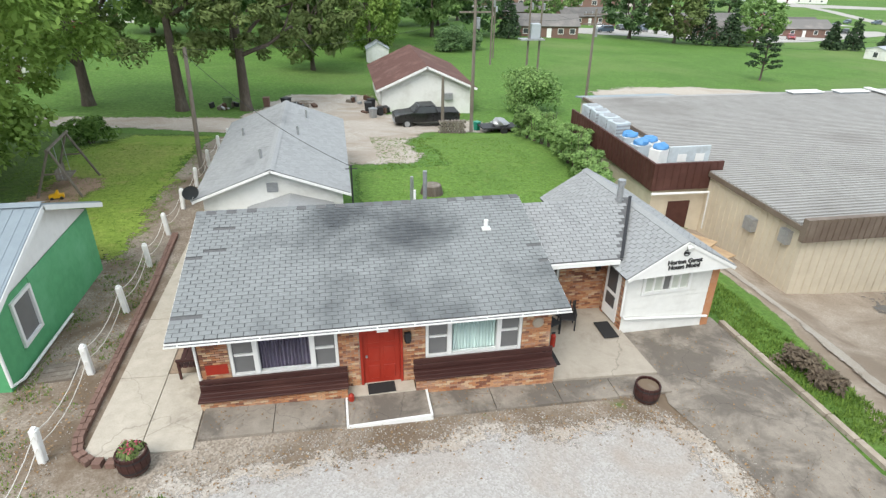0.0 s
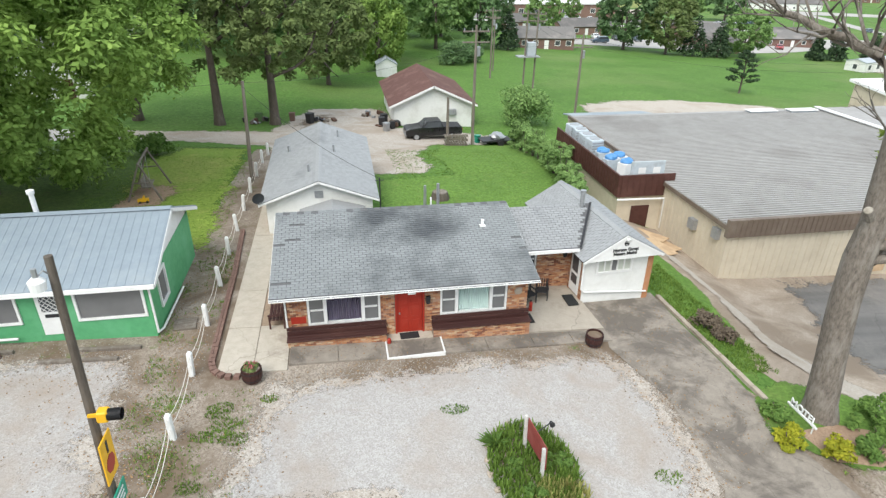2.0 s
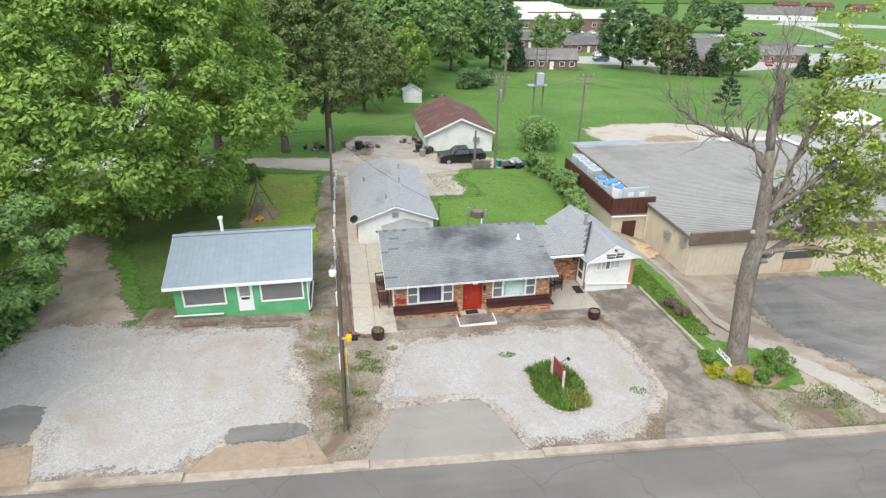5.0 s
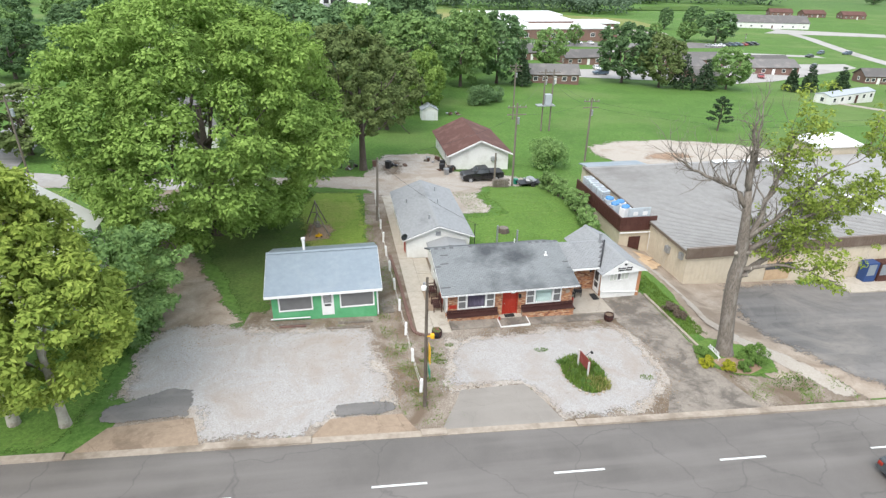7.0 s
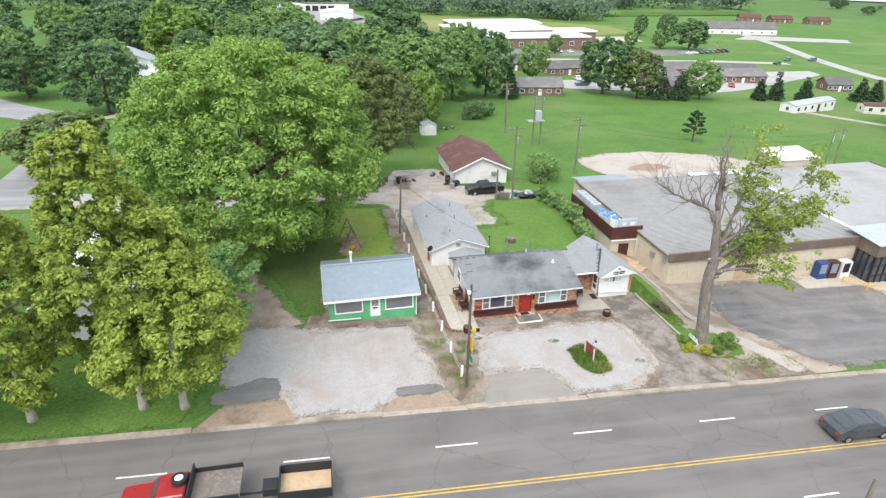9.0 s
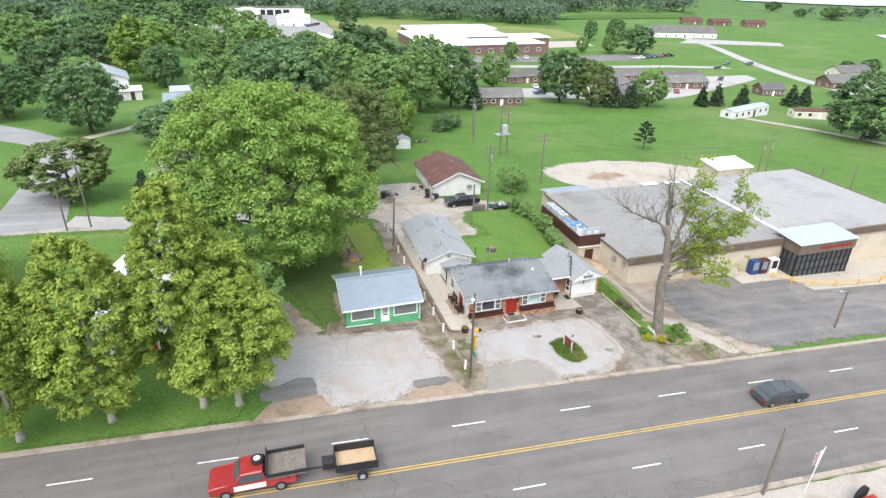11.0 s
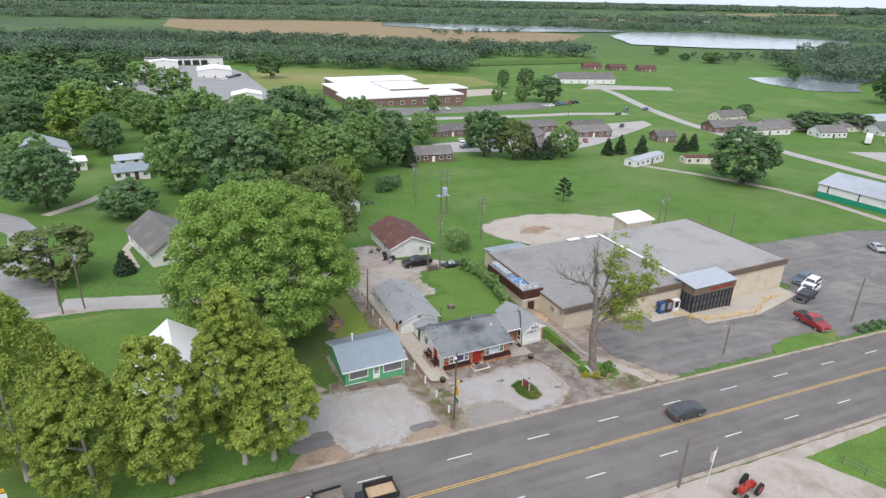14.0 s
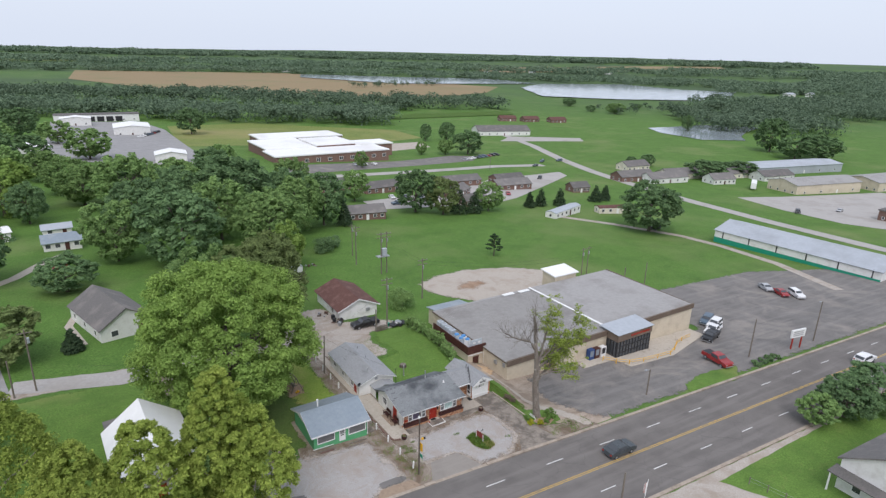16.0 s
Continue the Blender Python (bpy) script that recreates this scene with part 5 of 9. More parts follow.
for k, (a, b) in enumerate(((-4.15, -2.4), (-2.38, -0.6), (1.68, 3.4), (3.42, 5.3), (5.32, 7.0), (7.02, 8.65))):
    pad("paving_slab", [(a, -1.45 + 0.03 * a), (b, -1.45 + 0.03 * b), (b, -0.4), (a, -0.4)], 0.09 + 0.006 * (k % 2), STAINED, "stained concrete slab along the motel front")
pad("porch_floor", [(5.3, -0.38), (8.62, -0.38), (8.55, 1.9), (8.45, 3.4), (5.3, 3.4)], 0.16, PORCH, "concrete porch floor")
y = -1.95
k = 0
while y < 28:
    n = min(28, y + 3.05)
    pad("walk_slab", [(-6.62, y), (-5.42, y), (-5.42, n - 0.02), (-6.62, n - 0.02)], 0.07 + 0.006 * (k % 3), CONCRETE, "weathered concrete walk slab")
    if y < 9:
        pad("walk_slab", [(-5.4, y + 0.1), (-4.22, y + 0.1), (-4.22, n + 0.08), (-5.4, n + 0.08)], 0.06 + 0.008 * (k % 2), APRON if k == 1 else CONCRETE, "weathered concrete walk slab")
    y, k = n, k + 1

# the front step with white-painted edges
st = thing("front_step", None, "low concrete front step with white painted edges", "step", kind="structure")
bm = BM()
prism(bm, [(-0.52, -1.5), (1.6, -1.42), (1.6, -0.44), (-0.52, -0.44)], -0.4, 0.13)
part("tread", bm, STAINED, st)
bm = BM()
prism(bm, [(-0.54, -1.56), (1.62, -1.48), (1.62, -1.42), (-0.54, -1.5)], -0.4, 0.15)
prism(bm, [(-0.58, -1.55), (-0.52, -1.55), (-0.52, -0.44), (-0.58, -0.44)], -0.4, 0.15)
prism(bm, [(1.6, -1.47), (1.66, -1.47), (1.66, -0.44), (1.6, -0.44)], -0.4, 0.15)
part("edge_band", bm, WHITE, st, "white painted edge")
bm = BM()
box(bm, -0.5, -0.44, -0.3, 1.34, 0.1, 0.16)
part("landing", bm, CONCRETE, st)
for name, cx, cy, z, w, d, rz in (("doormat", 0.42, -0.22, 0.165, 0.75, 0.42, 2), ("doormat", 8.0, 1.9, -0.19, 0.5, 0.9, 0), ("doormat", 5.55, 0.6, -0.09, 0.5, 0.7, 0)):
    bm = BM()
    box(bm, -w / 2, -d / 2, 0, w / 2, d / 2, 0.02, pose(cx, cy, z, 0, 0, rz))
    tagged(part(name, bm, RUBBER), "black rubber doormat lying on concrete", "doormat", "doormats")

# brick kerb along the walk
kb = thing("brick_edging", None, "red brick edging along the concrete walk", "brick edging", kind="structure")
cor = corners_of(-0.1, 0.1, -0.055, 0.055, -0.1, 0.09)
places = []
line = [(-5.75, -2.12), (-6.35, -2.05), (-6.75, -1.7), (-6.9, -1.2), (-6.93, 0), (-7.05, 6), (-7.3, 11)]
for a, b in zip(line, line[1:]):
    a, b = Vector(a), Vector(b)
    L = (b - a).length
    ang = math.atan2((b - a).y, (b - a).x)
    n = max(1, int(L / 0.215))
    for j in range(n):
        p = a.lerp(b, (j + 0.5) / n)
        for row in range(2):
            q = p + Vector((-math.sin(ang), math.cos(ang))) * (row * 0.12 - 0.06)
            places.append(Matrix.Translation((q.x, q.y, ground_z(q.x, q.y) + 0.05 + random.uniform(0, 0.02))) @ Matrix.Rotation(ang + random.uniform(-0.03, 0.03), 4, "Z"))
lay("brick", cor, places, RED_BRICK, kb, 300)

# rope fence of white posts
ROPE = surf("pale_rope", (0.66, 0.63, 0.58), (0.52, 0.49, 0.44), None, 20.0, 1.0, 0.9, 0.3, 0.004)
fence = thing("rope_fence", None, "rope fence with white wooden posts", "fence")
posts = [(-7.3, -8.1), (-7.38, -4.95), (-7.45, -1.8), (-7.5, 1.5), (-7.5, 4.8), (-7.6, 8.1), (-7.6, 11.1), (-7.62, 14.1), (-7.6, 17.3), (-7.55, 20.6), (-7.5, 23.9), (-7.4, 27.0)]
tops = []
for i, (x, yy) in enumerate(posts):
    bm = BM()
    box(bm, -0.085, -0.085, -0.3, 0.085, 0.085, 0.98, bevel=0.02)
    box(bm, -0.05, -0.05, 0.98, 0.05, 0.05, 1.02)
    p = part("post", bm, WHITE, fence)
    m = pose(x, yy, ground_z(x, yy), random.uniform(-4, 4), random.uniform(-5, 3), random.uniform(-8, 8))
    p.matrix_local = m
    tops.append(m)
for m0, m1 in zip(tops, tops[1:]):
    for h, sag in ((0.86, 0.3), (0.5, 0.3)):
        a, b = m0 @ Vector((0, 0, h)), m1 @ Vector((0, 0, h))
        bm = BM()
        tube(bm, [a.lerp(b, t) - Vector((0, 0, sag * 4 * t * (1 - t))) for t in (0, 0.2, 0.4, 0.6, 0.8, 1)], 0.012, 5)
        part("rope", bm, ROPE, fence, "pale rope")


FLOWER = leaf_mat("pink_petal", (0.45, 0.06, 0.12), (0.55, 0.16, 0.2), (0.3, 0.05, 0.08))


def barrel(x, y, label, plants):
    b = thing("barrel_planter", pose(x, y, ground_z(x, y) + 0.08), label, "planter", "barrel planters")
    n = 16
    for k in range(n):
        bm = BM()
        a0, a1 = 2 * math.pi * k / n, 2 * math.pi * (k + 0.93) / n
        rows = []
        for z, r in ((0, 0.31), (0.14, 0.35), (0.3, 0.365), (0.5, 0.34)):
            rows.append([bm.verts.new((q * math.cos(a), q * math.sin(a), z)) for a in (a0, a1) for q in (r, r - 0.035)])
        for lo, hi in zip(rows, rows[1:]):
            for i, j in ((0, 2), (2, 3), (3, 1), (1, 0)):
                bm.faces.new((lo[i], lo[j], hi[j], hi[i]))
        bm.faces.new([rows[-1][i] for i in (0, 2, 3, 1)])
        part("stave", bm, BENCH_WOOD, b)
    for z, r in ((0.1, 0.352), (0.4, 0.365)):
        bm = BM()
        tube(bm, [(0, 0, z), (0, 0, z + 0.045)], r, 20, False)
        part("hoop", bm, BLACK, b, "rusty iron hoop")
    bm = BM()
    tube(bm, [(0, 0, 0.36), (0, 0, 0.43)], [0.31, 0.29], 16)
    part("soil", bm, DIRT, b)
    if plants:
        rng = np.random.default_rng(5)
        cs = [(rng.uniform(-0.18, 0.18), rng.uniform(-0.18, 0.18), 0.5) for _ in range(10)]
        c = new("dry_plant", quad_mesh("dry_plant", leaf_cloud(rng, cs, [0.13] * 10, 30, 0.1), OLIVE))
        c.parent = b
        c = new("blossom", quad_mesh("blossom", leaf_cloud(rng, [(x_, y_, 0.62) for x_, y_, _ in cs], [0.07] * 10, 6, 0.06), FLOWER))
        c.parent = b
        c["label"] = "faded pink blossoms"


barrel(-5.35, -2.3, "half wooden barrel planter with dry plants and pink blossoms", True)
barrel(7.75, -1.35, "empty dark wooden half barrel planter", False)

# chairs and extinguisher on the porch, stacked lounge seat by the side door
def slat_chair(m, label):
    c = thing("porch_chair", m, label, "chair", "porch chairs")
    for sx in (-0.25, 0.25):
        for sy in (-0.22, 0.24):
            bm = BM()
            box(bm, sx - 0.02, sy - 0.02, 0, sx + 0.02, sy + 0.02, 0.42 if sy < 0 else 0.9)
            part("leg", bm, BLACK, c)
        bm = BM()
        box(bm, sx - 0.03, -0.26, 0.6, sx + 0.03, 0.24, 0.64)
        part("armrest", bm, BLACK, c)
        bm = BM()
        box(bm, sx - 0.02, -0.24, 0.42, sx + 0.02, -0.2, 0.6)
        part("arm_post", bm, BLACK, c)
    bm = BM()
    box(bm, -0.27, -0.25, 0.4, 0.27, 0.25, 0.44, bevel=0.01)
    part("seat", bm, BLACK, c)
    for k in range(5):
        bm = BM()
        box(bm, -0.22 + k * 0.1, 0.23, 0.46, -0.18 + k * 0.1, 0.25, 0.88)
        part("back_slat", bm, BLACK, c)


slat_chair(pose(6.05, 2.0, ground_z(6.05, 2.0) + 0.17, 0, 0, 20), "black metal porch chair on the concrete")
slat_chair(pose(6.75, 2.3, ground_z(6.75, 2.3) + 0.17, 0, 0, -15), "black metal porch chair on the concrete")
ex = thing("fire_extinguisher", pose(5.9, 1.25, ground_z(5.9, 1.25) + 0.17), "red fire extinguisher standing on the porch", "extinguisher")
bm = BM()
tube(bm, [(0, 0, 0), (0, 0, 0.4), (0, 0, 0.47)], [0.08, 0.08, 0.03], 12)
part("cylinder", bm, RED_PAINT, ex)
bm = BM()
box(bm, -0.07, -0.015, 0.47, 0.05, 0.015, 0.53)
part("valve", bm, BLACK, ex)
pot = thing("lantern", pose(-0.42, -0.55, ground_z(-0.42, -0.5) + 0.1), "small red lantern beside the step", "lantern")
bm = BM()
tube(bm, [(0, 0, 0), (0, 0, 0.16), (0, 0, 0.22)], [0.08, 0.08, 0.03], 8)
part("body", bm, RED_PAINT, pot)
for px_, py_, lab in ((-4.75, 3.7, "dark wooden slatted loveseat by the side door"), (-4.75, 1.5, "dark wooden slatted loveseat by the side door")):
    lv = thing("loveseat", pose(px_, py_, ground_z(px_, py_) + 0.07, 0, 0, -90), lab, "bench", "side seats")
    for k in range(4):
        bm = BM()
        box(bm, -0.6, -0.3 + k * 0.14, 0.4, 0.6, -0.18 + k * 0.14, 0.44)
        part("seat_slat", bm, BENCH_WOOD, lv)
    for k in range(4):
        bm = BM()
        box(bm, -0.6, 0.28, 0.5 + k * 0.13, 0.6, 0.31, 0.6 + k * 0.13)
        part("back_slat", bm, BENCH_WOOD, lv)
    for sx in (-0.58, 0.58):
        bm = BM()
        box(bm, sx - 0.03, -0.3, 0, sx + 0.03, -0.24, 0.64)
        box(bm, sx - 0.03, 0.26, 0, sx + 0.03, 0.32, 1.0)
        box(bm, sx - 0.04, -0.32, 0.62, sx + 0.04, 0.26, 0.66)
        part("end_frame", bm, BENCH_WOOD, lv)


# ---- generic ridge-roofed house ----
def ridge_roof(parent, x0, x1, y0, y1, ze, zr, material, over=0.3, thick=0.12, axis="x", label=""):
    """Two roof slabs; axis: the ridge's direction."""
    for s in (0, 1):
        bm = BM()
        if axis == "x":
            ym = (y0 + y1) / 2
            k = (zr - ze) / (ym - y0)
            ye = y0 - over if s == 0 else y1 + over
            slab(bm, (x0 - over, ye, ze - k * over), (x1 + over, ye, ze - k * over), (x1 + over, ym, zr), (x0 - over, ym, zr), thick)
        else:
            xm = (x0 + x1) / 2
            k = (zr - ze) / (xm - x0)
            xe = x0 - over if s == 0 else x1 + over
            slab(bm, (xe, y0 - over, ze - k * over), (xm, y0 - over, zr), (xm, y1 + over, zr), (xe, y1 + over, ze - k * over), thick)
        r = part("roof", bm, material, parent, label)
    return r


def gable_ends(parent, x0, x1, y0, y1, ze, zr, material, axis="x", t=0.12):
    for s in (0, 1):
        bm = BM()
        if axis == "x":
            xa = x0 if s == 0 else x1 - t
            pts = [(y0, ze), (y1, ze), ((y0 + y1) / 2, zr - 0.1)]
            vs = [bm.verts.new((x, p, z)) for x in (xa, xa + t) for p, z in pts]
        else:
            ya = y0 if s == 0 else y1 - t
            pts = [(x0, ze), (x1, ze), ((x0 + x1) / 2, zr - 0.1)]
            vs = [bm.verts.new((p, y, z)) for y in (ya, ya + t) for p, z in pts]
        bm.faces.new(vs[:3])
        bm.faces.new(vs[3:][::-1])
        for i in range(3):
            j = (i + 1) % 3
            bm.faces.new((vs[i], vs[3 + i], vs[3 + j], vs[j]))
        part("gable", bm, material, parent)


# ---- the green house ----
gh = thing("green_house", None, "small green house with white trim and metal roof", "house")
GF = 0.9
WL, WR, GD = (-16.0, -13.65, 1.4, 2.74), (-11.78, -9.35, 1.36, 2.72), (-13.05, -12.2, 0.86, 2.78)
bm = BM()
wall_boxes(bm, -16.45, -9.2, 0.2, 2.9, GF, GF + 0.15, [WL, WR, GD])
box(bm, -16.45, GF + 0.15, 0.0, -16.3, 8.0, 2.65)
box(bm, -16.3, 7.85, 0.0, -9.35, 8.0, 2.65)
part("wall", bm, GREEN, gh)
SW = pose(-9.2, 0, 0, 0, 0, 90)          # side wall facing +x: local x runs back
bm = BM()
wall_boxes(bm, GF + 0.15, 8.0, 0.0, 2.65, 0.0, 0.15, [(2.0, 3.15, 1.0, 2.42)], SW)
part("wall", bm, GREEN, gh)
bm = BM()
siding(bm, -16.45, -9.2, 0.4, 1.38, GF, None, 0.2)
for a, b in ((-16.45, -16.05), (-13.6, -13.1), (-12.15, -11.8), (-9.45, -9.2)):
    siding(bm, a, b, 1.38, 2.85, GF, None, 0.2)
siding(bm, GF, 1.95, 0.3, 2.6, 0.0, SW, 0.2)
siding(bm, 3.2, 8.0, 0.3, 2.6, 0.0, SW, 0.2)
siding(bm, 1.95, 3.2, 0.3, 0.95, 0.0, SW, 0.2)
part("siding", bm, GREEN, gh, "green lapped siding")
for x0 in (-16.45, -9.3):
    bm = BM()
    vs = [bm.verts.new((x, yy, z)) for x in (x0, x0 + 0.1) for yy, z in ((GF, 2.63), (8.0, 2.63), (4.4, 4.1))]
    bm.faces.new(vs[:3])
    bm.faces.new(vs[3:][::-1])
    for i in range(3):
        j = (i + 1) % 3
        bm.faces.new((vs[i], vs[3 + i], vs[3 + j], vs[j]))
    part("gable", bm, WHITE, gh, "white painted gable")
for s, (ya, za, yb, zb) in enumerate(((0.5, 2.92, 4.4, 4.3), (8.4, 2.72, 4.4, 4.3))):
    bm = BM()
    slab(bm, (-16.85, ya, za), (-8.8, ya, za), (-8.8, yb, zb), (-16.85, yb, zb), 0.07)
    r = part("roof", bm, BLUE_METAL, gh, "blue-grey ribbed metal roof slope")
    for k in range(27):
        x = -16.75 + k * 0.302
        bm = BM()
        slab(bm, (x - 0.035, ya, za + 0.016), (x + 0.035, ya, za + 0.016), (x + 0.035, yb, zb + 0.016), (x - 0.035, yb, zb + 0.016), 0.018)
        part("rib", bm, BLUE_METAL, r)
bm = BM()
for s in (-1, 1):
    slab(bm, (-16.87, 4.4, 4.36), (-8.78, 4.4, 4.36), (-8.78, 4.4 + s * 0.2, 4.29), (-16.87, 4.4 + s * 0.2, 4.29), 0.015)
part("ridge_cap", bm, BLUE_METAL, gh)
bm = BM()
box(bm, -16.85, 0.42, 2.74, -8.8, 0.5, 2.9)
part("fascia", bm, WHITE, gh)
for xe in (-16.87, -8.83):
    bm = BM()
    slab(bm, (xe, 0.5, 2.88), (xe + 0.06, 0.5, 2.88), (xe + 0.06, 4.4, 4.26), (xe, 4.4, 4.26), 0.16)
    slab(bm, (xe, 8.4, 2.68), (xe + 0.06, 8.4, 2.68), (xe + 0.06, 4.4, 4.26), (xe, 4.4, 4.26), 0.16)
    part("rake_board", bm, WHITE, gh)
window(gh, pose(0, GF, 0), *WL, panes=((0, 1, 0, 1),), glass=SHADE_GLASS, label="wide white-framed window with grey blind", bar=0.09)
window(gh, pose(0, GF, 0), *WR, glass=SHADE_GLASS, label="wide white-framed window with grey blind", bar=0.09)
window(gh, SW, 2.0, 3.15, 1.0, 2.42, panes=((0, 1, 0, 1),), glass=SHADE_GLASS, label="white-framed side window", bar=0.1)
bm = BM()
box(bm, GD[0], GF - 0.02, GD[2], GD[1], GF + 0.05, GD[3])
d = part("door", bm, WHITE, gh, "white door with lattice window")
bm = BM()
box(bm, GD[0] + 0.14, GF - 0.035, 1.85, GD[1] - 0.14, GF - 0.022, 2.62)
part("pane", bm, GLASS, d)
bm = BM()
for k in range(-3, 5):
    for s in (1, -1):
        a = Vector((GD[0] + 0.14 + 0.19 * k, GF - 0.045, 1.85 if s > 0 else 2.62))
        b = a + Vector((0.77, 0, 0.77 * s))
        lo, hi = GD[0] + 0.14, GD[1] - 0.14
        t0, t1 = max(0, (lo - a.x) / 0.77), min(1, (hi - a.x) / 0.77)
        if t1 > t0:
            tube(bm, [a.lerp(b, t0), a.lerp(b, t1)], 0.012, 4)
part("lattice", bm, WHITE, d)
bm = BM()
box(bm, GD[0] + 0.2, GF - 0.04, 1.6, GD[1] - 0.2, GF - 0.02, 1.74)
part("letter_plate", bm, BLACK, d)
bm = BM()
tube(bm, [(-9.05, 0.45, 2.78), (-9.12, 0.8, 2.6), (-9.12, 0.82, 0.62), (-9.06, 1.3, 0.5), (-9.02, 4.6, 0.42)], 0.045, 8)
part("downspout", bm, WHITE, gh)
bm = BM()
tube(bm, [(-16.6, 0.75, 0.92), (-13.9, 0.72, 0.88)], 0.05, 8)
part("drain_pipe", bm, WHITE, gh)
bm = BM()
tube(bm, [(-14.2, 5.2, 3.6), (-14.2, 5.2, 4.9)], 0.1, 10)
tube(bm, [(-14.2, 5.2, 4.85), (-14.2, 5.2, 5.0)], 0.15, 10)
part("flue", bm, WHITE, gh, "white flue pipe")
tb = thing("timber_border", None, "old timber and red brick border before the green house", "border")
for x0, x1, yy, mt in ((-16.2, -13.9, 0.15, OLD_WOOD), (-16.0, -14.2, -0.1, RED_BRICK), (-12.0, -9.6, 0.1, OLD_WOOD), (-12.8, -10.2, -0.55, OLD_WOOD)):
    bm = BM()
    box(bm, 0, -0.08, -0.05, x1 - x0, 0.08, 0.14, bevel=0.01)
    o = part("timber", bm, mt, tb)
    o.matrix_local = pose(x0, yy, ground_z(x0, yy), 0, 2.6, random.uniform(-2, 2))
hatch = thing("cellar_hatch", pose(-8.35, 1.6, ground_z(-8.35, 1.6) + 0.02, 0, 0, 5), "grey weathered wooden ground hatch", "hatch")
for k in range(4):
    bm = BM()
    box(bm, -0.42, -0.4 + k * 0.2, 0, 0.42, -0.22 + k * 0.2, 0.07)
    part("plank", bm, OLD_WOOD, hatch)

# ---- the long annex behind the motel ----
an = thing("annex", None, "long white motel annex with pale metal-grey roof", "annex")
AX0, AX1, AY0, AY1 = -5.85, -0.25, 10.5, 21.6
bm = BM()
box(bm, AX0, AY0, -1.2, AX1, AY0 + 0.15, 1.95)
box(bm, AX0, AY1 - 0.15, -1.6, AX1, AY1, 1.95)
box(bm, AX0, AY0 + 0.15, -1.4, AX0 + 0.15, AY1 - 0.15, 1.95)
box(bm, AX1 - 0.15, AY0 + 0.15, -1.6, AX1, AY1 - 0.15, 1.95)
part("wall", bm, WHITE_SIDING, an)
gable_ends(an, AX0, AX1, AY0, AY1, 1.95, 3.0, WHITE_SIDING, "y")
bm = BM()
siding(bm, AX0, AX1, 0.2, 2.8, AY0 - 0.005, None, 0.16, lambda x: 2.92 - abs(x + 3.05) * 0.37)
part("siding", bm, WHITE_SIDING, an, "white lapped siding on the gable")
for s, xe in ((-1, -6.2), (1, 0.1)):
    bm = BM()
    slab(bm, (xe, 10.1, 1.86), (-3.05, 10.1, 3.02), (-3.05, 21.9, 3.02), (xe, 21.9, 1.86), 0.1)
    r = part("roof", bm, UNDERLAY, an, "annex roof slope")
    lo, hi = Vector((xe, 0, 1.86)), Vector((-3.05, 0, 3.02))
    pl = shingle_places((xe, 21.9, 1.86), (0, -1, 0), hi - lo, 11.8, (hi - lo).length, 0.33, 0.2) if s < 0 else shingle_places((xe, 10.1, 1.86), (0, 1, 0), hi - lo, 11.8, (hi - lo).length, 0.33, 0.2)
    lay("shingle", corners_of(-0.16, 0.16, 0.0, 0.21, -0.006, 0.006), pl, PALE_SHINGLE, r, 0)
    bm = BM()
    box(bm, min(xe, xe - 0.06 * s), 10.1, 1.72, max(xe, xe - 0.06 * s), 21.9, 1.87)
    part("fascia", bm, WHITE, an)
    bm = BM()
    slab(bm, (xe, 10.04, 1.84), (-3.05, 10.04, 3.0), (-3.05, 10.1, 3.0), (xe, 10.1, 1.84), 0.09)
    part("rake_board", bm, WHITE, an)
for s in (-1, 1):
    bm = BM()
    slab(bm, (-3.05, 10.08, 3.06), (-3.05, 21.92, 3.06), (-3.05 + s * 0.18, 21.92, 3.0), (-3.05 + s * 0.18, 10.08, 3.0), 0.015)
    part("ridge_cap", bm, PALE_SHINGLE, an)
bm = BM()
box(bm, -3.3, AY0 - 0.05, 1.95, -2.85, AY0 + 0.01, 2.35)
for k in range(5):
    box(bm, -3.26, AY0 - 0.065, 1.99 + k * 0.07, -2.89, AY0 - 0.045, 2.02 + k * 0.07)
part("gable_vent", bm, STEEL, an, "grey louvred gable vent")
for s in (-1, 1):
    bm = BM()
    slab(bm, (-2.4 + s * 1.75, 8.75, 1.35), (-2.4, 8.75, 1.85), (-2.4, 10.5, 1.85), (-2.4 + s * 1.75, 10.5, 1.35), 0.1)
    part("porch_roof", bm, PALE_SHINGLE, an, "small porch roof")
bm = BM()
box(bm, -4.0, 8.9, -0.6, -3.9, 10.4, 1.3)
part("porch_wall", bm, WHITE_SIDING, an)
bm = BM()
box(bm, -0.9, 8.9, -0.8, -0.8, 10.4, 1.3)
part("porch_wall", bm, WHITE_SIDING, an)
for yy in (13.0, 16.4, 19.6):
    window(an, pose(AX0 - 0.01, yy, 0, 0, 0, -90), -0.5, 0.5, 0.5, 1.5, panes=((0, 1, 0, 0.5), (0, 1, 0.5, 1)), label="white sash window")
for yy in (11.9, 14.8, 18.1):
    bm = BM()
    box(bm, -0.42, -0.05, -0.35, 0.42, 0.02, 1.6)
    dd = part("door", bm, RED_PAINT if yy < 12 else WHITE, an)
    dd.matrix_local = pose(AX0 - 0.01, yy, 0, 0, 0, -90)
for vx, vy, vz in ((-5.0, 17.6, 2.2), (-1.9, 19.6, 2.55), (-2.2, 16.0, 2.65), (-3.6, 12.2, 2.75)):
    bm = BM()
    tube(bm, [(vx, vy, vz), (vx, vy, vz + 0.5)], 0.06, 8)
    part("vent_pipe", bm, STEEL, an)
bm = BM()
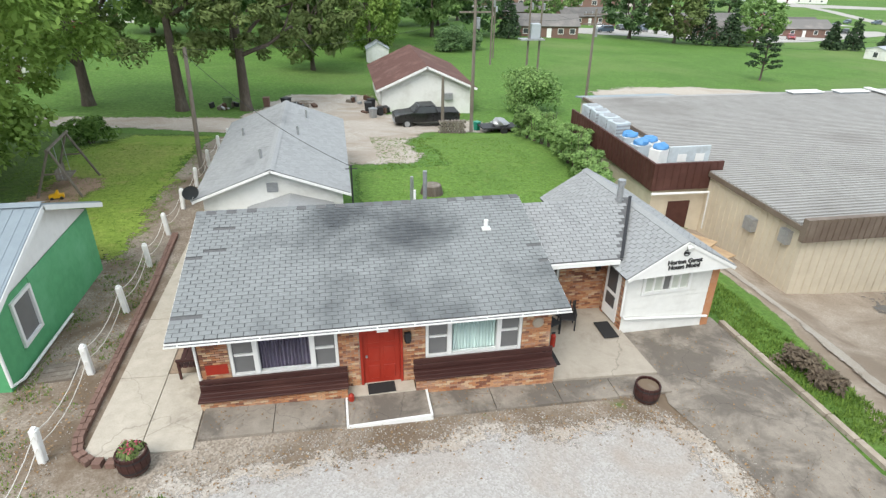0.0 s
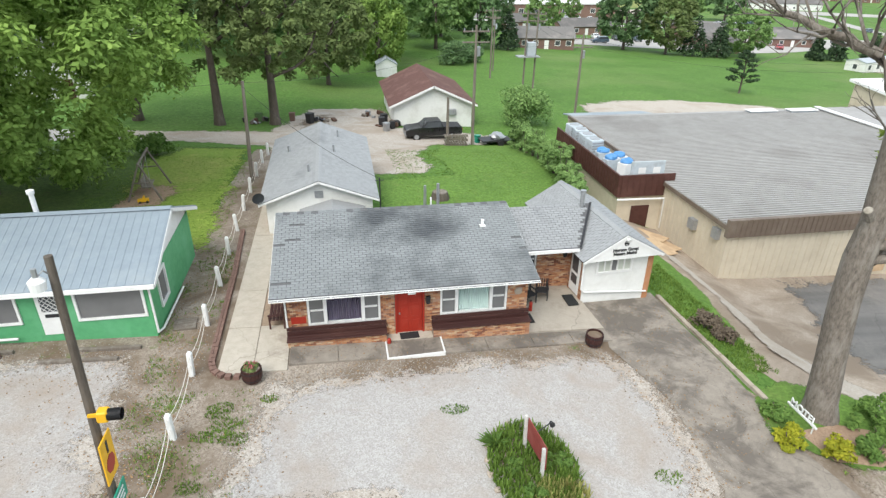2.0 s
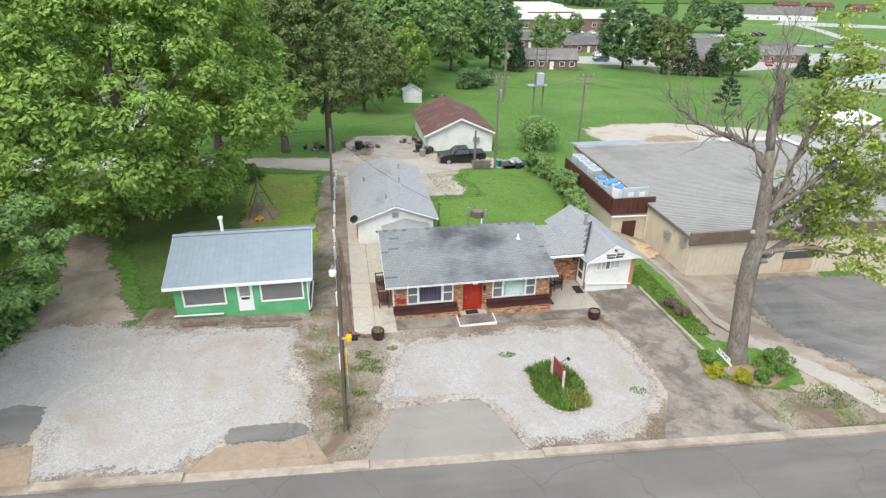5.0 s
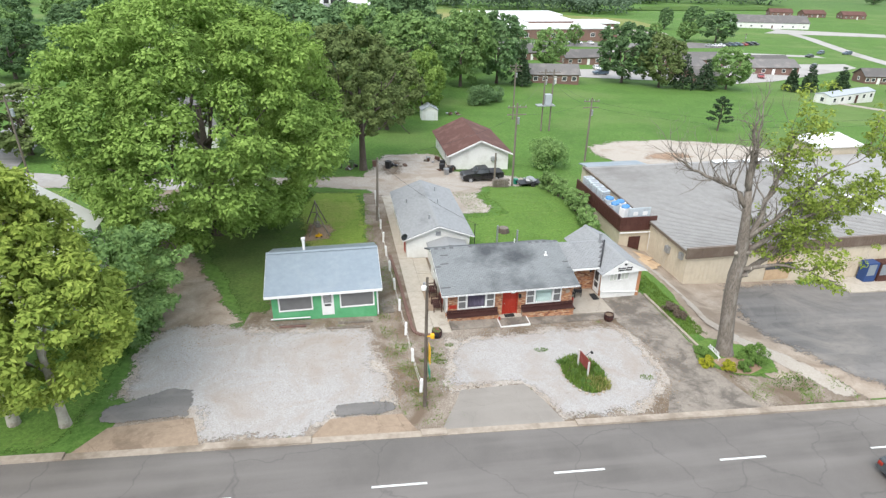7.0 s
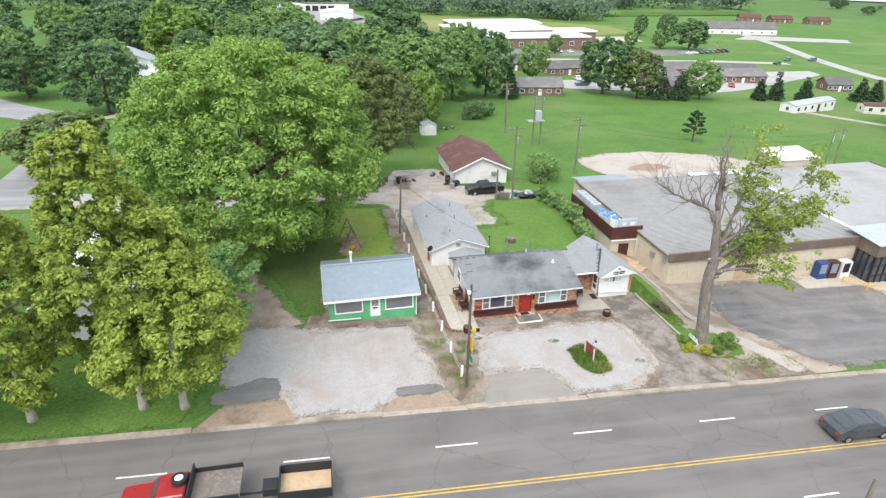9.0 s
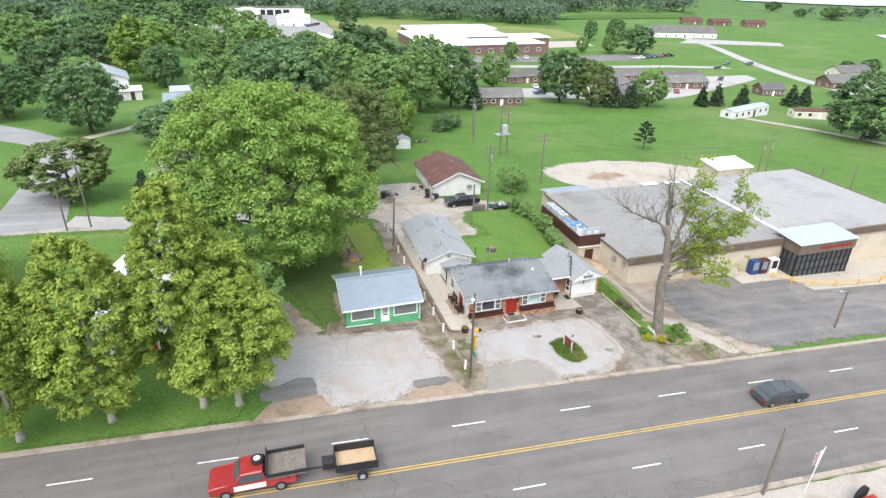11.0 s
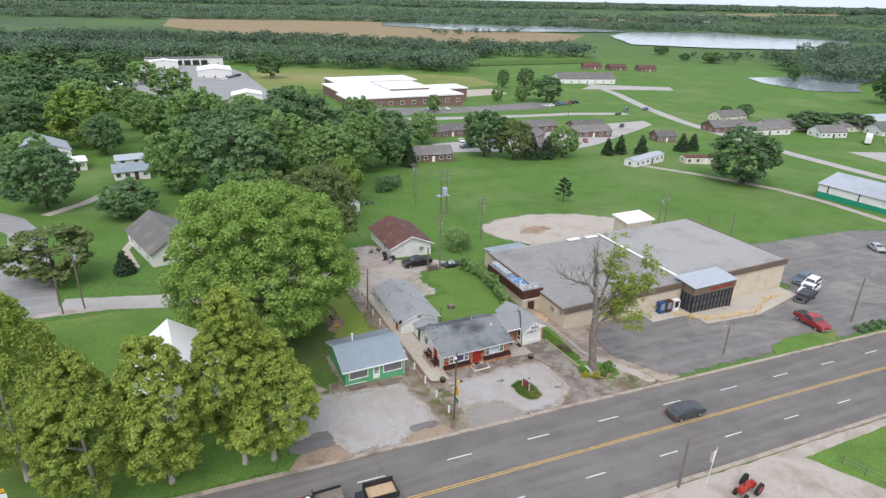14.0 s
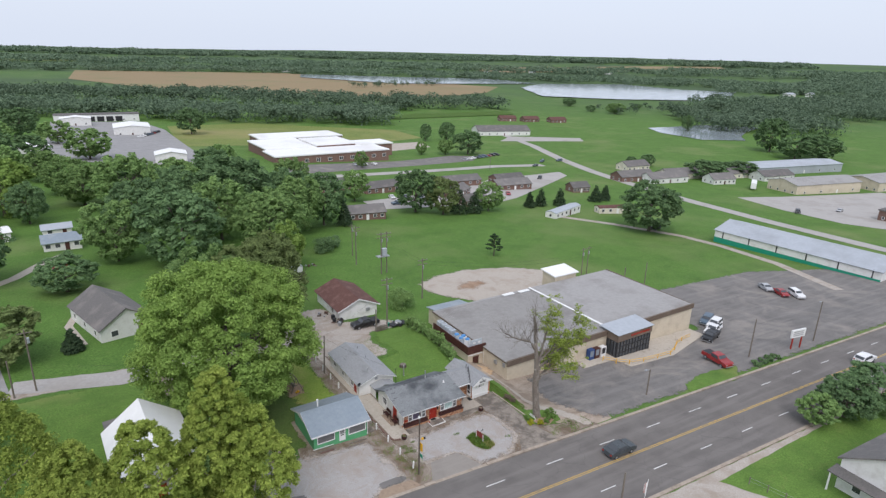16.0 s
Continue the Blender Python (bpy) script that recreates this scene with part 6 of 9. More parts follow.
tube(bm, [(0.15, 10.3, 0.2), (0.15, 10.3, 3.0)], 0.035, 6)
tube(bm, [(-0.1, 10.3, 2.85), (0.4, 10.3, 2.85)], 0.02, 5)
part("service_mast", bm, BLACK, an, "black electric service mast")
dish = thing("satellite_dish", pose(-6.15, 9.95, 1.95, 0, 0, 25), "dark round satellite dish on the annex eave", "satellite dish")
bm = BM()
rings = []
for k in range(5):
    r = 0.32 * k / 4
    rings.append([bm.verts.new((r * math.cos(a), -0.12 - 0.5 * r * r + 0.1, r * math.sin(a) * 0.9 + 0.35)) for a in np.linspace(0, 2 * math.pi, 20, endpoint=False)] if k else [bm.verts.new((0, -0.02, 0.35))])
for k in range(20):
    bm.faces.new((rings[0][0], rings[1][k], rings[1][(k + 1) % 20]))
for a, b in zip(rings[1:], rings[2:]):
    for k in range(20):
        bm.faces.new((a[k], b[k], b[(k + 1) % 20], a[(k + 1) % 20]))
bmesh.ops.solidify(bm, geom=bm.faces[:], thickness=0.015)
part("reflector", bm, GLASS, dish, "dark blue-grey reflector")
bm = BM()
tube(bm, [(0, 0, 0.35), (0, 0.12, 0.2), (0, 0.12, -0.1)], 0.025, 6)
tube(bm, [(0, -0.1, 0.05), (0, -0.45, 0.3)], 0.015, 5)
part("arm", bm, STEEL, dish)

# ---- store with its plant screen ----
store = thing("store", None, "long low tan metal store with brown fascia", "shop building")
SX0, SX1, SY0, SY1, SZ = 18.2, 66.0, 5.7, 29.0, 1.15
bm = BM()
box(bm, SX0, SY0, -5.6, SX1, SY0 + 0.25, 0.62)
part("wall", bm, TAN_METAL, store, "tan front wall")
bm = BM()
box(bm, SX0, SY0 + 0.25, -5.6, SX0 + 0.2, SY1, 0.95)
box(bm, SX0 + 0.2, SY1 - 0.2, -6.5, SX1, SY1, 0.95)
box(bm, SX1 - 0.2, SY0 + 0.25, -6.5, SX1, SY1 - 0.2, 0.95)
part("wall", bm, TAN_METAL, store)
bm = BM()
for k in range(60):
    x = SX0 + 0.3 + k * 0.4
    box(bm, x - 0.03, SY0 - 0.03, -4.0, x + 0.03, SY0, 0.62)
for k in range(57):
    yy = SY0 + 0.3 + k * 0.4
    box(bm, SX0 - 0.03, yy - 0.03, -4.5, SX0, yy + 0.03, 0.94)
o = part("siding_rib", bm, TAN_METAL, store)
o["kind"] = "stuff"
bm = BM()
slab(bm, (SX0 - 0.15, SY0, SZ), (SX1 + 0.1, SY0, SZ), (SX1 + 0.1, SY1 + 0.2, SZ - 0.15), (SX0 - 0.15, SY1 + 0.2, SZ - 0.15), 0.18)
sr = part("roof", bm, GREY_METAL, store, "grey ribbed metal roof")
for k in range(76):
    yy = SY0 + 0.3 + k * 0.3
    z = SZ - 0.15 * (yy - SY0) / (SY1 - SY0)
    bm = BM()
    box(bm, SX0 - 0.15, yy - 0.06, z, SX0 + 24.2, yy + 0.06, z + 0.055)
    part("roof_rib", bm, GREY_METAL, sr)
bm = BM()
box(bm, SX0 + 24, SY0 + 0.1, SZ + 0.02, SX0 + 24.5, SY1, SZ + 0.12)
part("roof_seam", bm, WHITE, store, "white roof seam flashing")
bm = BM()
slab(bm, (SX0 + 24.5, SY0 + 0.05, SZ + 0.07), (SX1 + 0.08, SY0 + 0.05, SZ + 0.07), (SX1 + 0.08, SY1 + 0.15, SZ - 0.08), (SX0 + 24.5, SY1 + 0.15, SZ - 0.08), 0.03)
part("roof_membrane", bm, MEMBRANE, store, "smooth grey roof membrane")
bm = BM()
box(bm, SX0 - 0.25, SY0 - 0.25, 0.5, SX1 + 0.15, SY0 + 0.02, 1.5)
box(bm, SX1 + 0.02, SY0 + 0.02, 0.7, SX1 + 0.15, SY1, 1.25)
box(bm, SX0 - 0.2, SY0 + 0.02, 0.86, SX0 - 0.03, SY1, 1.1)
f = part("fascia", bm, BROWN_METAL, store, "brown ribbed metal fascia")
bm = BM()
for k in range(160):
    x = SX0 - 0.1 + k * 0.3
    box(bm, x - 0.03, SY0 - 0.28, 0.52, x + 0.03, SY0 - 0.25, 1.48)
o = part("fascia_rib", bm, BROWN_METAL, f)
bm = BM()
box(bm, 26.3, SY0 - 0.06, -2.4, 28.8, SY0 - 0.01, 0.2)
part("boarded_window", bm, BOARD, store, "boarded window with raw plywood")
bm = BM()
box(bm, 26.2, SY0 - 0.1, -1.3, 28.9, SY0 - 0.06, -0.7)
part("window_band", bm, GLASS, store)
bm = BM()
box(bm, 17.9, 8.4, -0.4, 18.2, 9.0, 0.2)
part("meter_box", bm, STEEL, store, "grey wall meter box")
bm = BM()
box(bm, 17.95, 6.3, 0.0, 18.2, 6.8, 0.6)
part("meter_box", bm, STEEL, store, "grey wall meter box")
# entrance vestibule
bm = BM()
box(bm, 41.0, 2.9, 0.15, 50.2, SY0 - 0.26, 1.55)
cp = part("canopy", bm, BROWN_METAL, store, "brown entrance canopy")
bm = BM()
slab(bm, (40.8, 2.7, 1.6), (50.4, 2.7, 1.6), (50.4, SY0 + 1.6, 1.9), (40.8, SY0 + 1.6, 1.9), 0.08)
part("canopy_roof", bm, PALE_METAL, cp)
bm = BM()
for k in range(10):
    box(bm, 44.4 + k * 0.52, 2.84, 0.62, 44.76 + k * 0.52, 2.89, 1.02)
part("sign_bar", bm, RED_PAINT, cp, "red sign lettering shown as bars")
bm = BM()
box(bm, 41.2, 3.1, -4.2, 50.0, SY0, 0.14)
vb = part("vestibule", bm, GLASS, store, "dark glazed entrance")
bm = BM()
for k in range(12):
    x = 41.2 + k * 0.8
    box(bm, x - 0.05, 3.0, -4.2, x + 0.05, 3.09, 0.14)
for z in (-3.4, -2.2, -1.0):
    box(bm, 41.2, 3.02, z - 0.05, 50.0, 3.08, z + 0.05)
for k in range(4):
    box(bm, 41.1, 3.2 + k * 0.7, -4.2, 41.19, 3.3 + k * 0.7, 0.14)
part("glazing_bar", bm, BLACK, vb)
for k, (x, mt) in enumerate(((36.6, surf("dark_blue_enamel", (0.03, 0.07, 0.2), (0.024, 0.055, 0.16), None, 4.0, 1.0, 0.4, 0.03, 0.002)), (38.0, MAROON), (39.6, WHITE))):
    v = thing("vending_machine", pose(x, 5.0, ground_z(x, 5.0) + 0.12), ("dark blue", "dark red", "white")[k] + " vending machine against the store wall", "vending machine", "vending machines")
    bm = BM()
    box(bm, -0.6, -0.45, 0, 0.6, 0.45, 1.95, bevel=0.03)
    part("cabinet", bm, mt, v)
    bm = BM()
    box(bm, -0.5, -0.48, 0.7, 0.3, -0.45, 1.8)
    part("display", bm, BLACK if mt is WHITE else BLUE_METAL, v)
pad("store_walk", [(33, 2.8), (40.5, 2.8), (41, -0.6), (52, -1.2), (66, 2.2), (66, 5.6), (33, 5.6)], 0.14, CONCRETE, "raised concrete walk before the store")
bol = thing("guard_rail", None, "yellow painted steel guard rail before the store", "rail")
pts = [(38.2, 3.4), (39.6, 1.6), (41.4, 0.2), (44.5, -0.4), (48, -0.7), (51.5, -0.8), (54, 0.2), (56.5, 1.6), (59, 2.3), (62, 2.6)]
for a, b in zip(pts, pts[1:]):
    z0, z1 = ground_z(*a), ground_z(*b)
    bm = BM()
    tube(bm, [(a[0], a[1], z0), (a[0], a[1], z0 + 1.0)], 0.07, 7)
    part("post", bm, YELLOW, bol)
    for h in (0.55, 0.95):
        bm = BM()
        tube(bm, [(a[0], a[1], z0 + h), (b[0], b[1], z1 + h)], 0.04, 6)
        part("rail", bm, YELLOW, bol)
# plant screen on the lower west part
bm = BM()
box(bm, 15.2, 12.6, -3.4, 18.2, 23.4, 0.15)
part("west_wing", bm, TAN_METAL, store, "low tan west wing")
bm = BM()
box(bm, 15.0, 12.4, 0.2, 15.12, 23.6, 1.62)
box(bm, 15.12, 12.4, 0.2, 18.75, 12.52, 1.62)
part("screen", bm, MAROON, store, "dark maroon metal plant screen")
bm = BM()
for k in range(28):
    box(bm, 14.97, 12.5 + k * 0.4, 0.22, 15.0, 12.56 + k * 0.4, 1.6)
for k in range(9):
    box(bm, 15.2 + k * 0.4, 12.37, 0.22, 15.26 + k * 0.4, 12.4, 1.6)
part("screen_rib", bm, MAROON, store)
bm = BM()
tube(bm, [(15.0, 12.3, 0.08), (18.2, 12.3, 0.02), (18.25, 12.25, -2.0)], 0.07, 8)
part("pipe", bm, WHITE, store, "white pipe under the screen")
bm = BM()
box(bm, 16.2, 12.55, -2.4, 17.4, 12.6, -0.5)
part("service_door", bm, MAROON, store, "dark brown service door")
bm = BM()
box(bm, 15.12, 12.52, 0.15, 18.2, 23.6, 0.25)
part("deck", bm, PALE_METAL, store)
AC_PAINT = surf("pale_blue_grey_enamel", (0.5, 0.55, 0.58), (0.42, 0.47, 0.5), (0.34, 0.36, 0.37), 5.0, 1.5, 0.5, 0.05, 0.002)
for k, yy in enumerate((22.9, 21.6, 20.3, 19.0)):
    u = thing("condenser_unit", pose(16.1, yy, 0.25, 0, 0, (4, -6, 3, 8)[k]), "pale blue-grey air-conditioning condenser on the roof deck", "condenser", "roof condensers")
    bm = BM()
    for sx in (-0.4, 0.4):
        for sy in (-0.4, 0.4):
            box(bm, sx - 0.04, sy - 0.04, 0, sx + 0.04, sy + 0.04, 0.7)
    part("stand", bm, STEEL, u)
    bm = BM()
    box(bm, -0.5, -0.5, 0.7, 0.5, 0.5, 1.75, bevel=0.04)
    casing = part("casing", bm, AC_PAINT, u)
    for z in (0.95, 1.15, 1.35, 1.55):
        bm = BM()
        box(bm, -0.46, -0.512, z - 0.05, 0.46, -0.498, z + 0.05)
        part("louvre", bm, STEEL, casing)
    bm = BM()
    tube(bm, [(0, 0, 1.75), (0, 0, 1.79)], 0.38, 16)
    part("fan_grille", bm, STEEL, u)
pn = thing("roof_panel", pose(17.4, 13.4, 0.25), "pale flat panel standing behind the plant screen", "panel")
bm = BM()
box(bm, -1.2, -0.05, 0.5, 1.1, 0.05, 1.9, bevel=0.02)
part("sheet", bm, AC_PAINT, pn)
bm = BM()
box(bm, -0.7, -0.062, 1.1, -0.2, -0.05, 1.5)
box(bm, 0.3, -0.062, 1.1, 0.8, -0.05, 1.5)
part("plate", bm, WHITE, pn)
bm = BM()
box(bm, -1.1, -0.03, 0.0, -1.0, 0.03, 0.5)
box(bm, 0.9, -0.03, 0.0, 1.0, 0.03, 0.5)
part("foot", bm, STEEL, pn)
TARP = surf("blue_tarp", (0.1, 0.28, 0.55), (0.07, 0.22, 0.45), None, 4.0, 1.0, 0.5, 0.3, 0.02)
for k, (x, yy) in enumerate(((16.2, 17.6), (16.9, 16.6), (16.1, 16.1), (16.8, 15.2))):
    u = thing("cooling_unit", pose(x, yy, 0.25, 0, 0, 8 * k), "white cooling unit with blue tarp on the roof deck", "cooling unit", "roof coolers")
    bm = BM()
    box(bm, -0.5, -0.35, 0, 0.5, 0.35, 1.25, bevel=0.03)
    part("casing", bm, WHITE if k % 2 else AC_PAINT, u)
    bm = BM()
    bmesh.ops.create_icosphere(bm, subdivisions=2, radius=0.45)
    for v_ in bm.verts:
        v_.co = Vector((v_.co.x * random.uniform(0.9, 1.2), v_.co.y * random.uniform(0.8, 1.0), max(1.22, 1.3 + v_.co.z * random.uniform(0.4, 0.8))))
    part("tarp", bm, TARP, u, "crumpled blue tarp")
for x0, y0, x1, y1 in ((35.0, 28.0, 37.6, 28.8), (39.0, 27.8, 41.6, 28.6)):
    rh = thing("roof_hatch", None, "low white hatch cover lying on the store roof", "roof hatch", "roof hatches")
    bm = BM()
    box(bm, x0, y0, SZ - 0.2, x1, y1, SZ + 0.02, bevel=0.02)
    part("curb", bm, PALE_METAL, rh)
    bm = BM()
    box(bm, x0 - 0.1, y0 - 0.1, SZ + 0.02, x1 + 0.1, y1 + 0.1, SZ + 0.08, bevel=0.015)
    part("lid", bm, WHITE, rh)
lt = thing("lean_to", None, "lean-to with pale blue metal roof behind the store", "shed")
bm = BM()
box(bm, 19.4, 29.05, -6.5, 26.5, 32.4, 0.2)
part("wall", bm, TAN_METAL, lt)
bm = BM()
slab(bm, (19.0, 29.25, 0.85), (26.9, 29.25, 0.85), (26.9, 32.8, 0.3), (19.0, 32.8, 0.3), 0.1)
part("roof", bm, BLUE_METAL, lt)
hut = thing("roof_hut", pose(53.5, 31.5, 0.0), "small tan hut with white roof behind the store", "hut")
bm = BM()
box(bm, -3.2, -2, -6.5, 3.2, 2, 2.2)
part("wall", bm, TAN_METAL, hut)
bm = BM()
slab(bm, (-3.6, -2.4, 2.25), (3.6, -2.4, 2.25), (3.6, 2.4, 2.7), (-3.6, 2.4, 2.7), 0.25)
part("roof", bm, WHITE_ROOF, hut)
for x, yy, a in ((17.0, 9.6, 20), (16.6, 10.6, 35), (16.2, 8.6, 10)):
    b = thing("loose_board", pose(x, yy, ground_z(x, yy) + 0.06, 0, 0, a), "raw plywood board lying on the path", "board", "loose boards")
    bm = BM()
    box(bm, -0.4, -1.1, 0, 0.4, 1.1, 0.05)
    part("panel", bm, BOARD, b)

# ---- white garage ----
ga = thing("garage", None, "white garage with red-brown shingle roof", "garage")
bm = BM()
box(bm, 3.9, 41.0, -4.2, 12.1, 41.2, -0.35)
box(bm, 3.9, 52.8, -4.2, 12.1, 53.0, -0.35)
box(bm, 3.9, 41.2, -4.2, 4.1, 52.8, -0.35)
box(bm, 11.9, 41.2, -4.2, 12.1, 52.8, -0.35)
part("wall", bm, WHITE_SIDING, ga)
gable_ends(ga, 3.9, 12.1, 41.0, 53.0, -0.35, 1.45, WHITE_SIDING, "y")
ridge_roof(ga, 3.9, 12.1, 41.0, 53.0, -0.3, 1.5, BROWN_SHINGLE, 0.55, 0.15, "y")
for s, xe in ((-1, 3.35), (1, 12.65)):
    bm = BM()
    slab(bm, (xe, 40.4, -0.55), (8.0, 40.4, 1.49), (8.0, 40.46, 1.49), (xe, 40.46, -0.55), 0.2)
    part("rake_board", bm, WHITE, ga)
window(ga, pose(3.88, 44.5, -3, 0, 0, -90), -0.5, 0.5, 0.9, 1.9)
bm = BM()
box(bm, 9.6, 40.7, -1.6, 10.4, 41.0, -1.0, bevel=0.02)
part("window_unit", bm, STEEL, ga, "window air conditioner")
bm = BM()
box(bm, 3.86, 47.0, -3.3, 3.9, 49.4, -1.0)
part("door", bm, WHITE, ga)
sh = thing("garden_shed", pose(6.0, 73.5, ground_z(6, 73.5)), "small white garden shed", "shed")
bm = BM()
box(bm, -1.5, -1.3, -0.5, 1.5, 1.3, 2.0)
part("wall", bm, WHITE_SIDING, sh)
gable_ends(sh, -1.5, 1.5, -1.3, 1.3, 2.0, 2.9, WHITE_SIDING, "y")
ridge_roof(sh, -1.5, 1.5, -1.3, 1.3, 2.0, 2.85, PALE_METAL, 0.15, 0.08, "y")
bm = BM()
box(bm, -0.8, -1.36, 0, 0.8, -1.31, 1.8)
part("door", bm, WHITE, sh)


# ---- vehicles ----
def paint_mat(name, c, rough=0.3):
    return bpy.data.materials.get(name) or surf(name, c, [v * 0.85 for v in c], [min(1, v * 1.2 + 0.02) for v in c], 3.0, 0.6, rough, 0.02, 0.002, spec=0.6)


def profile_body(bm, pts, w, taper=0.0, z_taper=1.0):
    """A body: a side outline (x, z) with a width; taper narrows what lies above z_taper."""
    L, R = [], []
    for x, z in pts:
        k = w / 2 - (taper if z > z_taper else 0.0)
        L.append(bm.verts.new((x, k, z)))
        R.append(bm.verts.new((x, -k, z)))
    n = len(pts)
    bm.faces.new(L)
    bm.faces.new(R[::-1])
    for i in range(n):
        j = (i + 1) % n
        bm.faces.new((L[i], R[i], R[j], L[j]))


SHAPES = {
    "car": ([(-2.25, 0.35), (-2.28, 0.8), (-1.9, 0.95), (-1.1, 1.0), (-0.35, 1.42), (0.9, 1.45), (1.7, 1.02), (2.2, 0.95), (2.28, 0.4), (2.1, 0.28), (-2.1, 0.28)], 1.8, (-1.3, 1.4)),
    "suv": ([(-2.35, 0.45), (-2.38, 0.95), (-2.0, 1.1), (-1.0, 1.15), (-0.4, 1.7), (1.9, 1.75), (2.3, 1.15), (2.36, 0.5), (2.2, 0.35), (-2.2, 0.35)], 1.9, (-1.45, 1.45)),
    "pickup": ([(-2.75, 0.55), (-2.78, 1.02), (-2.4, 1.15), (-1.25, 1.2), (-0.7, 1.78), (0.65, 1.8), (0.85, 1.2), (2.7, 1.2), (2.75, 0.6), (2.6, 0.45), (-2.6, 0.45)], 1.95, (-1.75, 1.7)),
}


def vehicle(kind, x, y, rot, colour_name, colour, label, group="", tilt=0.0):
    pts, w, axles = SHAPES[kind]
    v = thing({"car": "parked_car", "suv": "parked_suv", "pickup": "pickup_truck"}[kind], pose(x, y, ground_z(x, y) + 0.04, 0, tilt, rot), label, "pickup" if kind == "pickup" else "car", group)
    bm = BM()
    profile_body(bm, pts, w, 0.16, 1.25)
    bmesh.ops.bevel(bm, geom=bm.edges[:], offset=0.05, segments=1, affect="EDGES")
    part("body", bm, paint_mat(colour_name + "_car_paint", colour), v)
    top = max(z for _, z in pts)
    roof = [p for p in pts if p[1] > top - 0.1]
    a, b = min(p[0] for p in roof), max(p[0] for p in roof)
    belt = 1.02 if kind == "car" else (1.17 if kind == "suv" else 1.22)
    for s in (-1, 1):
        bm = BM()
        yy = s * (w / 2 - 0.12)
        q = [(a - 0.3, belt), (b + (0.3 if kind != "pickup" else 0.0), belt), (b - 0.03, top - 0.1), (a + 0.08, top - 0.1)]
        f0 = [bm.verts.new((px, yy + s * (0.02 if pz > belt else 0.135), pz)) for px, pz in q]
        f1 = [bm.verts.new((px, yy - s * 0.05, pz)) for px, pz in q]
        bm.faces.new(f0)
        bm.faces.new(f1[::-1])
        for i in range(4):
            bm.faces.new((f0[i], f0[(i + 1) % 4], f1[(i + 1) % 4], f1[i]))
        part("side_window", bm, GLASS, v)
    i = pts.index(min(roof))
    for (p, q), nm in (((pts[i - 1], pts[i]), "windscreen"), ((pts[i + 1], pts[i + 2]), "rear_window")):
        bm = BM()
        d = Vector((q[0] - p[0], q[1] - p[1]))
        n = Vector((-d.y, d.x)).normalized() * 0.03
        lo, hi = Vector(p) + d * 0.14 + n, Vector(p) + d * 0.9 + n
        k0, k1 = w / 2 - 0.18, w / 2 - 0.25
        slab(bm, (lo.x, -k0, lo.y), (lo.x, k0, lo.y), (hi.x, k1, hi.y), (hi.x, -k1, hi.y), 0.02)
        part(nm, bm, GLASS, v)
    if kind == "pickup":
        bm = BM()
        box(bm, 0.95, -w / 2 + 0.12, 1.15, 2.62, w / 2 - 0.12, 1.215)
        part("bed_liner", bm, BLACK, v)
    r = 0.31 if kind == "car" else 0.38
    for ax in axles:
        for s in (-1, 1):
            bm = BM()
            tube(bm, [(ax, s * (w / 2 - 0.22), r - 0.02), (ax, s * (w / 2 + 0.015), r - 0.02)], r, 16)
            wheel = part("wheel", bm, RUBBER, v)
            bm = BM()
            tube(bm, [(ax, s * (w / 2 + 0.0), r - 0.02), (ax, s * (w / 2 + 0.025), r - 0.02)], r * 0.6, 12)
            part("rim", bm, STEEL, wheel)
    fx, bx = pts[0][0], max(p[0] for p in pts)
    hz = 0.72 if kind == "car" else 0.9
    for s in (-1, 1):
        bm = BM()
        box(bm, fx - 0.03, s * w * 0.36 - 0.16, hz - 0.08, fx + 0.06, s * w * 0.36 + 0.16, hz + 0.06)
        part("headlight", bm, PALE_METAL, v)
        bm = BM()
        box(bm, bx - 0.06, s * w * 0.38 - 0.12, hz - 0.05, bx + 0.025, s * w * 0.38 + 0.12, hz + 0.12)
        part("tail_light", bm, RED_PAINT, v)
    bm = BM()
    box(bm, fx - 0.06, -w * 0.44, 0.42, fx + 0.04, w * 0.44, 0.6, bevel=0.02)
    part("bumper", bm, BLACK if kind == "car" else STEEL, v)
    return v


BLK, WHT, RDC, SLV, BLU, GRN = (0.008, 0.008, 0.009), (0.75, 0.75, 0.74), (0.3, 0.02, 0.02), (0.4, 0.41, 0.42), (0.05, 0.08, 0.15), (0.05, 0.09, 0.1)
vehicle("pickup", 7.2, 36.2, 2, "black", BLK, "black pickup truck parked by the garage")
vehicle("car", 17.7, -18.2, 178, "dark_grey", (0.05, 0.06, 0.065), "dark grey saloon car on the road")
vehicle("suv", 79.7, -20.9, 178, "white", WHT, "white car on the road")
for kind, x, y, rot, cn, cc, lab in (("suv", 72.5, 6.0, 20, "slate_blue", (0.08, 0.12, 0.16), "slate blue estate car parked by the store"), ("pickup", 65.5, 0.4, 15, "black", BLK, "black pickup parked by the store"),
                                     ("pickup", 69.0, 2.2, 15, "white", WHT, "white pickup parked by the store"), ("suv", 72.0, 3.9, 15, "white", WHT, "white van-like car parked by the store"),
                                     ("pickup", 54.5, -8.0, 80, "red", RDC, "red pickup parked near the road"), ("car", 107.5, 13.0, 60, "silver", SLV, "silver car parked in the far lot"),
                                     ("car", 107.0, 8.8, 60, "red", RDC, "red car parked in the far lot"), ("suv", 109.5, 6.4, 60, "white", WHT, "white car parked in the far lot")):
    vehicle(kind, x, y, rot, cn, cc, lab, "parked cars")

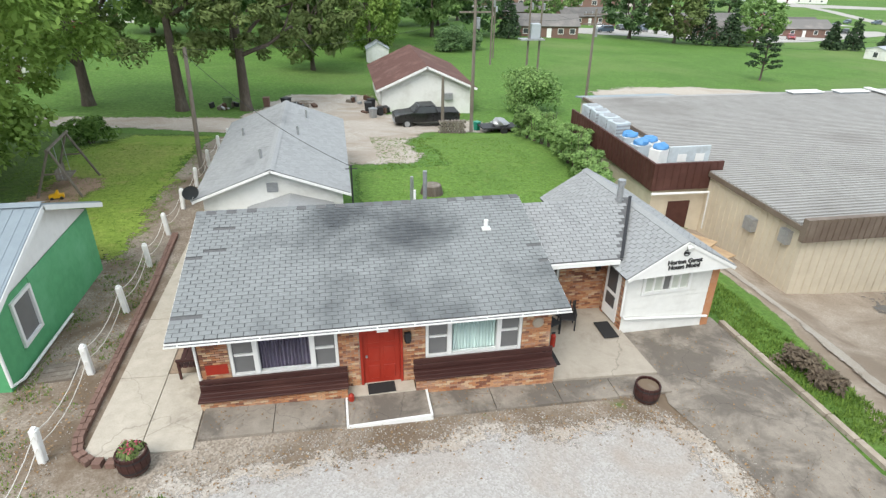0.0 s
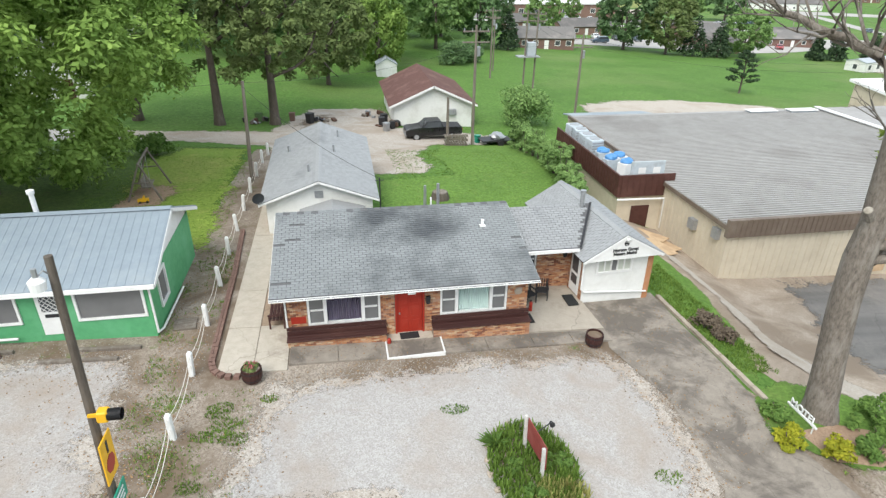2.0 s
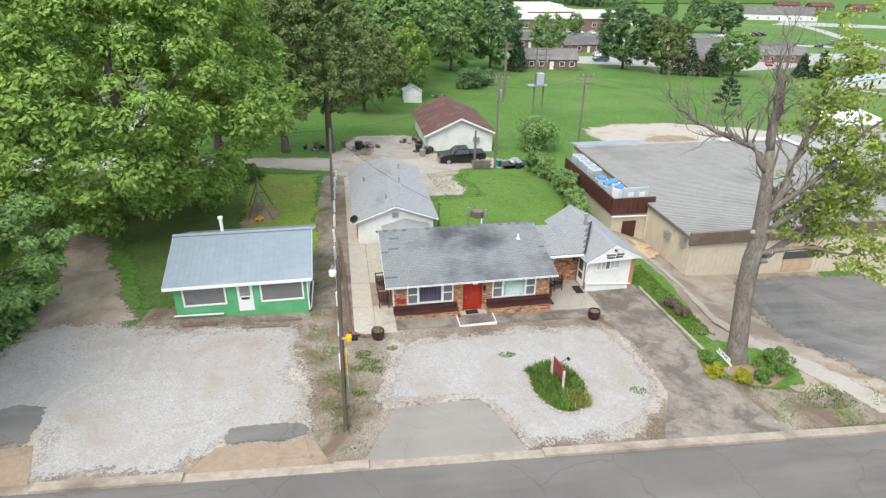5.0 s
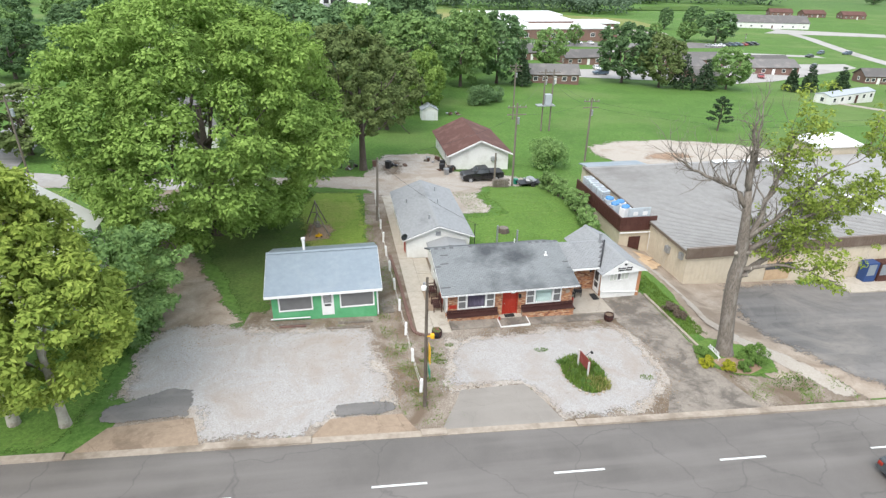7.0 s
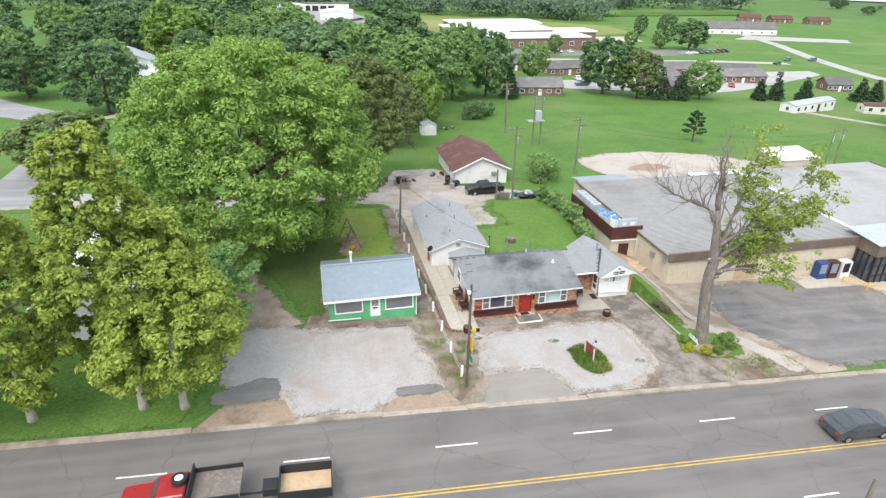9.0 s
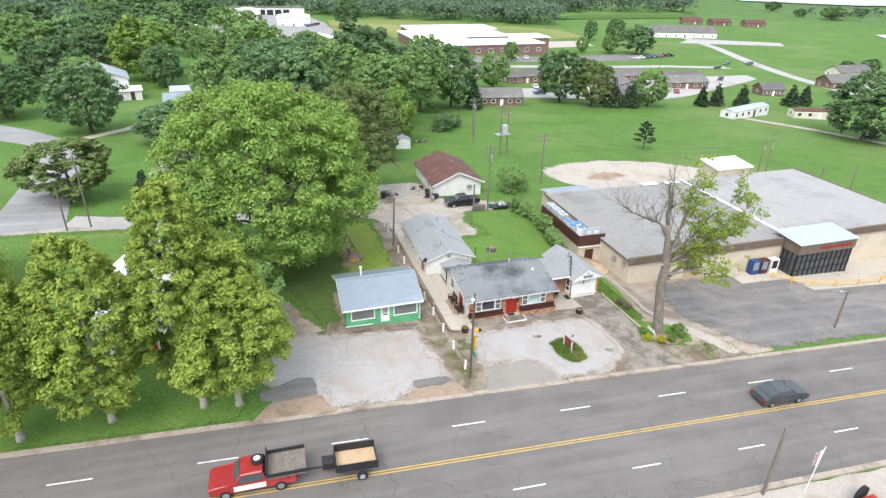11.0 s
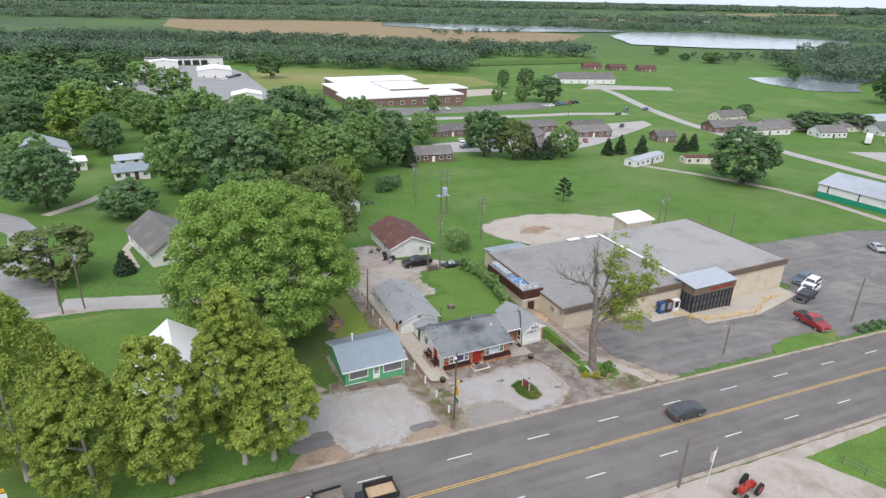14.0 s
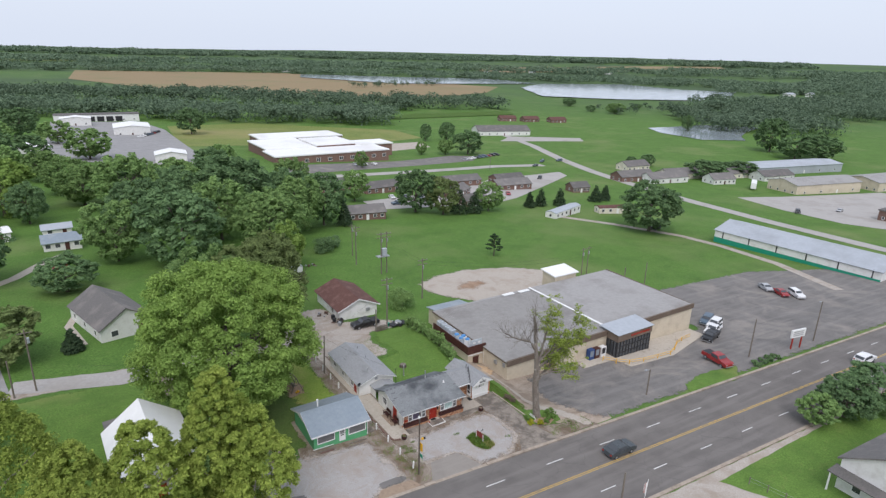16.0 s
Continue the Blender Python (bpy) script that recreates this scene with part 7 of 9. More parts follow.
# red flatbed truck with its trailer
v = vehicle("pickup", -25.2, -17.3, -1.6, "faded_red", (0.33, 0.03, 0.03), "faded red and white crew-cab flatbed truck with spare wheel")
bm = BM()
box(bm, 0.9, -1.1, 1.22, 3.4, 1.1, 1.36, bevel=0.02)
part("flatbed", bm, OLD_WOOD, v, "worn grey flatbed")
bm = BM()
for s in (-1, 1):
    box(bm, 0.9, s * 1.08 - 0.04, 1.36, 3.4, s * 1.08 + 0.04, 1.62)
box(bm, 0.86, -1.1, 1.36, 0.94, 1.1, 2.0)
part("rail", bm, BLACK, v)
bm = BM()
tube(bm, [(0.35, 0.1, 1.85), (0.35, 0.1, 2.1)], 0.4, 16)
sw = part("spare_wheel", bm, RUBBER, v)
bm = BM()
tube(bm, [(0.35, 0.1, 2.1), (0.35, 0.1, 2.12)], 0.22, 12)
part("rim", bm, WHITE, sw)
for s in (-1, 1):
    bm = BM()
    box(bm, -1.2, s * 0.99 - 0.015, 0.6, 0.8, s * 0.99 + 0.015, 1.0)
    part("door_band", bm, WHITE, v, "white lower door band")
tr = thing("utility_trailer", pose(-18.6, -17.5, ground_z(-18.6, -17.5), 0, 2.6, -1.6), "black steel tipping trailer with rusty load bed", "trailer")
bm = BM()
box(bm, -1.3, -0.95, 0.75, 1.5, 0.95, 0.85)
part("bed", bm, BOARD, tr, "rusty pale load bed")
for a, b, c, d, nm in ((-1.3, -0.99, 1.5, -0.93, "side_panel"), (-1.3, 0.93, 1.5, 0.99, "side_panel"), (1.44, -0.93, 1.5, 0.93, "tail_panel"), (-1.36, -0.93, -1.3, 0.93, "head_panel")):
    bm = BM()
    box(bm, a, b, 0.8, c, d, 1.45 if nm != "tail_panel" else 1.2)
    part(nm, bm, BLACK, tr)
bm = BM()
box(bm, -2.2, -0.4, 0.65, -1.4, 0.4, 1.2, bevel=0.02)
part("tool_box", bm, BLACK, tr)
bm = BM()
tube(bm, [(-1.4, 0, 0.6), (-3.6, 0, 0.6)], 0.07, 8)
part("drawbar", bm, BLACK, tr)
for s in (-1, 1):
    bm = BM()
    tube(bm, [(0.4, s * 0.98, 0.36), (0.4, s * 1.2, 0.36)], 0.36, 16)
    wh = part("wheel", bm, RUBBER, tr)
    bm = BM()
    tube(bm, [(0.4, s * 1.19, 0.36), (0.4, s * 1.22, 0.36)], 0.2, 12)
    part("rim", bm, PALE_METAL, wh)


# ---- poles ----
def pole(x, y, h, r, label, name="utility_pole", lean=(0, 0), mat=OLD_WOOD):
    p = thing(name, pose(x, y, ground_z(x, y), lean[0], lean[1], 0), label, "pole")
    bm = BM()
    tube(bm, [(0, 0, -0.5), (0, 0, h * 0.5), (0, 0, h)], [r, r * 0.88, r * 0.72], 10)
    part("shaft", bm, mat, p)
    return p


lp = pole(-7.27, -9.42, 8.32, 0.105, "weathered wooden street lamp pole by the yard", "street_lamp", (-2.0, 1.3), BARK)
bm = BM()
tube(bm, [(0, 0, 7.9), (-0.1, -0.1, 8.08), (-0.19, -0.2, 8.0)], 0.022, 6)
part("bracket", bm, STEEL, lp)
bm = BM()
tube(bm, [(-0.2, -0.2, 8.0), (-0.2, -0.2, 7.92), (-0.2, -0.2, 7.74)], [0.07, 0.15, 0.13], 14)
part("lamp_head", bm, WHITE, lp, "white lamp head")
bm = BM()
tube(bm, [(-0.2, -0.2, 8.0), (-0.2, -0.2, 8.17)], 0.05, 8)
part("photocell", bm, STEEL, lp)
bm = BM()
box(bm, 0.2, -0.32, 4.74, 0.42, -0.08, 5.0, bevel=0.03)
box(bm, 0.02, -0.23, 4.84, 0.22, -0.17, 4.9)
sg = part("signal_head", bm, YELLOW, lp, "yellow flashing signal with black hood")
bm = BM()
tube(bm, [(0.4, -0.2, 4.87), (0.66, -0.2, 4.87)], [0.125, 0.125], 14, False)
bmesh.ops.solidify(bm, geom=bm.faces[:], thickness=0.012)
part("hood", bm, BLACK, sg)
bm = BM()
tube(bm, [(0.42, -0.2, 4.87), (0.45, -0.2, 4.87)], 0.115, 12)
part("lens", bm, RED_PAINT, sg)
bm = BM()
box(bm, 0.16, -0.45, 3.2, 0.19, 0.15, 4.25)
ws = part("warning_sign", bm, YELLOW, lp, "yellow stop-ahead warning sign")
bm = BM()
tube(bm, [(0.192, -0.15, 3.58), (0.2, -0.15, 3.58)], 0.22, 8)
part("red_octagon", bm, RED_PAINT, ws)
bm = BM()
box(bm, 0.192, -0.19, 3.86, 0.2, -0.11, 4.16)
part("arrow", bm, BLACK, ws)
bm = BM()
box(bm, 0.16, -0.5, 2.32, 0.19, 0.25, 2.8)
gs = part("place_sign", bm, surf("green_sign_paint", (0.02, 0.28, 0.18), (0.018, 0.24, 0.15), None, 5, 1, 0.4, 0.0), lp, "green place sign")
bm = BM()
for k in range(3):
    box(bm, 0.191, -0.42, 2.42 + 0.12 * k, 0.198, 0.1, 2.47 + 0.12 * k)
part("text_bar", bm, WHITE, gs)

up_ = pole(-7.75, 19.5, 6.6, 0.13, "grey wooden utility pole beside the fence", lean=(0, 2.0))
POLES = []
for x, y, h, arm in ((10.5, 33.3, 10.6, True), (22.5, 74, 10.5, True), (25.0, 64.5, 10.8, True), (26.6, 64.7, 10.8, True), (25.3, 45.0, 9.5, True), (8.1, 33.2, 4.4, False)):
    p = pole(x, y, h, 0.15, "tall brown wooden utility pole" if h > 5 else "short brown wooden post")
    if arm:
        for z in (h - 0.5, h - 1.4):
            bm = BM()
            box(bm, -1.2, -0.06, z - 0.06, 1.2, 0.06, z + 0.06)
            part("crossarm", bm, OLD_WOOD, p)
        for k in range(4):
            bm = BM()
            tube(bm, [(-1.05 + 0.7 * k, 0, h - 0.44), (-1.05 + 0.7 * k, 0, h - 0.25)], 0.05, 6)
            part("insulator", bm, STEEL, p)
        bm = BM()
        tube(bm, [(0.25, 0.2, h - 2.6), (0.25, 0.2, h - 1.8)], 0.22, 10)
        part("transformer", bm, STEEL, p, "grey pole transformer")
pl = thing("pole_platform", pose(25.8, 64.5, ground_z(25.8, 64.5)), "steel platform with transformer between two poles", "platform")
bm = BM()
box(bm, -2.0, -0.8, 4.6, 1.2, 0.8, 4.75)
part("deck", bm, STEEL, pl)
bm = BM()
box(bm, -0.6, -0.5, 4.75, 0.6, 0.5, 6.6, bevel=0.05)
part("transformer", bm, PALE_METAL, pl)


def cable(a, b, sag, name="overhead_cable"):
    bm = BM()
    a, b = Vector(a), Vector(b)
    tube(bm, [a.lerp(b, t) - Vector((0, 0, sag * 4 * t * (1 - t))) for t in np.linspace(0, 1, 11)], 0.011, 4)
    tagged(part(name, bm, BLACK), "thin black overhead cable between poles", "cable", "overhead cables")


def top(x, y, h):
    return (x, y, ground_z(x, y) + h)


cable(top(-7.7, 19.5, 6.4), (0.15, 10.3, 2.95), 0.5)
cable(top(-7.7, 19.5, 6.5), top(10.5, 33.3, 9.0), 0.7)
cable(top(-7.7, 19.5, 6.5), top(-40, 24, 7.0), 1.2)
cable(top(10.5, 33.3, 10.1), top(25.0, 64.5, 10.2), 0.9)
cable(top(10.5, 33.3, 9.2), top(25.3, 45.0, 9.0), 0.6)
for dz in (0, 0.8):
    cable(top(25.3, 45.0, 9.0 - dz), top(62, 33, 9.5 - dz), 1.4)
    cable(top(25.3, 45.0, 9.2 - dz), top(25.8, 64.5, 10.2 - dz), 0.8)

# ---- island sign, stump, hedge, swing, yard clutter ----
SIGN_RED = surf("faded_sign_red", (0.26, 0.055, 0.045), (0.2, 0.042, 0.036), (0.33, 0.12, 0.1), 6.0, 1.5, 0.75, 0.15, 0.004)
GREY_PAINT = surf("weathered_white_paint", (0.6, 0.58, 0.55), (0.48, 0.46, 0.43), (0.3, 0.28, 0.25), 5.0, 1.5, 0.8, 0.2, 0.004)
sn = thing("motel_sign", pose(3.28, -7.25, ground_z(3.28, -7.25), 0, 3, 95), "faded red wooden motel sign on weathered posts", "sign")
for sx in (-0.66, 0.66):
    bm = BM()
    box(bm, sx - 0.05, -0.05, -0.3, sx + 0.05, 0.05, 1.3 if sx > 0 else 1.18, bevel=0.01)
    part("post", bm, GREY_PAINT, sn)
bm = BM()
box(bm, -0.72, -0.085, 0.42, 0.72, -0.055, 1.22, bevel=0.008)
bd = part("board", bm, SIGN_RED, sn, "red painted board")
bm = BM()
for z0, z1, x0, x1 in ((1.0, 1.13, -0.6, 0.55), (0.76, 0.9, -0.55, 0.6), (0.53, 0.65, -0.5, 0.45)):
    box(bm, x0, -0.092, z0, x1, -0.086, z1)
part("text_bar", bm, GREY_PAINT, bd)
bm = BM()
tube(bm, [(0, -0.06, 1.2), (0.05, -0.5, 1.42)], 0.02, 5)
tube(bm, [(0.05, -0.5, 1.44), (0.06, -0.58, 1.3)], [0.05, 0.09], 8)
part("sign_lamp", bm, BLACK, sn)


def grass_tuft(name, x0, y0, rx, ry, n, hmin, hmax, mat, label, seed):
    """Many upright blades in a patch."""
    rng = np.random.default_rng(seed)
    a = rng.uniform(0, 2 * math.pi, n)
    q = np.sqrt(rng.uniform(0, 1, n))
    px, py = x0 + rx * q * np.cos(a), y0 + ry * q * np.sin(a)
    pz = np.array([ground_z(x, y) for x, y in zip(px, py)]) + 0.03
    h = rng.uniform(hmin, hmax, n)
    d = rng.uniform(0, 2 * math.pi, n)
    lean = rng.uniform(0.1, 0.6, n) * h
    w = 0.02 + 0.05 * h
    out = np.zeros((n, 4, 3))
    c, s = np.cos(d), np.sin(d)
    for i, (k, z, l) in enumerate(((-1, 0, 0), (1, 0, 0), (0.3, 1, 1), (-0.3, 1, 1))):
        out[:, i, 0] = px - s * w * k + c * lean * l
        out[:, i, 1] = py + c * w * k + s * lean * l
        out[:, i, 2] = pz + h * z
    ob = new(name, quad_mesh(name, out.reshape(-1, 3), mat))
    return tagged(ob, label, "weeds", kind="stuff")


grass_tuft("weeds", 3.25, -7.5, 1.35, 1.95, 3600, 0.1, 0.34, BLADE, "tall green weeds in the island bed", 71)
grass_tuft("weeds", 3.7, -8.7, 0.8, 0.7, 700, 0.14, 0.36, STRAW, "yellowing weeds in the island bed", 72)
for k, (wx, wy, wr) in enumerate(((-6.2, -3.7, 0.3), (-5.9, -4.5, 0.35), (-6.1, -5.0, 0.32), (-6.6, -5.0, 0.25), (-5.6, -5.2, 0.3), (-6.3, -4.0, 0.25), (-4.7, -3.4, 0.2), (-6.6, -7.0, 0.25), (7.2, -8.3, 0.3))):
    grass_tuft("weeds", wx, wy, wr * 1.5, wr, int(480 * wr), 0.03, 0.09, BLADE, "low green weeds growing in the gravel", 90 + k)
grass_tuft("weeds", 1.4, -4.6, 0.5, 0.25, 160, 0.03, 0.09, SHRUB, "low green weeds in the gravel", 75)
grass_tuft("weeds", 16.6, -10.0, 1.6, 0.8, 400, 0.04, 0.12, SHRUB, "patchy green weeds on the verge", 76)
rng = np.random.default_rng(8)
yu = thing("yucca", pose(2.35, -6.4, ground_z(2.35, -6.4)), "spiky green yucca plant in the island bed", "plant")
for k in range(46):
    a, e = rng.uniform(0, 2 * math.pi), rng.uniform(0.35, 1.25)
    d = Vector((math.cos(a) * math.cos(e), math.sin(a) * math.cos(e), math.sin(e)))
    s = Vector((-math.sin(a), math.cos(a), 0)) * 0.03
    L = rng.uniform(0.55, 0.8)
    bm = BM()
    m = d * L * 0.5 + Vector((0, 0, 0.02))
    t = d * L - Vector((0, 0, 0.1))
    vs = [bm.verts.new(p) for p in (-s * 0.6, s * 0.6, m + s, t, m - s)]
    bm.faces.new(vs)
    up2 = [bm.verts.new(v.co + Vector((0, 0, -0.008))) for v in vs]
    bm.faces.new(up2[::-1])
    part("leaf", bm, SHRUB, yu)
for k, (x, y, h, r) in enumerate(((3.0, -8.5, 0.4, 0.5), (4.0, -7.4, 0.38, 0.45), (2.6, -7.4, 0.35, 0.4), (3.6, -6.4, 0.32, 0.4), (3.1, -9.0, 0.32, 0.4))):
    shrub(x, y, h, r, SHRUB, "low leafy weed clump in the island bed", 180 + k, 12, 70, 0.09, "weed_clump", "plant", "island weeds")
stn = thing("stone_edging", None, "row of pale stones round the island bed", "edging", kind="structure")
for k in range(22):
    a = 2 * math.pi * k / 22
    x, y = 3.2 + 1.3 * math.cos(a), -7.55 + 2.05 * math.sin(a)
    bm = BM()
    bmesh.ops.create_icosphere(bm, subdivisions=1, radius=0.13)
    for v_ in bm.verts:
        v_.co *= random.uniform(0.75, 1.2)
        v_.co.z *= 0.7
    o = part("stone", bm, KERB, stn)
    o.matrix_local = pose(x, y, ground_z(x, y) + 0.06, 0, 0, random.uniform(0, 90))
sp = thing("tree_stump", pose(4.4, 15.8, ground_z(4.4, 15.8)), "wide grey tree stump on the lawn", "stump")
bm = BM()
tube(bm, [(0, 0, -0.2), (0, 0, 0.05), (0, 0, 0.5)], [0.7, 0.62, 0.5], 14)
part("bole", bm, BARK, sp)
bm = BM()
tube(bm, [(0, 0, 0.5), (0, 0, 0.515)], 0.44, 14)
part("cut_face", bm, OLD_WOOD, sp)
ps = pole(3.0, 13.0, 1.9, 0.11, "grey concrete post behind the motel", "vent_post", mat=STEEL)
for k in range(13):
    t = k / 12
    x, y = 12.9 + 1.9 * math.sin(t * 2.6) * 0.6 + t * 0.6, 14.0 + 17.5 * t
    shrub(x, y, random.uniform(2.3, 3.5), random.uniform(0.8, 1.05), MIXED, "tall green hedge shrub beside the store", 40 + k, 18, 110, 0.17, "hedge_shrub", "hedge", "hedge row")
shrub(18.6, 42.2, 4.2, 3.3, MIXED, "large sprawling green bush", 61, 44, 120, 0.28)
shrub(19.5, 89.0, 4.5, 3.6, OAK, "dark rounded bush on the meadow", 62, 30, 120, 0.35)
shrub(24, 92.0, 3.5, 2.2, OAK, "dark rounded bush on the meadow", 63, 24, 100, 0.35)
shrub(-15.6, 26.5, 1.6, 2.0, SHRUB, "low spreading green bush by the alley", 64, 20, 90, 0.22)
BRUSH = leaf_mat("dry_brushwood", (0.17, 0.13, 0.1), (0.22, 0.18, 0.13), (0.1, 0.085, 0.06))
shrub(13.3, -0.6, 0.8, 0.8, BRUSH, "pile of dry brushwood on the lawn strip", 65, 14, 80, 0.12)
shrub(13.5, -1.6, 0.7, 0.7, BRUSH, "pile of dry brushwood on the lawn strip", 66, 12, 80, 0.12)
for k, (x, y, lf, h, r, lab) in enumerate(((12.0, -7.4, GOLD, 0.7, 0.6, "yellow-green bush in the planting bed"), (13.1, -8.2, GOLD, 0.75, 0.6, "yellow-green bush in the planting bed"), (14.3, -8.3, SHRUB, 0.7, 0.6, "green bush in the planting bed"),
                                           (15.4, -7.6, SHRUB, 0.8, 1.2, "green bush in the planting bed"), (16.2, -6.6, SHRUB, 0.8, 1.1, "green bush in the planting bed"), (12.4, -6.2, SHRUB, 0.6, 0.6, "green bush in the planting bed"))):
    shrub(x, y, h, r, lf, lab, 80 + k, 14, 90, 0.12, group="bed bushes")
for x, y in ((60, -12.0), (62, -12.0), (64, -12.1), (66, -12.2)):
    shrub(x, y, 0.9, 1.2, OAK, "low clipped hedge by the road", int(x), 14, 70, 0.2, "hedge_shrub", "hedge", "road hedge")
ls = thing("letter_sign", pose(13.0, -6.6, ground_z(13.0, -6.6), 0, 0, -90), "white cut-out letters on a bar by the old tree", "sign")
bm = BM()
box(bm, -0.68, -0.03, 0.36, 0.68, 0.03, 0.42)
part("bar", bm, WHITE, ls)
for sx in (-0.55, 0.55):
    bm = BM()
    tube(bm, [(sx, 0.0, -0.15), (sx, 0.0, 0.38)], 0.025, 6)
    part("stake", bm, WHITE, ls)
lettering("lettering", "MOTEL", 0.37, pose(0, 0, 0.42, 90, 0, 0), WHITE, ls, 0.015)

sw = thing("swing_frame", pose(-13.6, 17.4, ground_z(-13.6, 17.4), 0, 0, 95), "grey wooden swing frame on bare dirt", "swing")
for sx in (-1.5, 1.5):
    for sy in (-1.0, 1.0):
        bm = BM()
        tube(bm, [(sx * 1.1, sy, -0.1), (sx * 0.95, 0, 2.35)], 0.06, 6)
        part("leg", bm, OLD_WOOD, sw)
    bm = BM()
    tube(bm, [(sx * 1.02, -0.5, 1.2), (sx * 1.02, 0.5, 1.2)], 0.045, 6)
    part("brace", bm, OLD_WOOD, sw)
bm = BM()
tube(bm, [(-1.7, 0, 2.35), (1.7, 0, 2.35)], 0.07, 7)
part("top_beam", bm, OLD_WOOD, sw)
bm = BM()
box(bm, -0.7, -0.25, 0.55, 0.7, 0.25, 0.62)
box(bm, -0.7, 0.22, 0.62, 0.7, 0.27, 1.05)
part("swing_seat", bm, OLD_WOOD, sw)
for sx in (-0.65, 0.65):
    bm = BM()
    tube(bm, [(sx, 0, 0.6), (sx, 0, 2.3)], 0.015, 4)
    part("chain", bm, STEEL, sw)
ty = thing("toy_car", pose(-13.5, 15.6, ground_z(-13.5, 15.6), 0, 0, 15) @ Matrix.Scale(0.62, 4), "yellow plastic ride-on toy", "toy")
bm = BM()
profile_body(bm, [(-0.5, 0.15), (-0.5, 0.4), (-0.1, 0.45), (0.05, 0.7), (0.15, 0.7), (0.2, 0.4), (0.5, 0.42), (0.5, 0.15)], 0.42)
part("body", bm, YELLOW, ty)
for ax in (-0.32, 0.32):
    for s in (-1, 1):
        bm = BM()
        tube(bm, [(ax, s * 0.18, 0.13), (ax, s * 0.27, 0.13)], 0.13, 10)
        part("wheel", bm, BLACK, ty)
wp = thing("wood_pile", pose(8.9, 32.7, ground_z(8.9, 32.7)), "stack of split firewood logs", "firewood")
for r in range(5):
    for k in range(9 - r % 2):
        bm = BM()
        tube(bm, [(-1.1 + k * 0.25 + (r % 2) * 0.12, -0.22, 0.12 + r * 0.21), (-1.1 + k * 0.25 + (r % 2) * 0.12, 0.25, 0.12 + r * 0.21)], random.uniform(0.09, 0.125), 7)
        part("log", bm, OLD_WOOD, wp)
tl = thing("flat_trailer", pose(13.0, 33.6, ground_z(13, 33.6) + 0.02, 0, 2, 8), "low black trailer with a grey scrap load", "trailer")
bm = BM()
box(bm, -1.8, -0.8, 0.45, 1.8, 0.8, 0.55)
part("deck", bm, BLACK, tl)
for s in (-1, 1):
    bm = BM()
    tube(bm, [(0, s * 0.82, 0.3), (0, s * 1.0, 0.3)], 0.3, 12)
    part("wheel", bm, RUBBER, tl)
bm = BM()
bmesh.ops.create_icosphere(bm, subdivisions=2, radius=0.75)
for v_ in bm.verts:
    v_.co *= random.uniform(0.8, 1.15)
    v_.co.z = v_.co.z * 0.55 + 0.75
part("load", bm, STEEL, tl)
for k, (x, y, s, mt, lab, nm) in enumerate(((2.6, 40.6, 0.9, BLACK, "black refuse bin by the garage", "refuse_bin"), (3.0, 42.2, 0.9, BLACK, "black refuse bin by the garage", "refuse_bin"), (2.9, 38.6, 0.8, STEEL, "grey drum by the garage", "drum"),
                                            (-4.6, 41.5, 1.0, BLACK, "black refuse bin in the yard", "refuse_bin"), (-9.6, 41.6, 0.9, OAK, "dark green trailer box under a tree", "crate"), (-6.4, 42.5, 0.8, RED_BRICK, "pile of red bricks in the yard", "brick_pile"),
                                            (3.6, 39.6, 0.7, BLACK, "black grill beside the garage", "grill"), (11.2, 34.2, 0.7, bpy.data.materials["green_sign_paint"], "green barrel by the wood pile", "drum"))):
    o = thing(nm, pose(x, y, ground_z(x, y), 0, 0, 17 * k), lab, nm.replace("_", " "))
    bm = BM()
    box(bm, -0.35 * s, -0.35 * s, 0, 0.35 * s, 0.35 * s, s, bevel=0.05)
    for v_ in bm.verts:
        if v_.co.z < 0.3:
            v_.co.x *= 0.85
            v_.co.y *= 0.85
    part("body", bm, mt, o)
    bm = BM()
    box(bm, -0.38 * s, -0.38 * s, s, 0.38 * s, 0.38 * s, s + 0.06, bevel=0.02)
    part("lid", bm, mt, o)

sheet("rubble_patch", [(-6.2, 37.9), (-2.7, 38.3), (-1.6, 46.2), (-5.6, 45.8)], DIRT, "dark rubble and leaf litter in the back yard", "ground", 0.05, 0.5, seed=61, feather=1.6)
RUST = surf("rusty_scrap_iron", (0.16, 0.09, 0.06), (0.09, 0.06, 0.05), (0.24, 0.15, 0.1), 7.0, 1.5, 0.8, 0.3, 0.006, metal=0.3)
for k, (x, y, n) in enumerate(((-9.9, 41.2, 9), (-3.2, 43.0, 10), (3.3, 40.3, 9), (2.0, 45.0, 8), (13.4, 34.6, 12), (11.4, 77.6, 12))):
    jp = thing("scrap_heap", pose(x, y, ground_z(x, y)), "low heap of dark scrap metal and boards", "scrap", "scrap heaps")
    for j in range(n):
        bm = BM()
        w, d, hh = random.uniform(0.25, 0.9), random.uniform(0.12, 0.5), random.uniform(0.08, 0.5)
        box(bm, -w / 2, -d / 2, 0, w / 2, d / 2, hh, bevel=0.02)
        o = part("board" if j % 3 else "crate", bm, (RUST, BLACK, OLD_WOOD, STEEL)[(j + k) % 4], jp)
        o.matrix_local = pose(random.uniform(-1.1, 1.1), random.uniform(-0.8, 0.8), random.uniform(0, 0.15), random.uniform(-12, 12), random.uniform(-12, 12), random.uniform(0, 180))

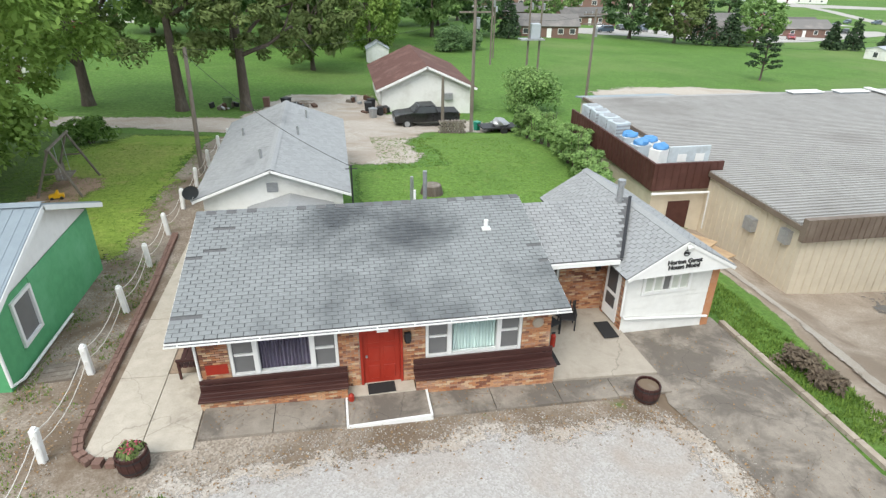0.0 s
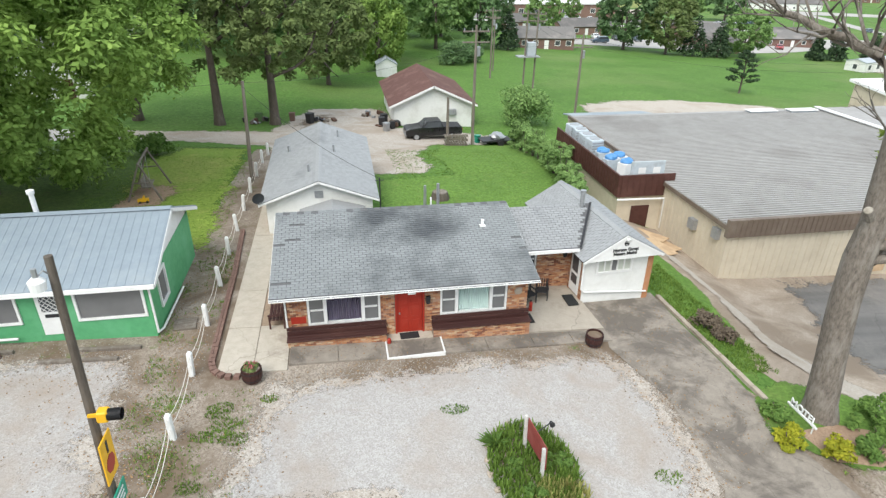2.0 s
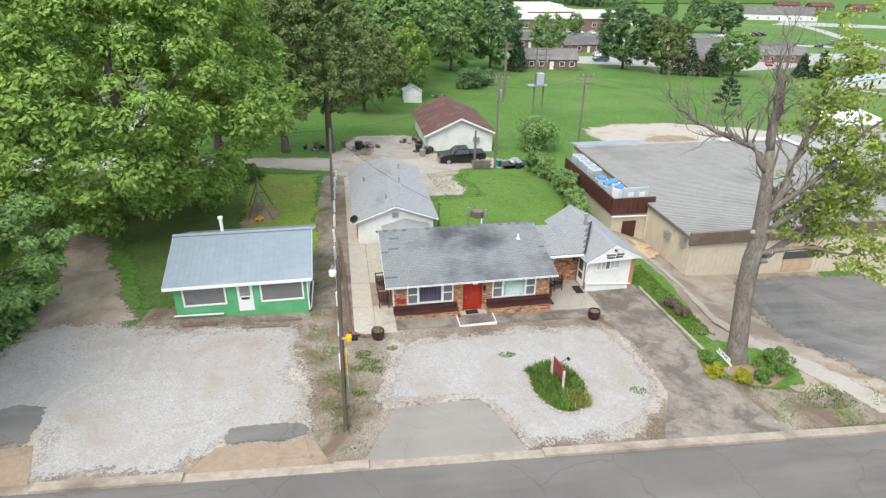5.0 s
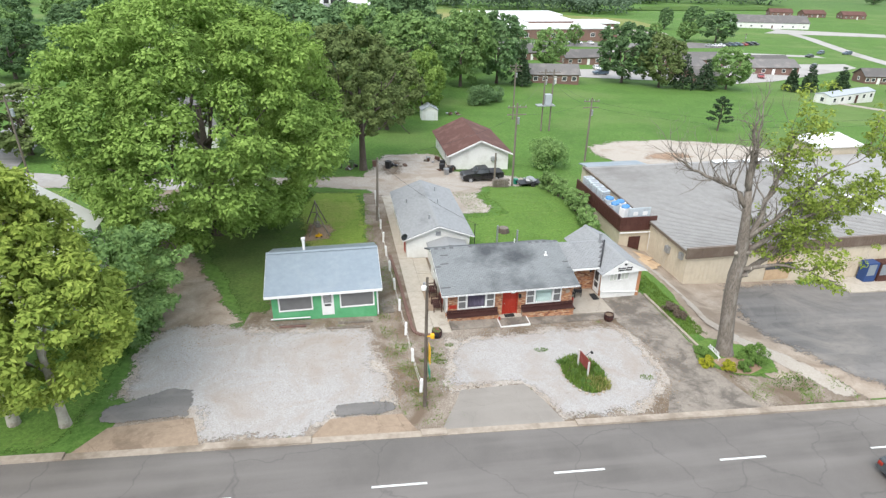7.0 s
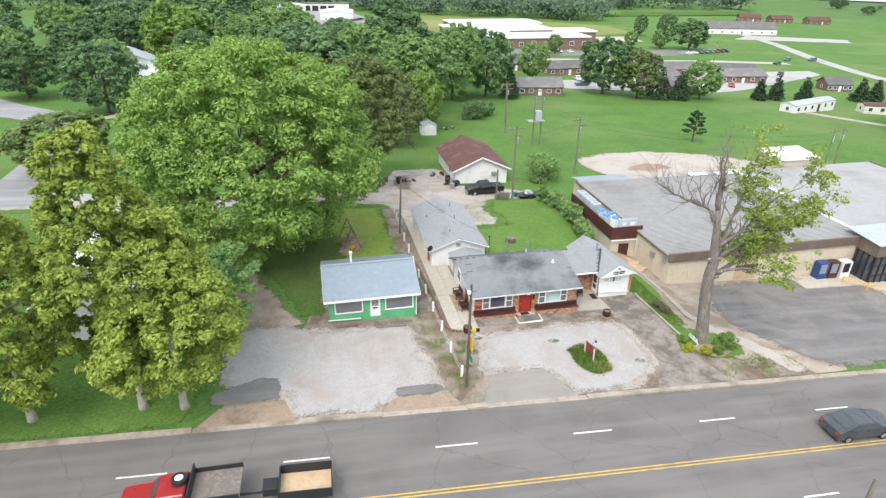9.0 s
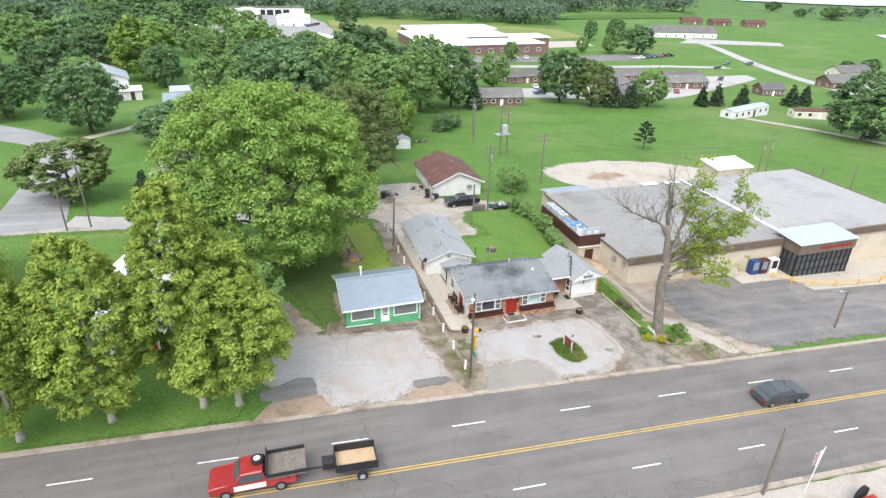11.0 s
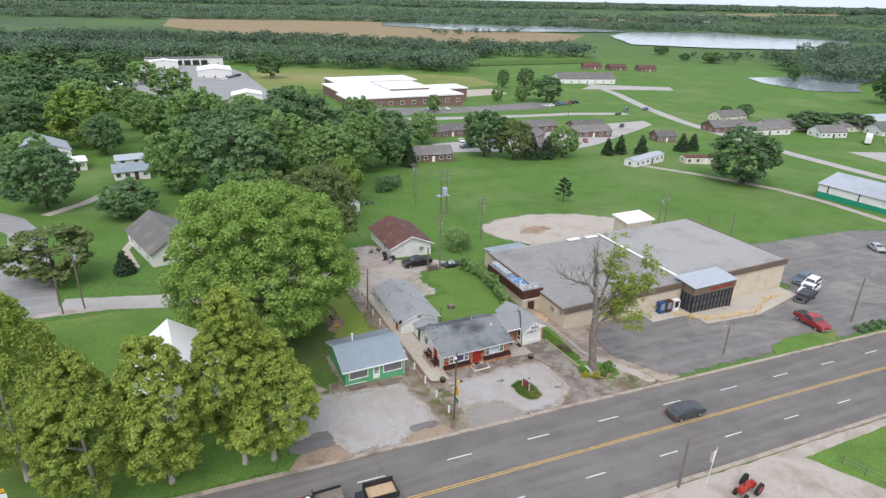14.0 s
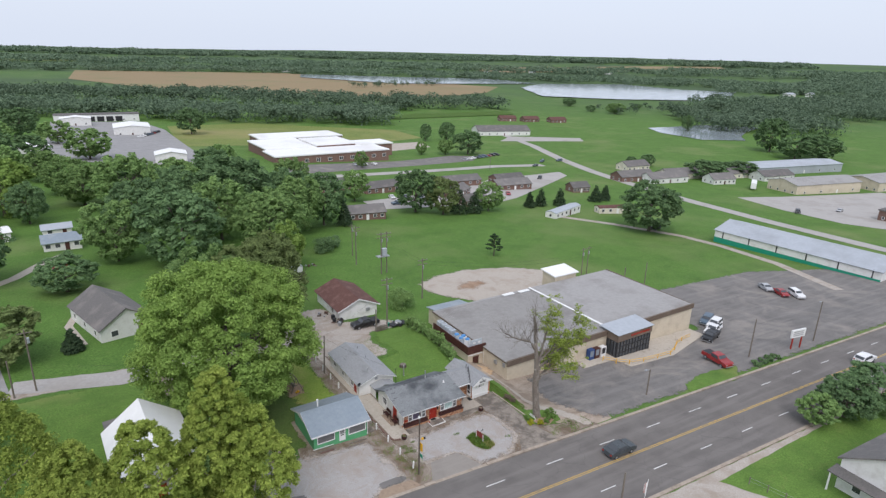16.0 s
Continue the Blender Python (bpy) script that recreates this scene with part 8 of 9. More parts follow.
# low kerb between the side drive and the lawn strip
bm = BM()
for k in range(8):
    y0 = 2.2 - k * 0.98
    x0 = 12.38 + 0.02 * k
    pts = [(x0, y0 - 0.95), (x0 + 0.2, y0 - 0.95), (x0 + 0.2, y0), (x0, y0)]
    prism(bm, pts, lambda x, y: ground_z(x, y) - 0.1, lambda x, y: ground_z(x, y) + 0.14)
tagged(part("lawn_kerb", bm, KERB), "low concrete kerb between side drive and lawn", "kerb", kind="structure")

# ---- the old tree with bare limbs on one side ----
rng = np.random.default_rng(31)
ot = thing("old_tree", pose(14.15, -6.3, ground_z(14.15, -6.3), 0, 0, -10), "old half-dead tree with bare limbs and thin foliage", "tree")
bm = BM()
ends = []


def bough(line, r0, r1, depth_y, twig, leafy, every=0.34):
    """A crooked bough with side shoots; leafy ones give their tips to the crown."""
    n = len(line)
    pts = [Vector((x, depth_y * (k / (n - 1)) ** 1.3 + 0.15 * math.sin(3.1 * k), z)) for k, (x, z) in enumerate(line)]
    fine = []
    for a, b in zip(pts, pts[1:]):
        for t in (0, 0.33, 0.66):
            fine.append(a.lerp(b, t) + Vector(rng.normal(size=3)) * (0.0 if not fine else 0.06))
    fine.append(pts[-1])
    m = len(fine)
    rad = [r0 + (r1 - r0) * (k / (m - 1)) ** 0.8 for k in range(m)]
    tube(bm, fine, rad, 9)
    for k in range(2, m):
        for _ in range(2):
            if rng.uniform() < every:
                continue
            d = (fine[k] - fine[k - 1]).normalized()
            side = Vector(rng.normal(size=3))
            side = (side - d * side.dot(d)).normalized()
            go = (d * 0.7 + side * 0.75 + Vector((0, 0, 0.35))).normalized()
            limb(bm, rng, fine[k], go, twig * rng.uniform(0.55, 1.15), max(0.018, rad[k] * 0.42), 2, 5, 0.55, ends if leafy else None)
    if leafy:
        ends.extend(fine[m // 2:])


tube(bm, [(-0.1, 0, -0.5), (-0.1, 0, 0), (-0.2, 0, 0.6), (-0.42, 0.02, 2.4), (-0.7, 0, 4.6), (-0.78, 0, 6.2), (-0.68, 0, 7.35), (-0.84, 0.05, 8.9), (-1.03, 0, 10.2), (-1.3, 0, 11.95)], [0.8, 0.64, 0.52, 0.46, 0.44, 0.43, 0.4, 0.33, 0.27, 0.2], 14)
bough(((-1.2, 10.9), (-2.05, 12.0), (-2.97, 12.5), (-4.29, 12.9), (-5.33, 13.4), (-6.11, 14.2)), 0.2, 0.03, 0.8, 1.6, False, 0.12)
bough(((-1.3, 11.8), (-1.49, 13.6), (-2.03, 15.5), (-2.23, 16.9)), 0.17, 0.03, -0.6, 1.4, False, 0.12)
bough(((-1.25, 11.8), (-1.21, 14.2), (-1.24, 17.0)), 0.15, 0.025, 0.9, 1.4, False, 0.12)
bough(((-1.3, 11.7), (-2.28, 13.9), (-2.48, 15.1)), 0.1, 0.025, -1.4, 1.2, False, 0.12)
bough(((-0.7, 7.8), (-0.19, 9.6), (0.42, 11.8), (0.86, 13.9), (0.88, 15.4)), 0.25, 0.04, 1.0, 1.5, True)
bough(((-0.7, 7.6), (1.06, 9.4), (2.29, 10.4), (4.03, 11.5), (5.88, 12.2)), 0.2, 0.03, -1.2, 1.6, True)
bough(((-0.75, 5.9), (0.87, 7.2), (2.03, 8.1), (3.47, 9.4), (5.03, 10.3)), 0.25, 0.035, 0.8, 1.6, True)
bough(((-0.7, 6.5), (0.8, 7.1), (2.21, 7.3), (4.54, 6.7)), 0.16, 0.03, -1.8, 1.5, True)
bough(((-0.75, 8.6), (1.22, 11.0), (1.78, 13.2), (3.1, 14.5)), 0.16, 0.03, -2.2, 1.5, True)
bough(((-0.8, 8.4), (-0.4, 10.2), (0.6, 12.2)), 0.12, 0.03, 2.6, 1.3, True)
bough(((-0.7, 6.9), (0.6, 8.2), (2.6, 9.0), (4.2, 8.6)), 0.14, 0.03, 2.4, 1.5, True)
part("trunk", bm, DEAD_BARK, ot, "bare grey trunk and limbs", smooth=True)
for x, y_, z, dx, dz in ((-0.2, -0.4, 6.4, 0.5, 0.2), (-1.25, -0.3, 7.9, -0.35, 0.4), (-0.35, -0.45, 8.0, 0.3, 0.2), (-0.15, -0.5, 6.9, 0.5, 0.2)):
    bm = BM()
    tube(bm, [(x - dx, y_ * 0.3, z - dz), (x, y_, z)], [0.16, 0.13], 9)
    stub = part("stub", bm, DEAD_BARK, ot)
    bm = BM()
    q = Vector((dx, y_ * 0.7, dz)).normalized()
    tube(bm, [Vector((x, y_, z)) - q * 0.005, Vector((x, y_, z)) + q * 0.02], 0.115, 9)
    part("cut_face", bm, PALE_BARK, stub, "pale sawn end")
cs, rs = [], []
for e in ends:
    if e.x < (-0.2 if e.z < 9.5 else 0.7) or rng.uniform() < 0.42:
        continue
    cs.append((e.x + rng.normal() * 0.25, e.y + rng.normal() * 0.25, e.z + rng.normal() * 0.2))
    rs.append(rng.uniform(0.25, 0.6))
c = new("crown", quad_mesh("crown", leaf_cloud(rng, cs, rs, 30, 0.2), SYCAMORE))
c.parent = ot
c["label"] = "thin yellow-green foliage"

# ---- white house behind the street trees ----
wh = thing("white_house", pose(-34.0, 6.0, ground_z(-34, 6), 0, 0, 3), "white house with bright metal roof among trees", "house")
bm = BM()
box(bm, -4, -5.2, -0.5, 4, 5.2, 3.8)
part("wall", bm, WHITE_SIDING, wh)
gable_ends(wh, -4, 4, -5.2, 5.2, 3.8, 6.8, WHITE_SIDING, "y")
ridge_roof(wh, -4, 4, -5.2, 5.2, 3.8, 6.8, WHITE_ROOF, 0.4, 0.15, "y")
for sx in (-2.2, 2.2):
    window(wh, pose(sx, -5.22, 0), -0.5, 0.5, 1.0, 2.3, panes=((0, 1, 0, 0.5), (0, 1, 0.5, 1)))
bm = BM()
box(bm, -0.45, -5.27, 0.2, 0.45, -5.2, 2.3)
part("door", bm, RED_PAINT, wh)
bm = BM()
box(bm, -3.6, 5.2, -0.5, 2.8, 9.0, 2.7)
part("rear_wing", bm, WHITE_SIDING, wh)
bm = BM()
slab(bm, (-3.9, 5.2, 3.5), (3.1, 5.2, 3.5), (3.1, 9.4, 2.7), (-3.9, 9.4, 2.7), 0.12)
part("rear_roof", bm, DARK_SHINGLE, wh)

# ---- loose stones, fallen leaves and grass tufts ----
def along(line, n, spread, rng):
    """Random places near a line."""
    P = [np.array(p, float) for p in line]
    seg = np.array([np.linalg.norm(b - a) for a, b in zip(P, P[1:])])
    pick = rng.choice(len(seg), n, p=seg / seg.sum())
    out = []
    for i in pick:
        d = (P[i + 1] - P[i]) / seg[i]
        q = P[i] + d * rng.uniform(0, seg[i]) + np.array([-d[1], d[0]]) * rng.normal() * spread
        out.append((q[0], q[1]))
    return out


def over(x0, x1, y0, y1, n, rng, patch=0.0):
    out = []
    while len(out) < n:
        x, y = rng.uniform(x0, x1), rng.uniform(y0, y1)
        if patch and math.sin(x * 1.7 + 2.1 * math.sin(y * 0.9)) * math.sin(y * 1.3 + x * 0.4) < patch - 1 + rng.uniform(0, 0.8):
            continue
        out.append((x, y))
    return out


def pebbles(name, places, size, lift, material, label, rng):
    vs, fs = [], []
    for x, y in places:
        g, s, a = ground_z(x, y) + lift, size * rng.uniform(0.5, 1.6), rng.uniform(0, 6.28)
        n = len(vs)
        for k in range(5):
            q = s * rng.uniform(0.7, 1.1)
            vs.append((x + q * math.cos(a + k * 1.257), y + q * math.sin(a + k * 1.257), g - 0.01))
        vs.append((x + 0.2 * s, y, g + s * rng.uniform(0.4, 0.8)))
        fs += [(n + k, n + (k + 1) % 5, n + 5) for k in range(5)]
    tagged(mesh_part(name, vs, fs, material), label, "stones", kind="stuff")


def litter(name, places, size, lift, material, label, rng):
    vs, fs = [], []
    for x, y in places:
        g, s, a = ground_z(x, y) + lift, size * rng.uniform(0.5, 1.4), rng.uniform(0, 6.28)
        c, d = math.cos(a) * s, math.sin(a) * s
        n = len(vs)
        vs += [(x - c, y - d, g + rng.uniform(0, 0.02)), (x + 0.5 * d, y - 0.5 * c, g + rng.uniform(0.005, 0.03)), (x + c, y + d, g + rng.uniform(0, 0.03)), (x - 0.5 * d, y + 0.5 * c, g + 0.004)]
        fs.append((n, n + 1, n + 2, n + 3))
    tagged(mesh_part(name, vs, fs, material), label, "fallen leaves", kind="stuff")


def tufts(name, places, height, lift, material, label, rng):
    vs, fs = [], []
    for x, y in places:
        g = ground_z(x, y) + lift - 0.02
        for _ in range(5):
            a, h = rng.uniform(0, 6.28), height * rng.uniform(0.4, 1.3)
            bx, by = x + rng.normal() * 0.05, y + rng.normal() * 0.05
            n = len(vs)
            w = 0.1 * h + 0.012
            vs += [(bx - w * math.sin(a), by + w * math.cos(a), g), (bx + w * math.sin(a), by - w * math.cos(a), g), (bx + 0.6 * h * math.cos(a), by + 0.6 * h * math.sin(a), g + h)]
            fs.append((n, n + 1, n + 2))
    tagged(mesh_part(name, vs, fs, material), label, "grass", kind="stuff")


rng = np.random.default_rng(77)
STONE = surf("loose_pale_stone", (0.4, 0.375, 0.34), (0.3, 0.275, 0.245), None, 6.0, 1.0, 0.9, 0.2, 0.005, island=0.2, world_space=True)
LITTER = surf("dry_brown_leaf", (0.2, 0.12, 0.06), (0.3, 0.19, 0.09), (0.13, 0.08, 0.045), 4.0, 2.0, 0.9, 0.1, 0.004, island=0.4, world_space=True)
court = [(-5.4, -8.4), (-5.0, -5), (-4.6, -3.0), (-1, -2.1), (4, -2.0), (8.0, -1.9), (8.9, -5), (8.3, -9.0), (5.6, -11.5)]
yard_edge = [(-22.6, -3.5), (-20.6, 0.2), (-16.5, -0.6), (-9.8, -0.9), (-9.3, -4.5), (-8.9, -9.2)]
pebbles("loose_gravel", along(court, 5200, 0.5, rng), 0.017, 0.035, STONE, "pale loose gravel strewn along the forecourt edge", rng)
pebbles("loose_gravel", along(yard_edge, 4200, 0.8, rng), 0.018, 0.035, STONE, "pale loose gravel strewn along the yard edge", rng)
pebbles("loose_gravel", over(-9.1, -7.0, -8.5, 8.0, 1700, rng), 0.018, 0.016, STONE, "pale stones scattered in the dirt", rng)
litter("fallen_leaves", over(-9.1, -7.1, -9.0, 8.5, 1300, rng) + along(court, 1500, 0.55, rng), 0.035, 0.045, LITTER, "dry brown leaves scattered on the ground", rng)
litter("fallen_leaves", along(yard_edge, 1500, 0.9, rng) + over(-21, -10, -9, 0, 350, rng), 0.032, 0.045, LITTER, "dry brown leaves scattered on the gravel", rng)
litter("fallen_leaves", over(8.7, 12.2, -8, 1.5, 500, rng) + over(-4.1, 8.5, -1.5, -0.5, 260, rng), 0.03, 0.11, LITTER, "dry brown leaves scattered on the concrete", rng)
tufts("grass_tufts", over(-9.1, -7.1, -9.5, 8.5, 1300, rng, 0.75) + over(-8.4, -5.2, -11, -2.8, 700, rng, 0.75), 0.08, 0.012, BLADE, "thin green weeds in the dirt", rng)
tufts("grass_tufts", over(-17, -8.3, 8.2, 26, 2600, rng), 0.07, 0.02, BLADE, "rough grass tufts on the worn lawn", rng)
tufts("grass_tufts", over(12.6, 14.3, -3.8, 5.5, 1500, rng), 0.13, 0.02, BLADE, "rough grass tufts on the lawn strip", rng)
tufts("grass_tufts", over(2.0, 12.0, 11.0, 30.0, 4200, rng), 0.08, 0.02, BLADE, "short grass tufts on the back lawn", rng)
tufts("grass_tufts", over(12.8, 20.0, -11.8, -8.8, 350, rng, 0.8), 0.09, 0.03, BLADE, "patchy grass by the kerb", rng)
for k, (x, y, h, r) in enumerate(((-24.9, 0.9, 2.4, 1.7), (-25.7, -1.4, 2.8, 1.9), (-25.2, 3.0, 2.2, 1.5))):
    shrub(x, y, h, r, MIXED, "bushy green undergrowth beside the gravel yard", 130 + k, 26, 110, 0.22, group="yard undergrowth")


# ---- neighbourhood and distance ----
def house(name, x, y, rot, w, d, h, rise, wall, roof, label, axis="x", wins=3, group="", cat="house", over=0.4, door=True, sink=1.0):
    t = thing(name, pose(x, y, ground_z(x, y), 0, 0, rot), label, cat, group)
    bm = BM()
    box(bm, -w / 2, -d / 2, -sink, w / 2, d / 2, h)
    part("wall", bm, wall, t)
    if rise > 0:
        gable_ends(t, -w / 2, w / 2, -d / 2, d / 2, h, h + rise, wall, axis)
        ridge_roof(t, -w / 2, w / 2, -d / 2, d / 2, h, h + rise, roof, over, 0.18, axis)
    else:
        bm = BM()
        box(bm, -w / 2 - over, -d / 2 - over, h, w / 2 + over, d / 2 + over, h + 0.4)
        part("roof", bm, roof, t)
    for k in range(wins):
        xx = -w / 2 + w * (k + 0.5) / wins
        if door and k == wins // 2:
            bm = BM()
            box(bm, xx - 0.5, -d / 2 - 0.06, 0, xx + 0.5, -d / 2, 2.1)
            part("door", bm, WHITE if wall is not WHITE_SIDING else MAROON, t)
        else:
            window(t, pose(xx, -d / 2 - 0.02, 0), -0.65, 0.65, 0.9, 2.1, bar=0.1)
    n = max(1, int(d / 4))
    for s in (-1, 1):
        for k in range(n):
            yy = -d / 2 + d * (k + 0.5) / n
            window(t, pose(s * (w / 2 + 0.02), yy, 0, 0, 0, 90 * s), -0.55, 0.55, 0.9, 2.1, bar=0.1)
    return t


APT = "low brick apartment block with dark grey roof"
for x, y, rot, w, d in ((48.5, 124, -10, 13, 8), (76, 169, 4, 17, 9), (58, 178, 10, 14, 9), (122, 174, -5, 20, 9), (141, 158, -8, 18, 10), (150, 172, -5, 16, 9), (99, 130, -5, 9, 7), (168, 140, -12, 9, 7), (104, 150, 30, 14, 8)):
    house("apartment_block", x, y, rot, w, d, 2.8, 2.0, RED_BRICK, DARK_SHINGLE, APT, "x", 5, "apartment blocks", "apartment")
house("mobile_home", 122, 101.5, 17, 19, 4.5, 2.6, 0.6, WHITE_SIDING, PALE_METAL, "long white mobile home on the meadow", "x", 6, "mobile homes", "mobile home", 0.1)
house("mobile_home", 146, 97, -19, 16, 4.5, 2.6, 0.6, CREAM, BROWN_SHINGLE, "long cream mobile home with brown roof", "x", 5, "mobile homes", "mobile home", 0.1)
# school of several flat-roofed blocks
sc = thing("school", pose(92, 285, ground_z(95, 268)), "large red brick school with white flat roofs", "school")
for x0, y0, x1, y1, h in ((-32, -22, 38, 0, 5.0), (-30, 0.2, 0, 40, 5.6), (0.2, 0.2, 26, 30, 6.6), (26.2, 0.2, 52, 18, 5.2), (-22, 40.2, 34, 66, 6.0)):
    bm = BM()
    box(bm, x0, y0, -3, x1, y1, h)
    part("wing", bm, RED_BRICK, sc)
    bm = BM()
    box(bm, x0 - 0.5, y0 - 0.5, h, x1 + 0.5, y1 + 0.5, h + 0.7)
    part("flat_roof", bm, WHITE_ROOF, sc)
    if y0 == -22:
        for k in range(10):
            window(sc, pose(x0 + 4 + 7 * k, y0 - 0.02, 0), -1.2, 1.2, 1.2, 3.2, bar=0.15, panes=((0, 0.5, 0, 1), (0.5, 1, 0, 1)))
house("office", 292, 360, -18, 48, 20, 4.0, 4.0, WHITE_SIDING, DARK_SHINGLE, "wide white office hall with dark roof", "x", 7, "", "office")
for x, y, rot in ((370, 450, -20), (390, 436, -10), (414, 420, -15)):
    house("house", x, y, rot, 18, 11, 3.2, 2.6, RED_BRICK, BROWN_SHINGLE, "distant brown house by the field", "x", 4, "far houses")
for x, y, rot, w, d, wl in ((226, 156, -10, 22, 10, RED_BRICK), (240, 146, -8, 26, 10, WHITE_SIDING), (262, 152, -10, 26, 11, CREAM), (268, 131, -14, 15, 9, WHITE_SIDING), (312, 126, -10, 24, 11, WHITE_SIDING), (300, 140, -10, 20, 10, CREAM), (258, 183, -5, 18, 10, CREAM)):
    house("house", x, y, rot, w, d, 3.2, 2.6, wl, DARK_SHINGLE, "low house with dark grey roof beyond the road", "x", 5, "houses beyond the road")
house("warehouse", 300, 96, -13, 46, 18, 5.5, 2.0, TAN_METAL, GREY_METAL, "tan metal warehouse with grey roof", "x", 4, "warehouses", "warehouse")
house("warehouse", 352, 84, -10, 40, 20, 5.5, 2.0, TAN_METAL, GREY_METAL, "tan metal warehouse with grey roof", "x", 4, "warehouses", "warehouse")
house("warehouse", 350, 140, -12, 80, 20, 5.0, 1.5, PALE_METAL, PALE_METAL, "long pale metal warehouse", "x", 6, "warehouses", "warehouse")
house("brick_building", 258, 38, 0, 22, 12, 4.5, 0, RED_BRICK, DARK_SHINGLE, "small red brick flat-roofed building", "x", 4, "", "building")
# long white barn with green base
lb = thing("long_barn", pose(143, 26, ground_z(143, 26), 0, 0, 4), "long white metal barn with pale roof and green base", "barn")
bm = BM()
box(bm, 0, -24, -3, 18, 24, 3.6)
part("wall", bm, WHITE_SIDING, lb)
gable_ends(lb, 0, 18, -24, 24, 3.6, 5.8, WHITE_SIDING, "y")
ridge_roof(lb, 0, 18, -24, 24, 3.6, 5.8, PALE_METAL, 0.4, 0.15, "y")
bm = BM()
box(bm, -0.08, -24, -2, 0, 24, 1.2)
part("base_band", bm, bpy.data.materials["green_sign_paint"], lb)
for k in range(6):
    bm = BM()
    box(bm, -0.1, -22 + k * 8.6, 1.2, 0, -21.7 + k * 8.6, 3.6)
    part("pilaster", bm, BLACK, lb)
hb = house("side_house", -34.5, 58, 16, 9, 15, 3.0, 2.8, WHITE_SIDING, DARK_SHINGLE, "white house with slate grey roof beside the maple", "y", 2)
house("big_house", -66, 142, 12, 16, 13, 4.5, 3.5, WHITE_SIDING, PALE_METAL, "large white house with pale metal roof", "y", 3)
house("annexe", -58, 133, 12, 9, 7, 2.6, 0.6, WHITE_SIDING, WHITE_ROOF, "white lean-to beside the large house", "x", 2)
house("cottage", -41.5, 119, 3, 8.5, 5.5, 2.6, 1.5, WHITE_SIDING, BLUE_METAL, "small white cottage with teal grey roof", "x", 4)
house("garden_shed", -42.5, 135, 3, 7, 4.5, 2.3, 1.0, WHITE_SIDING, PALE_METAL, "white garden shed behind the cottage", "x", 2, cat="shed")
house("dark_house", -82, 226, 8, 12, 9, 4.0, 2.8, BROWN_METAL, DARK_SHINGLE, "dark brown house among trees", "x", 3)
house("grey_house", -70, 205, 8, 12, 9, 3.0, 2.4, RED_PAINT, DARK_SHINGLE, "dark red house with grey roof among trees", "x", 3)
for x, y, rot, w, d, h, lab in ((-54, 312, -4, 20, 12, 5.5, "white metal workshop in the yard"), (10, 282, -6, 15, 13, 5.0, "white metal shed in the yard"), (8, 448, -4, 24, 30, 6.0, "white metal workshop in the yard"), (-26, 520, -3, 22, 14, 6.0, "white metal workshop in the yard")):
    house("workshop", x, y, rot, w, d, h, 1.5, WHITE_SIDING, WHITE_ROOF, lab, "y", 3, "workshops", "workshop")
dp = house("depot", -8, 560, -3, 66, 14, 6.0, 0, WHITE_SIDING, DARK_SHINGLE, "long depot with dark roof and open bays", "x", 8, "", "depot", door=False)
# black boxes on the solid wall stand in for the shade inside open bays
for k in range(6):
    bm = BM()
    box(bm, -22 + k * 7.2, -7.3, 0, -16.5 + k * 7.2, -7.05, 4.4)
    part("bay", bm, BLACK, dp)
ac = house("white_cottage", 42, -41, -4, 13, 9, 4.6, 2.8, WHITE_SIDING, DARK_SHINGLE, "white house with dark roof across the road", "x", 3)
bm = BM()
slab(bm, (-8.2, -5.0, 2.9), (-6.3, -5.0, 3.2), (-6.3, 5.0, 3.2), (-8.2, 5.0, 2.9), 0.15)
part("porch_roof", bm, DARK_SHINGLE, ac)
for yy in (-4.7, 0, 4.7):
    bm = BM()
    box(bm, -8.05, yy - 0.08, -1, -7.9, yy + 0.08, 2.9)
    part("porch_post", bm, WHITE, ac)

# roads, lots and fields
sheet("side_road", [(-95, 118), (-76.8, 100.6), (-68.9, 94.6), (-61.0, 86.0), (-55.8, 73.7), (-52.4, 54.4), (-49.2, 36.0), (-59.0, 34.0), (-59.1, 43.7), (-59.7, 52.6), (-60.4, 64.9), (-62.2, 75.5), (-66.3, 81.9), (-72.3, 86.0), (-95, 99)], STREET, "curving grey residential road", "road", 0.05, 0.0, 6.0)
strip("side_path", [(-57.5, 87), (-51, 95), (-46.5, 104), (-41, 112)], 2.4, CONCRETE, "pale concrete garden path", "path", 0.06)
strip("side_path", [(-39.5, 50), (-41.5, 60), (-40, 66)], 1.4, CONCRETE, "pale concrete garden path", "path", 0.06)
strip("far_road", [(188, -14), (189, 20), (194, 60), (202, 100), (214, 145), (226, 185), (244, 232), (270, 290), (300, 380)], 7, FAR_ROAD, "pale country road across the meadow", "road", 0.08, 10)
strip("far_road", [(214, 216), (180, 222), (120, 216), (60, 212), (10, 214)], 8, FAR_ROAD, "pale road before the school", "road", 0.08, 10)
strip("farm_track", [(118, 99), (128, 82), (137, 60), (138, 45), (135, 25), (126, 4)], 3.2, TRACK, "dusty farm track across the meadow", "track", 0.06, 6)
sheet("apartment_road", [(58, 134), (108, 128), (128, 136), (200, 180), (205, 192), (150, 184), (112, 160), (60, 150)], FAR_ROAD, "pale apartment access road", "road", 0.07, 0.0, 8.0)
sheet("school_lot", [(52, 222), (182, 246), (196, 262), (180, 270), (132, 257), (58, 254)], LOT, "dark asphalt school car park", "car park", 0.09, 0.0, 10.0)
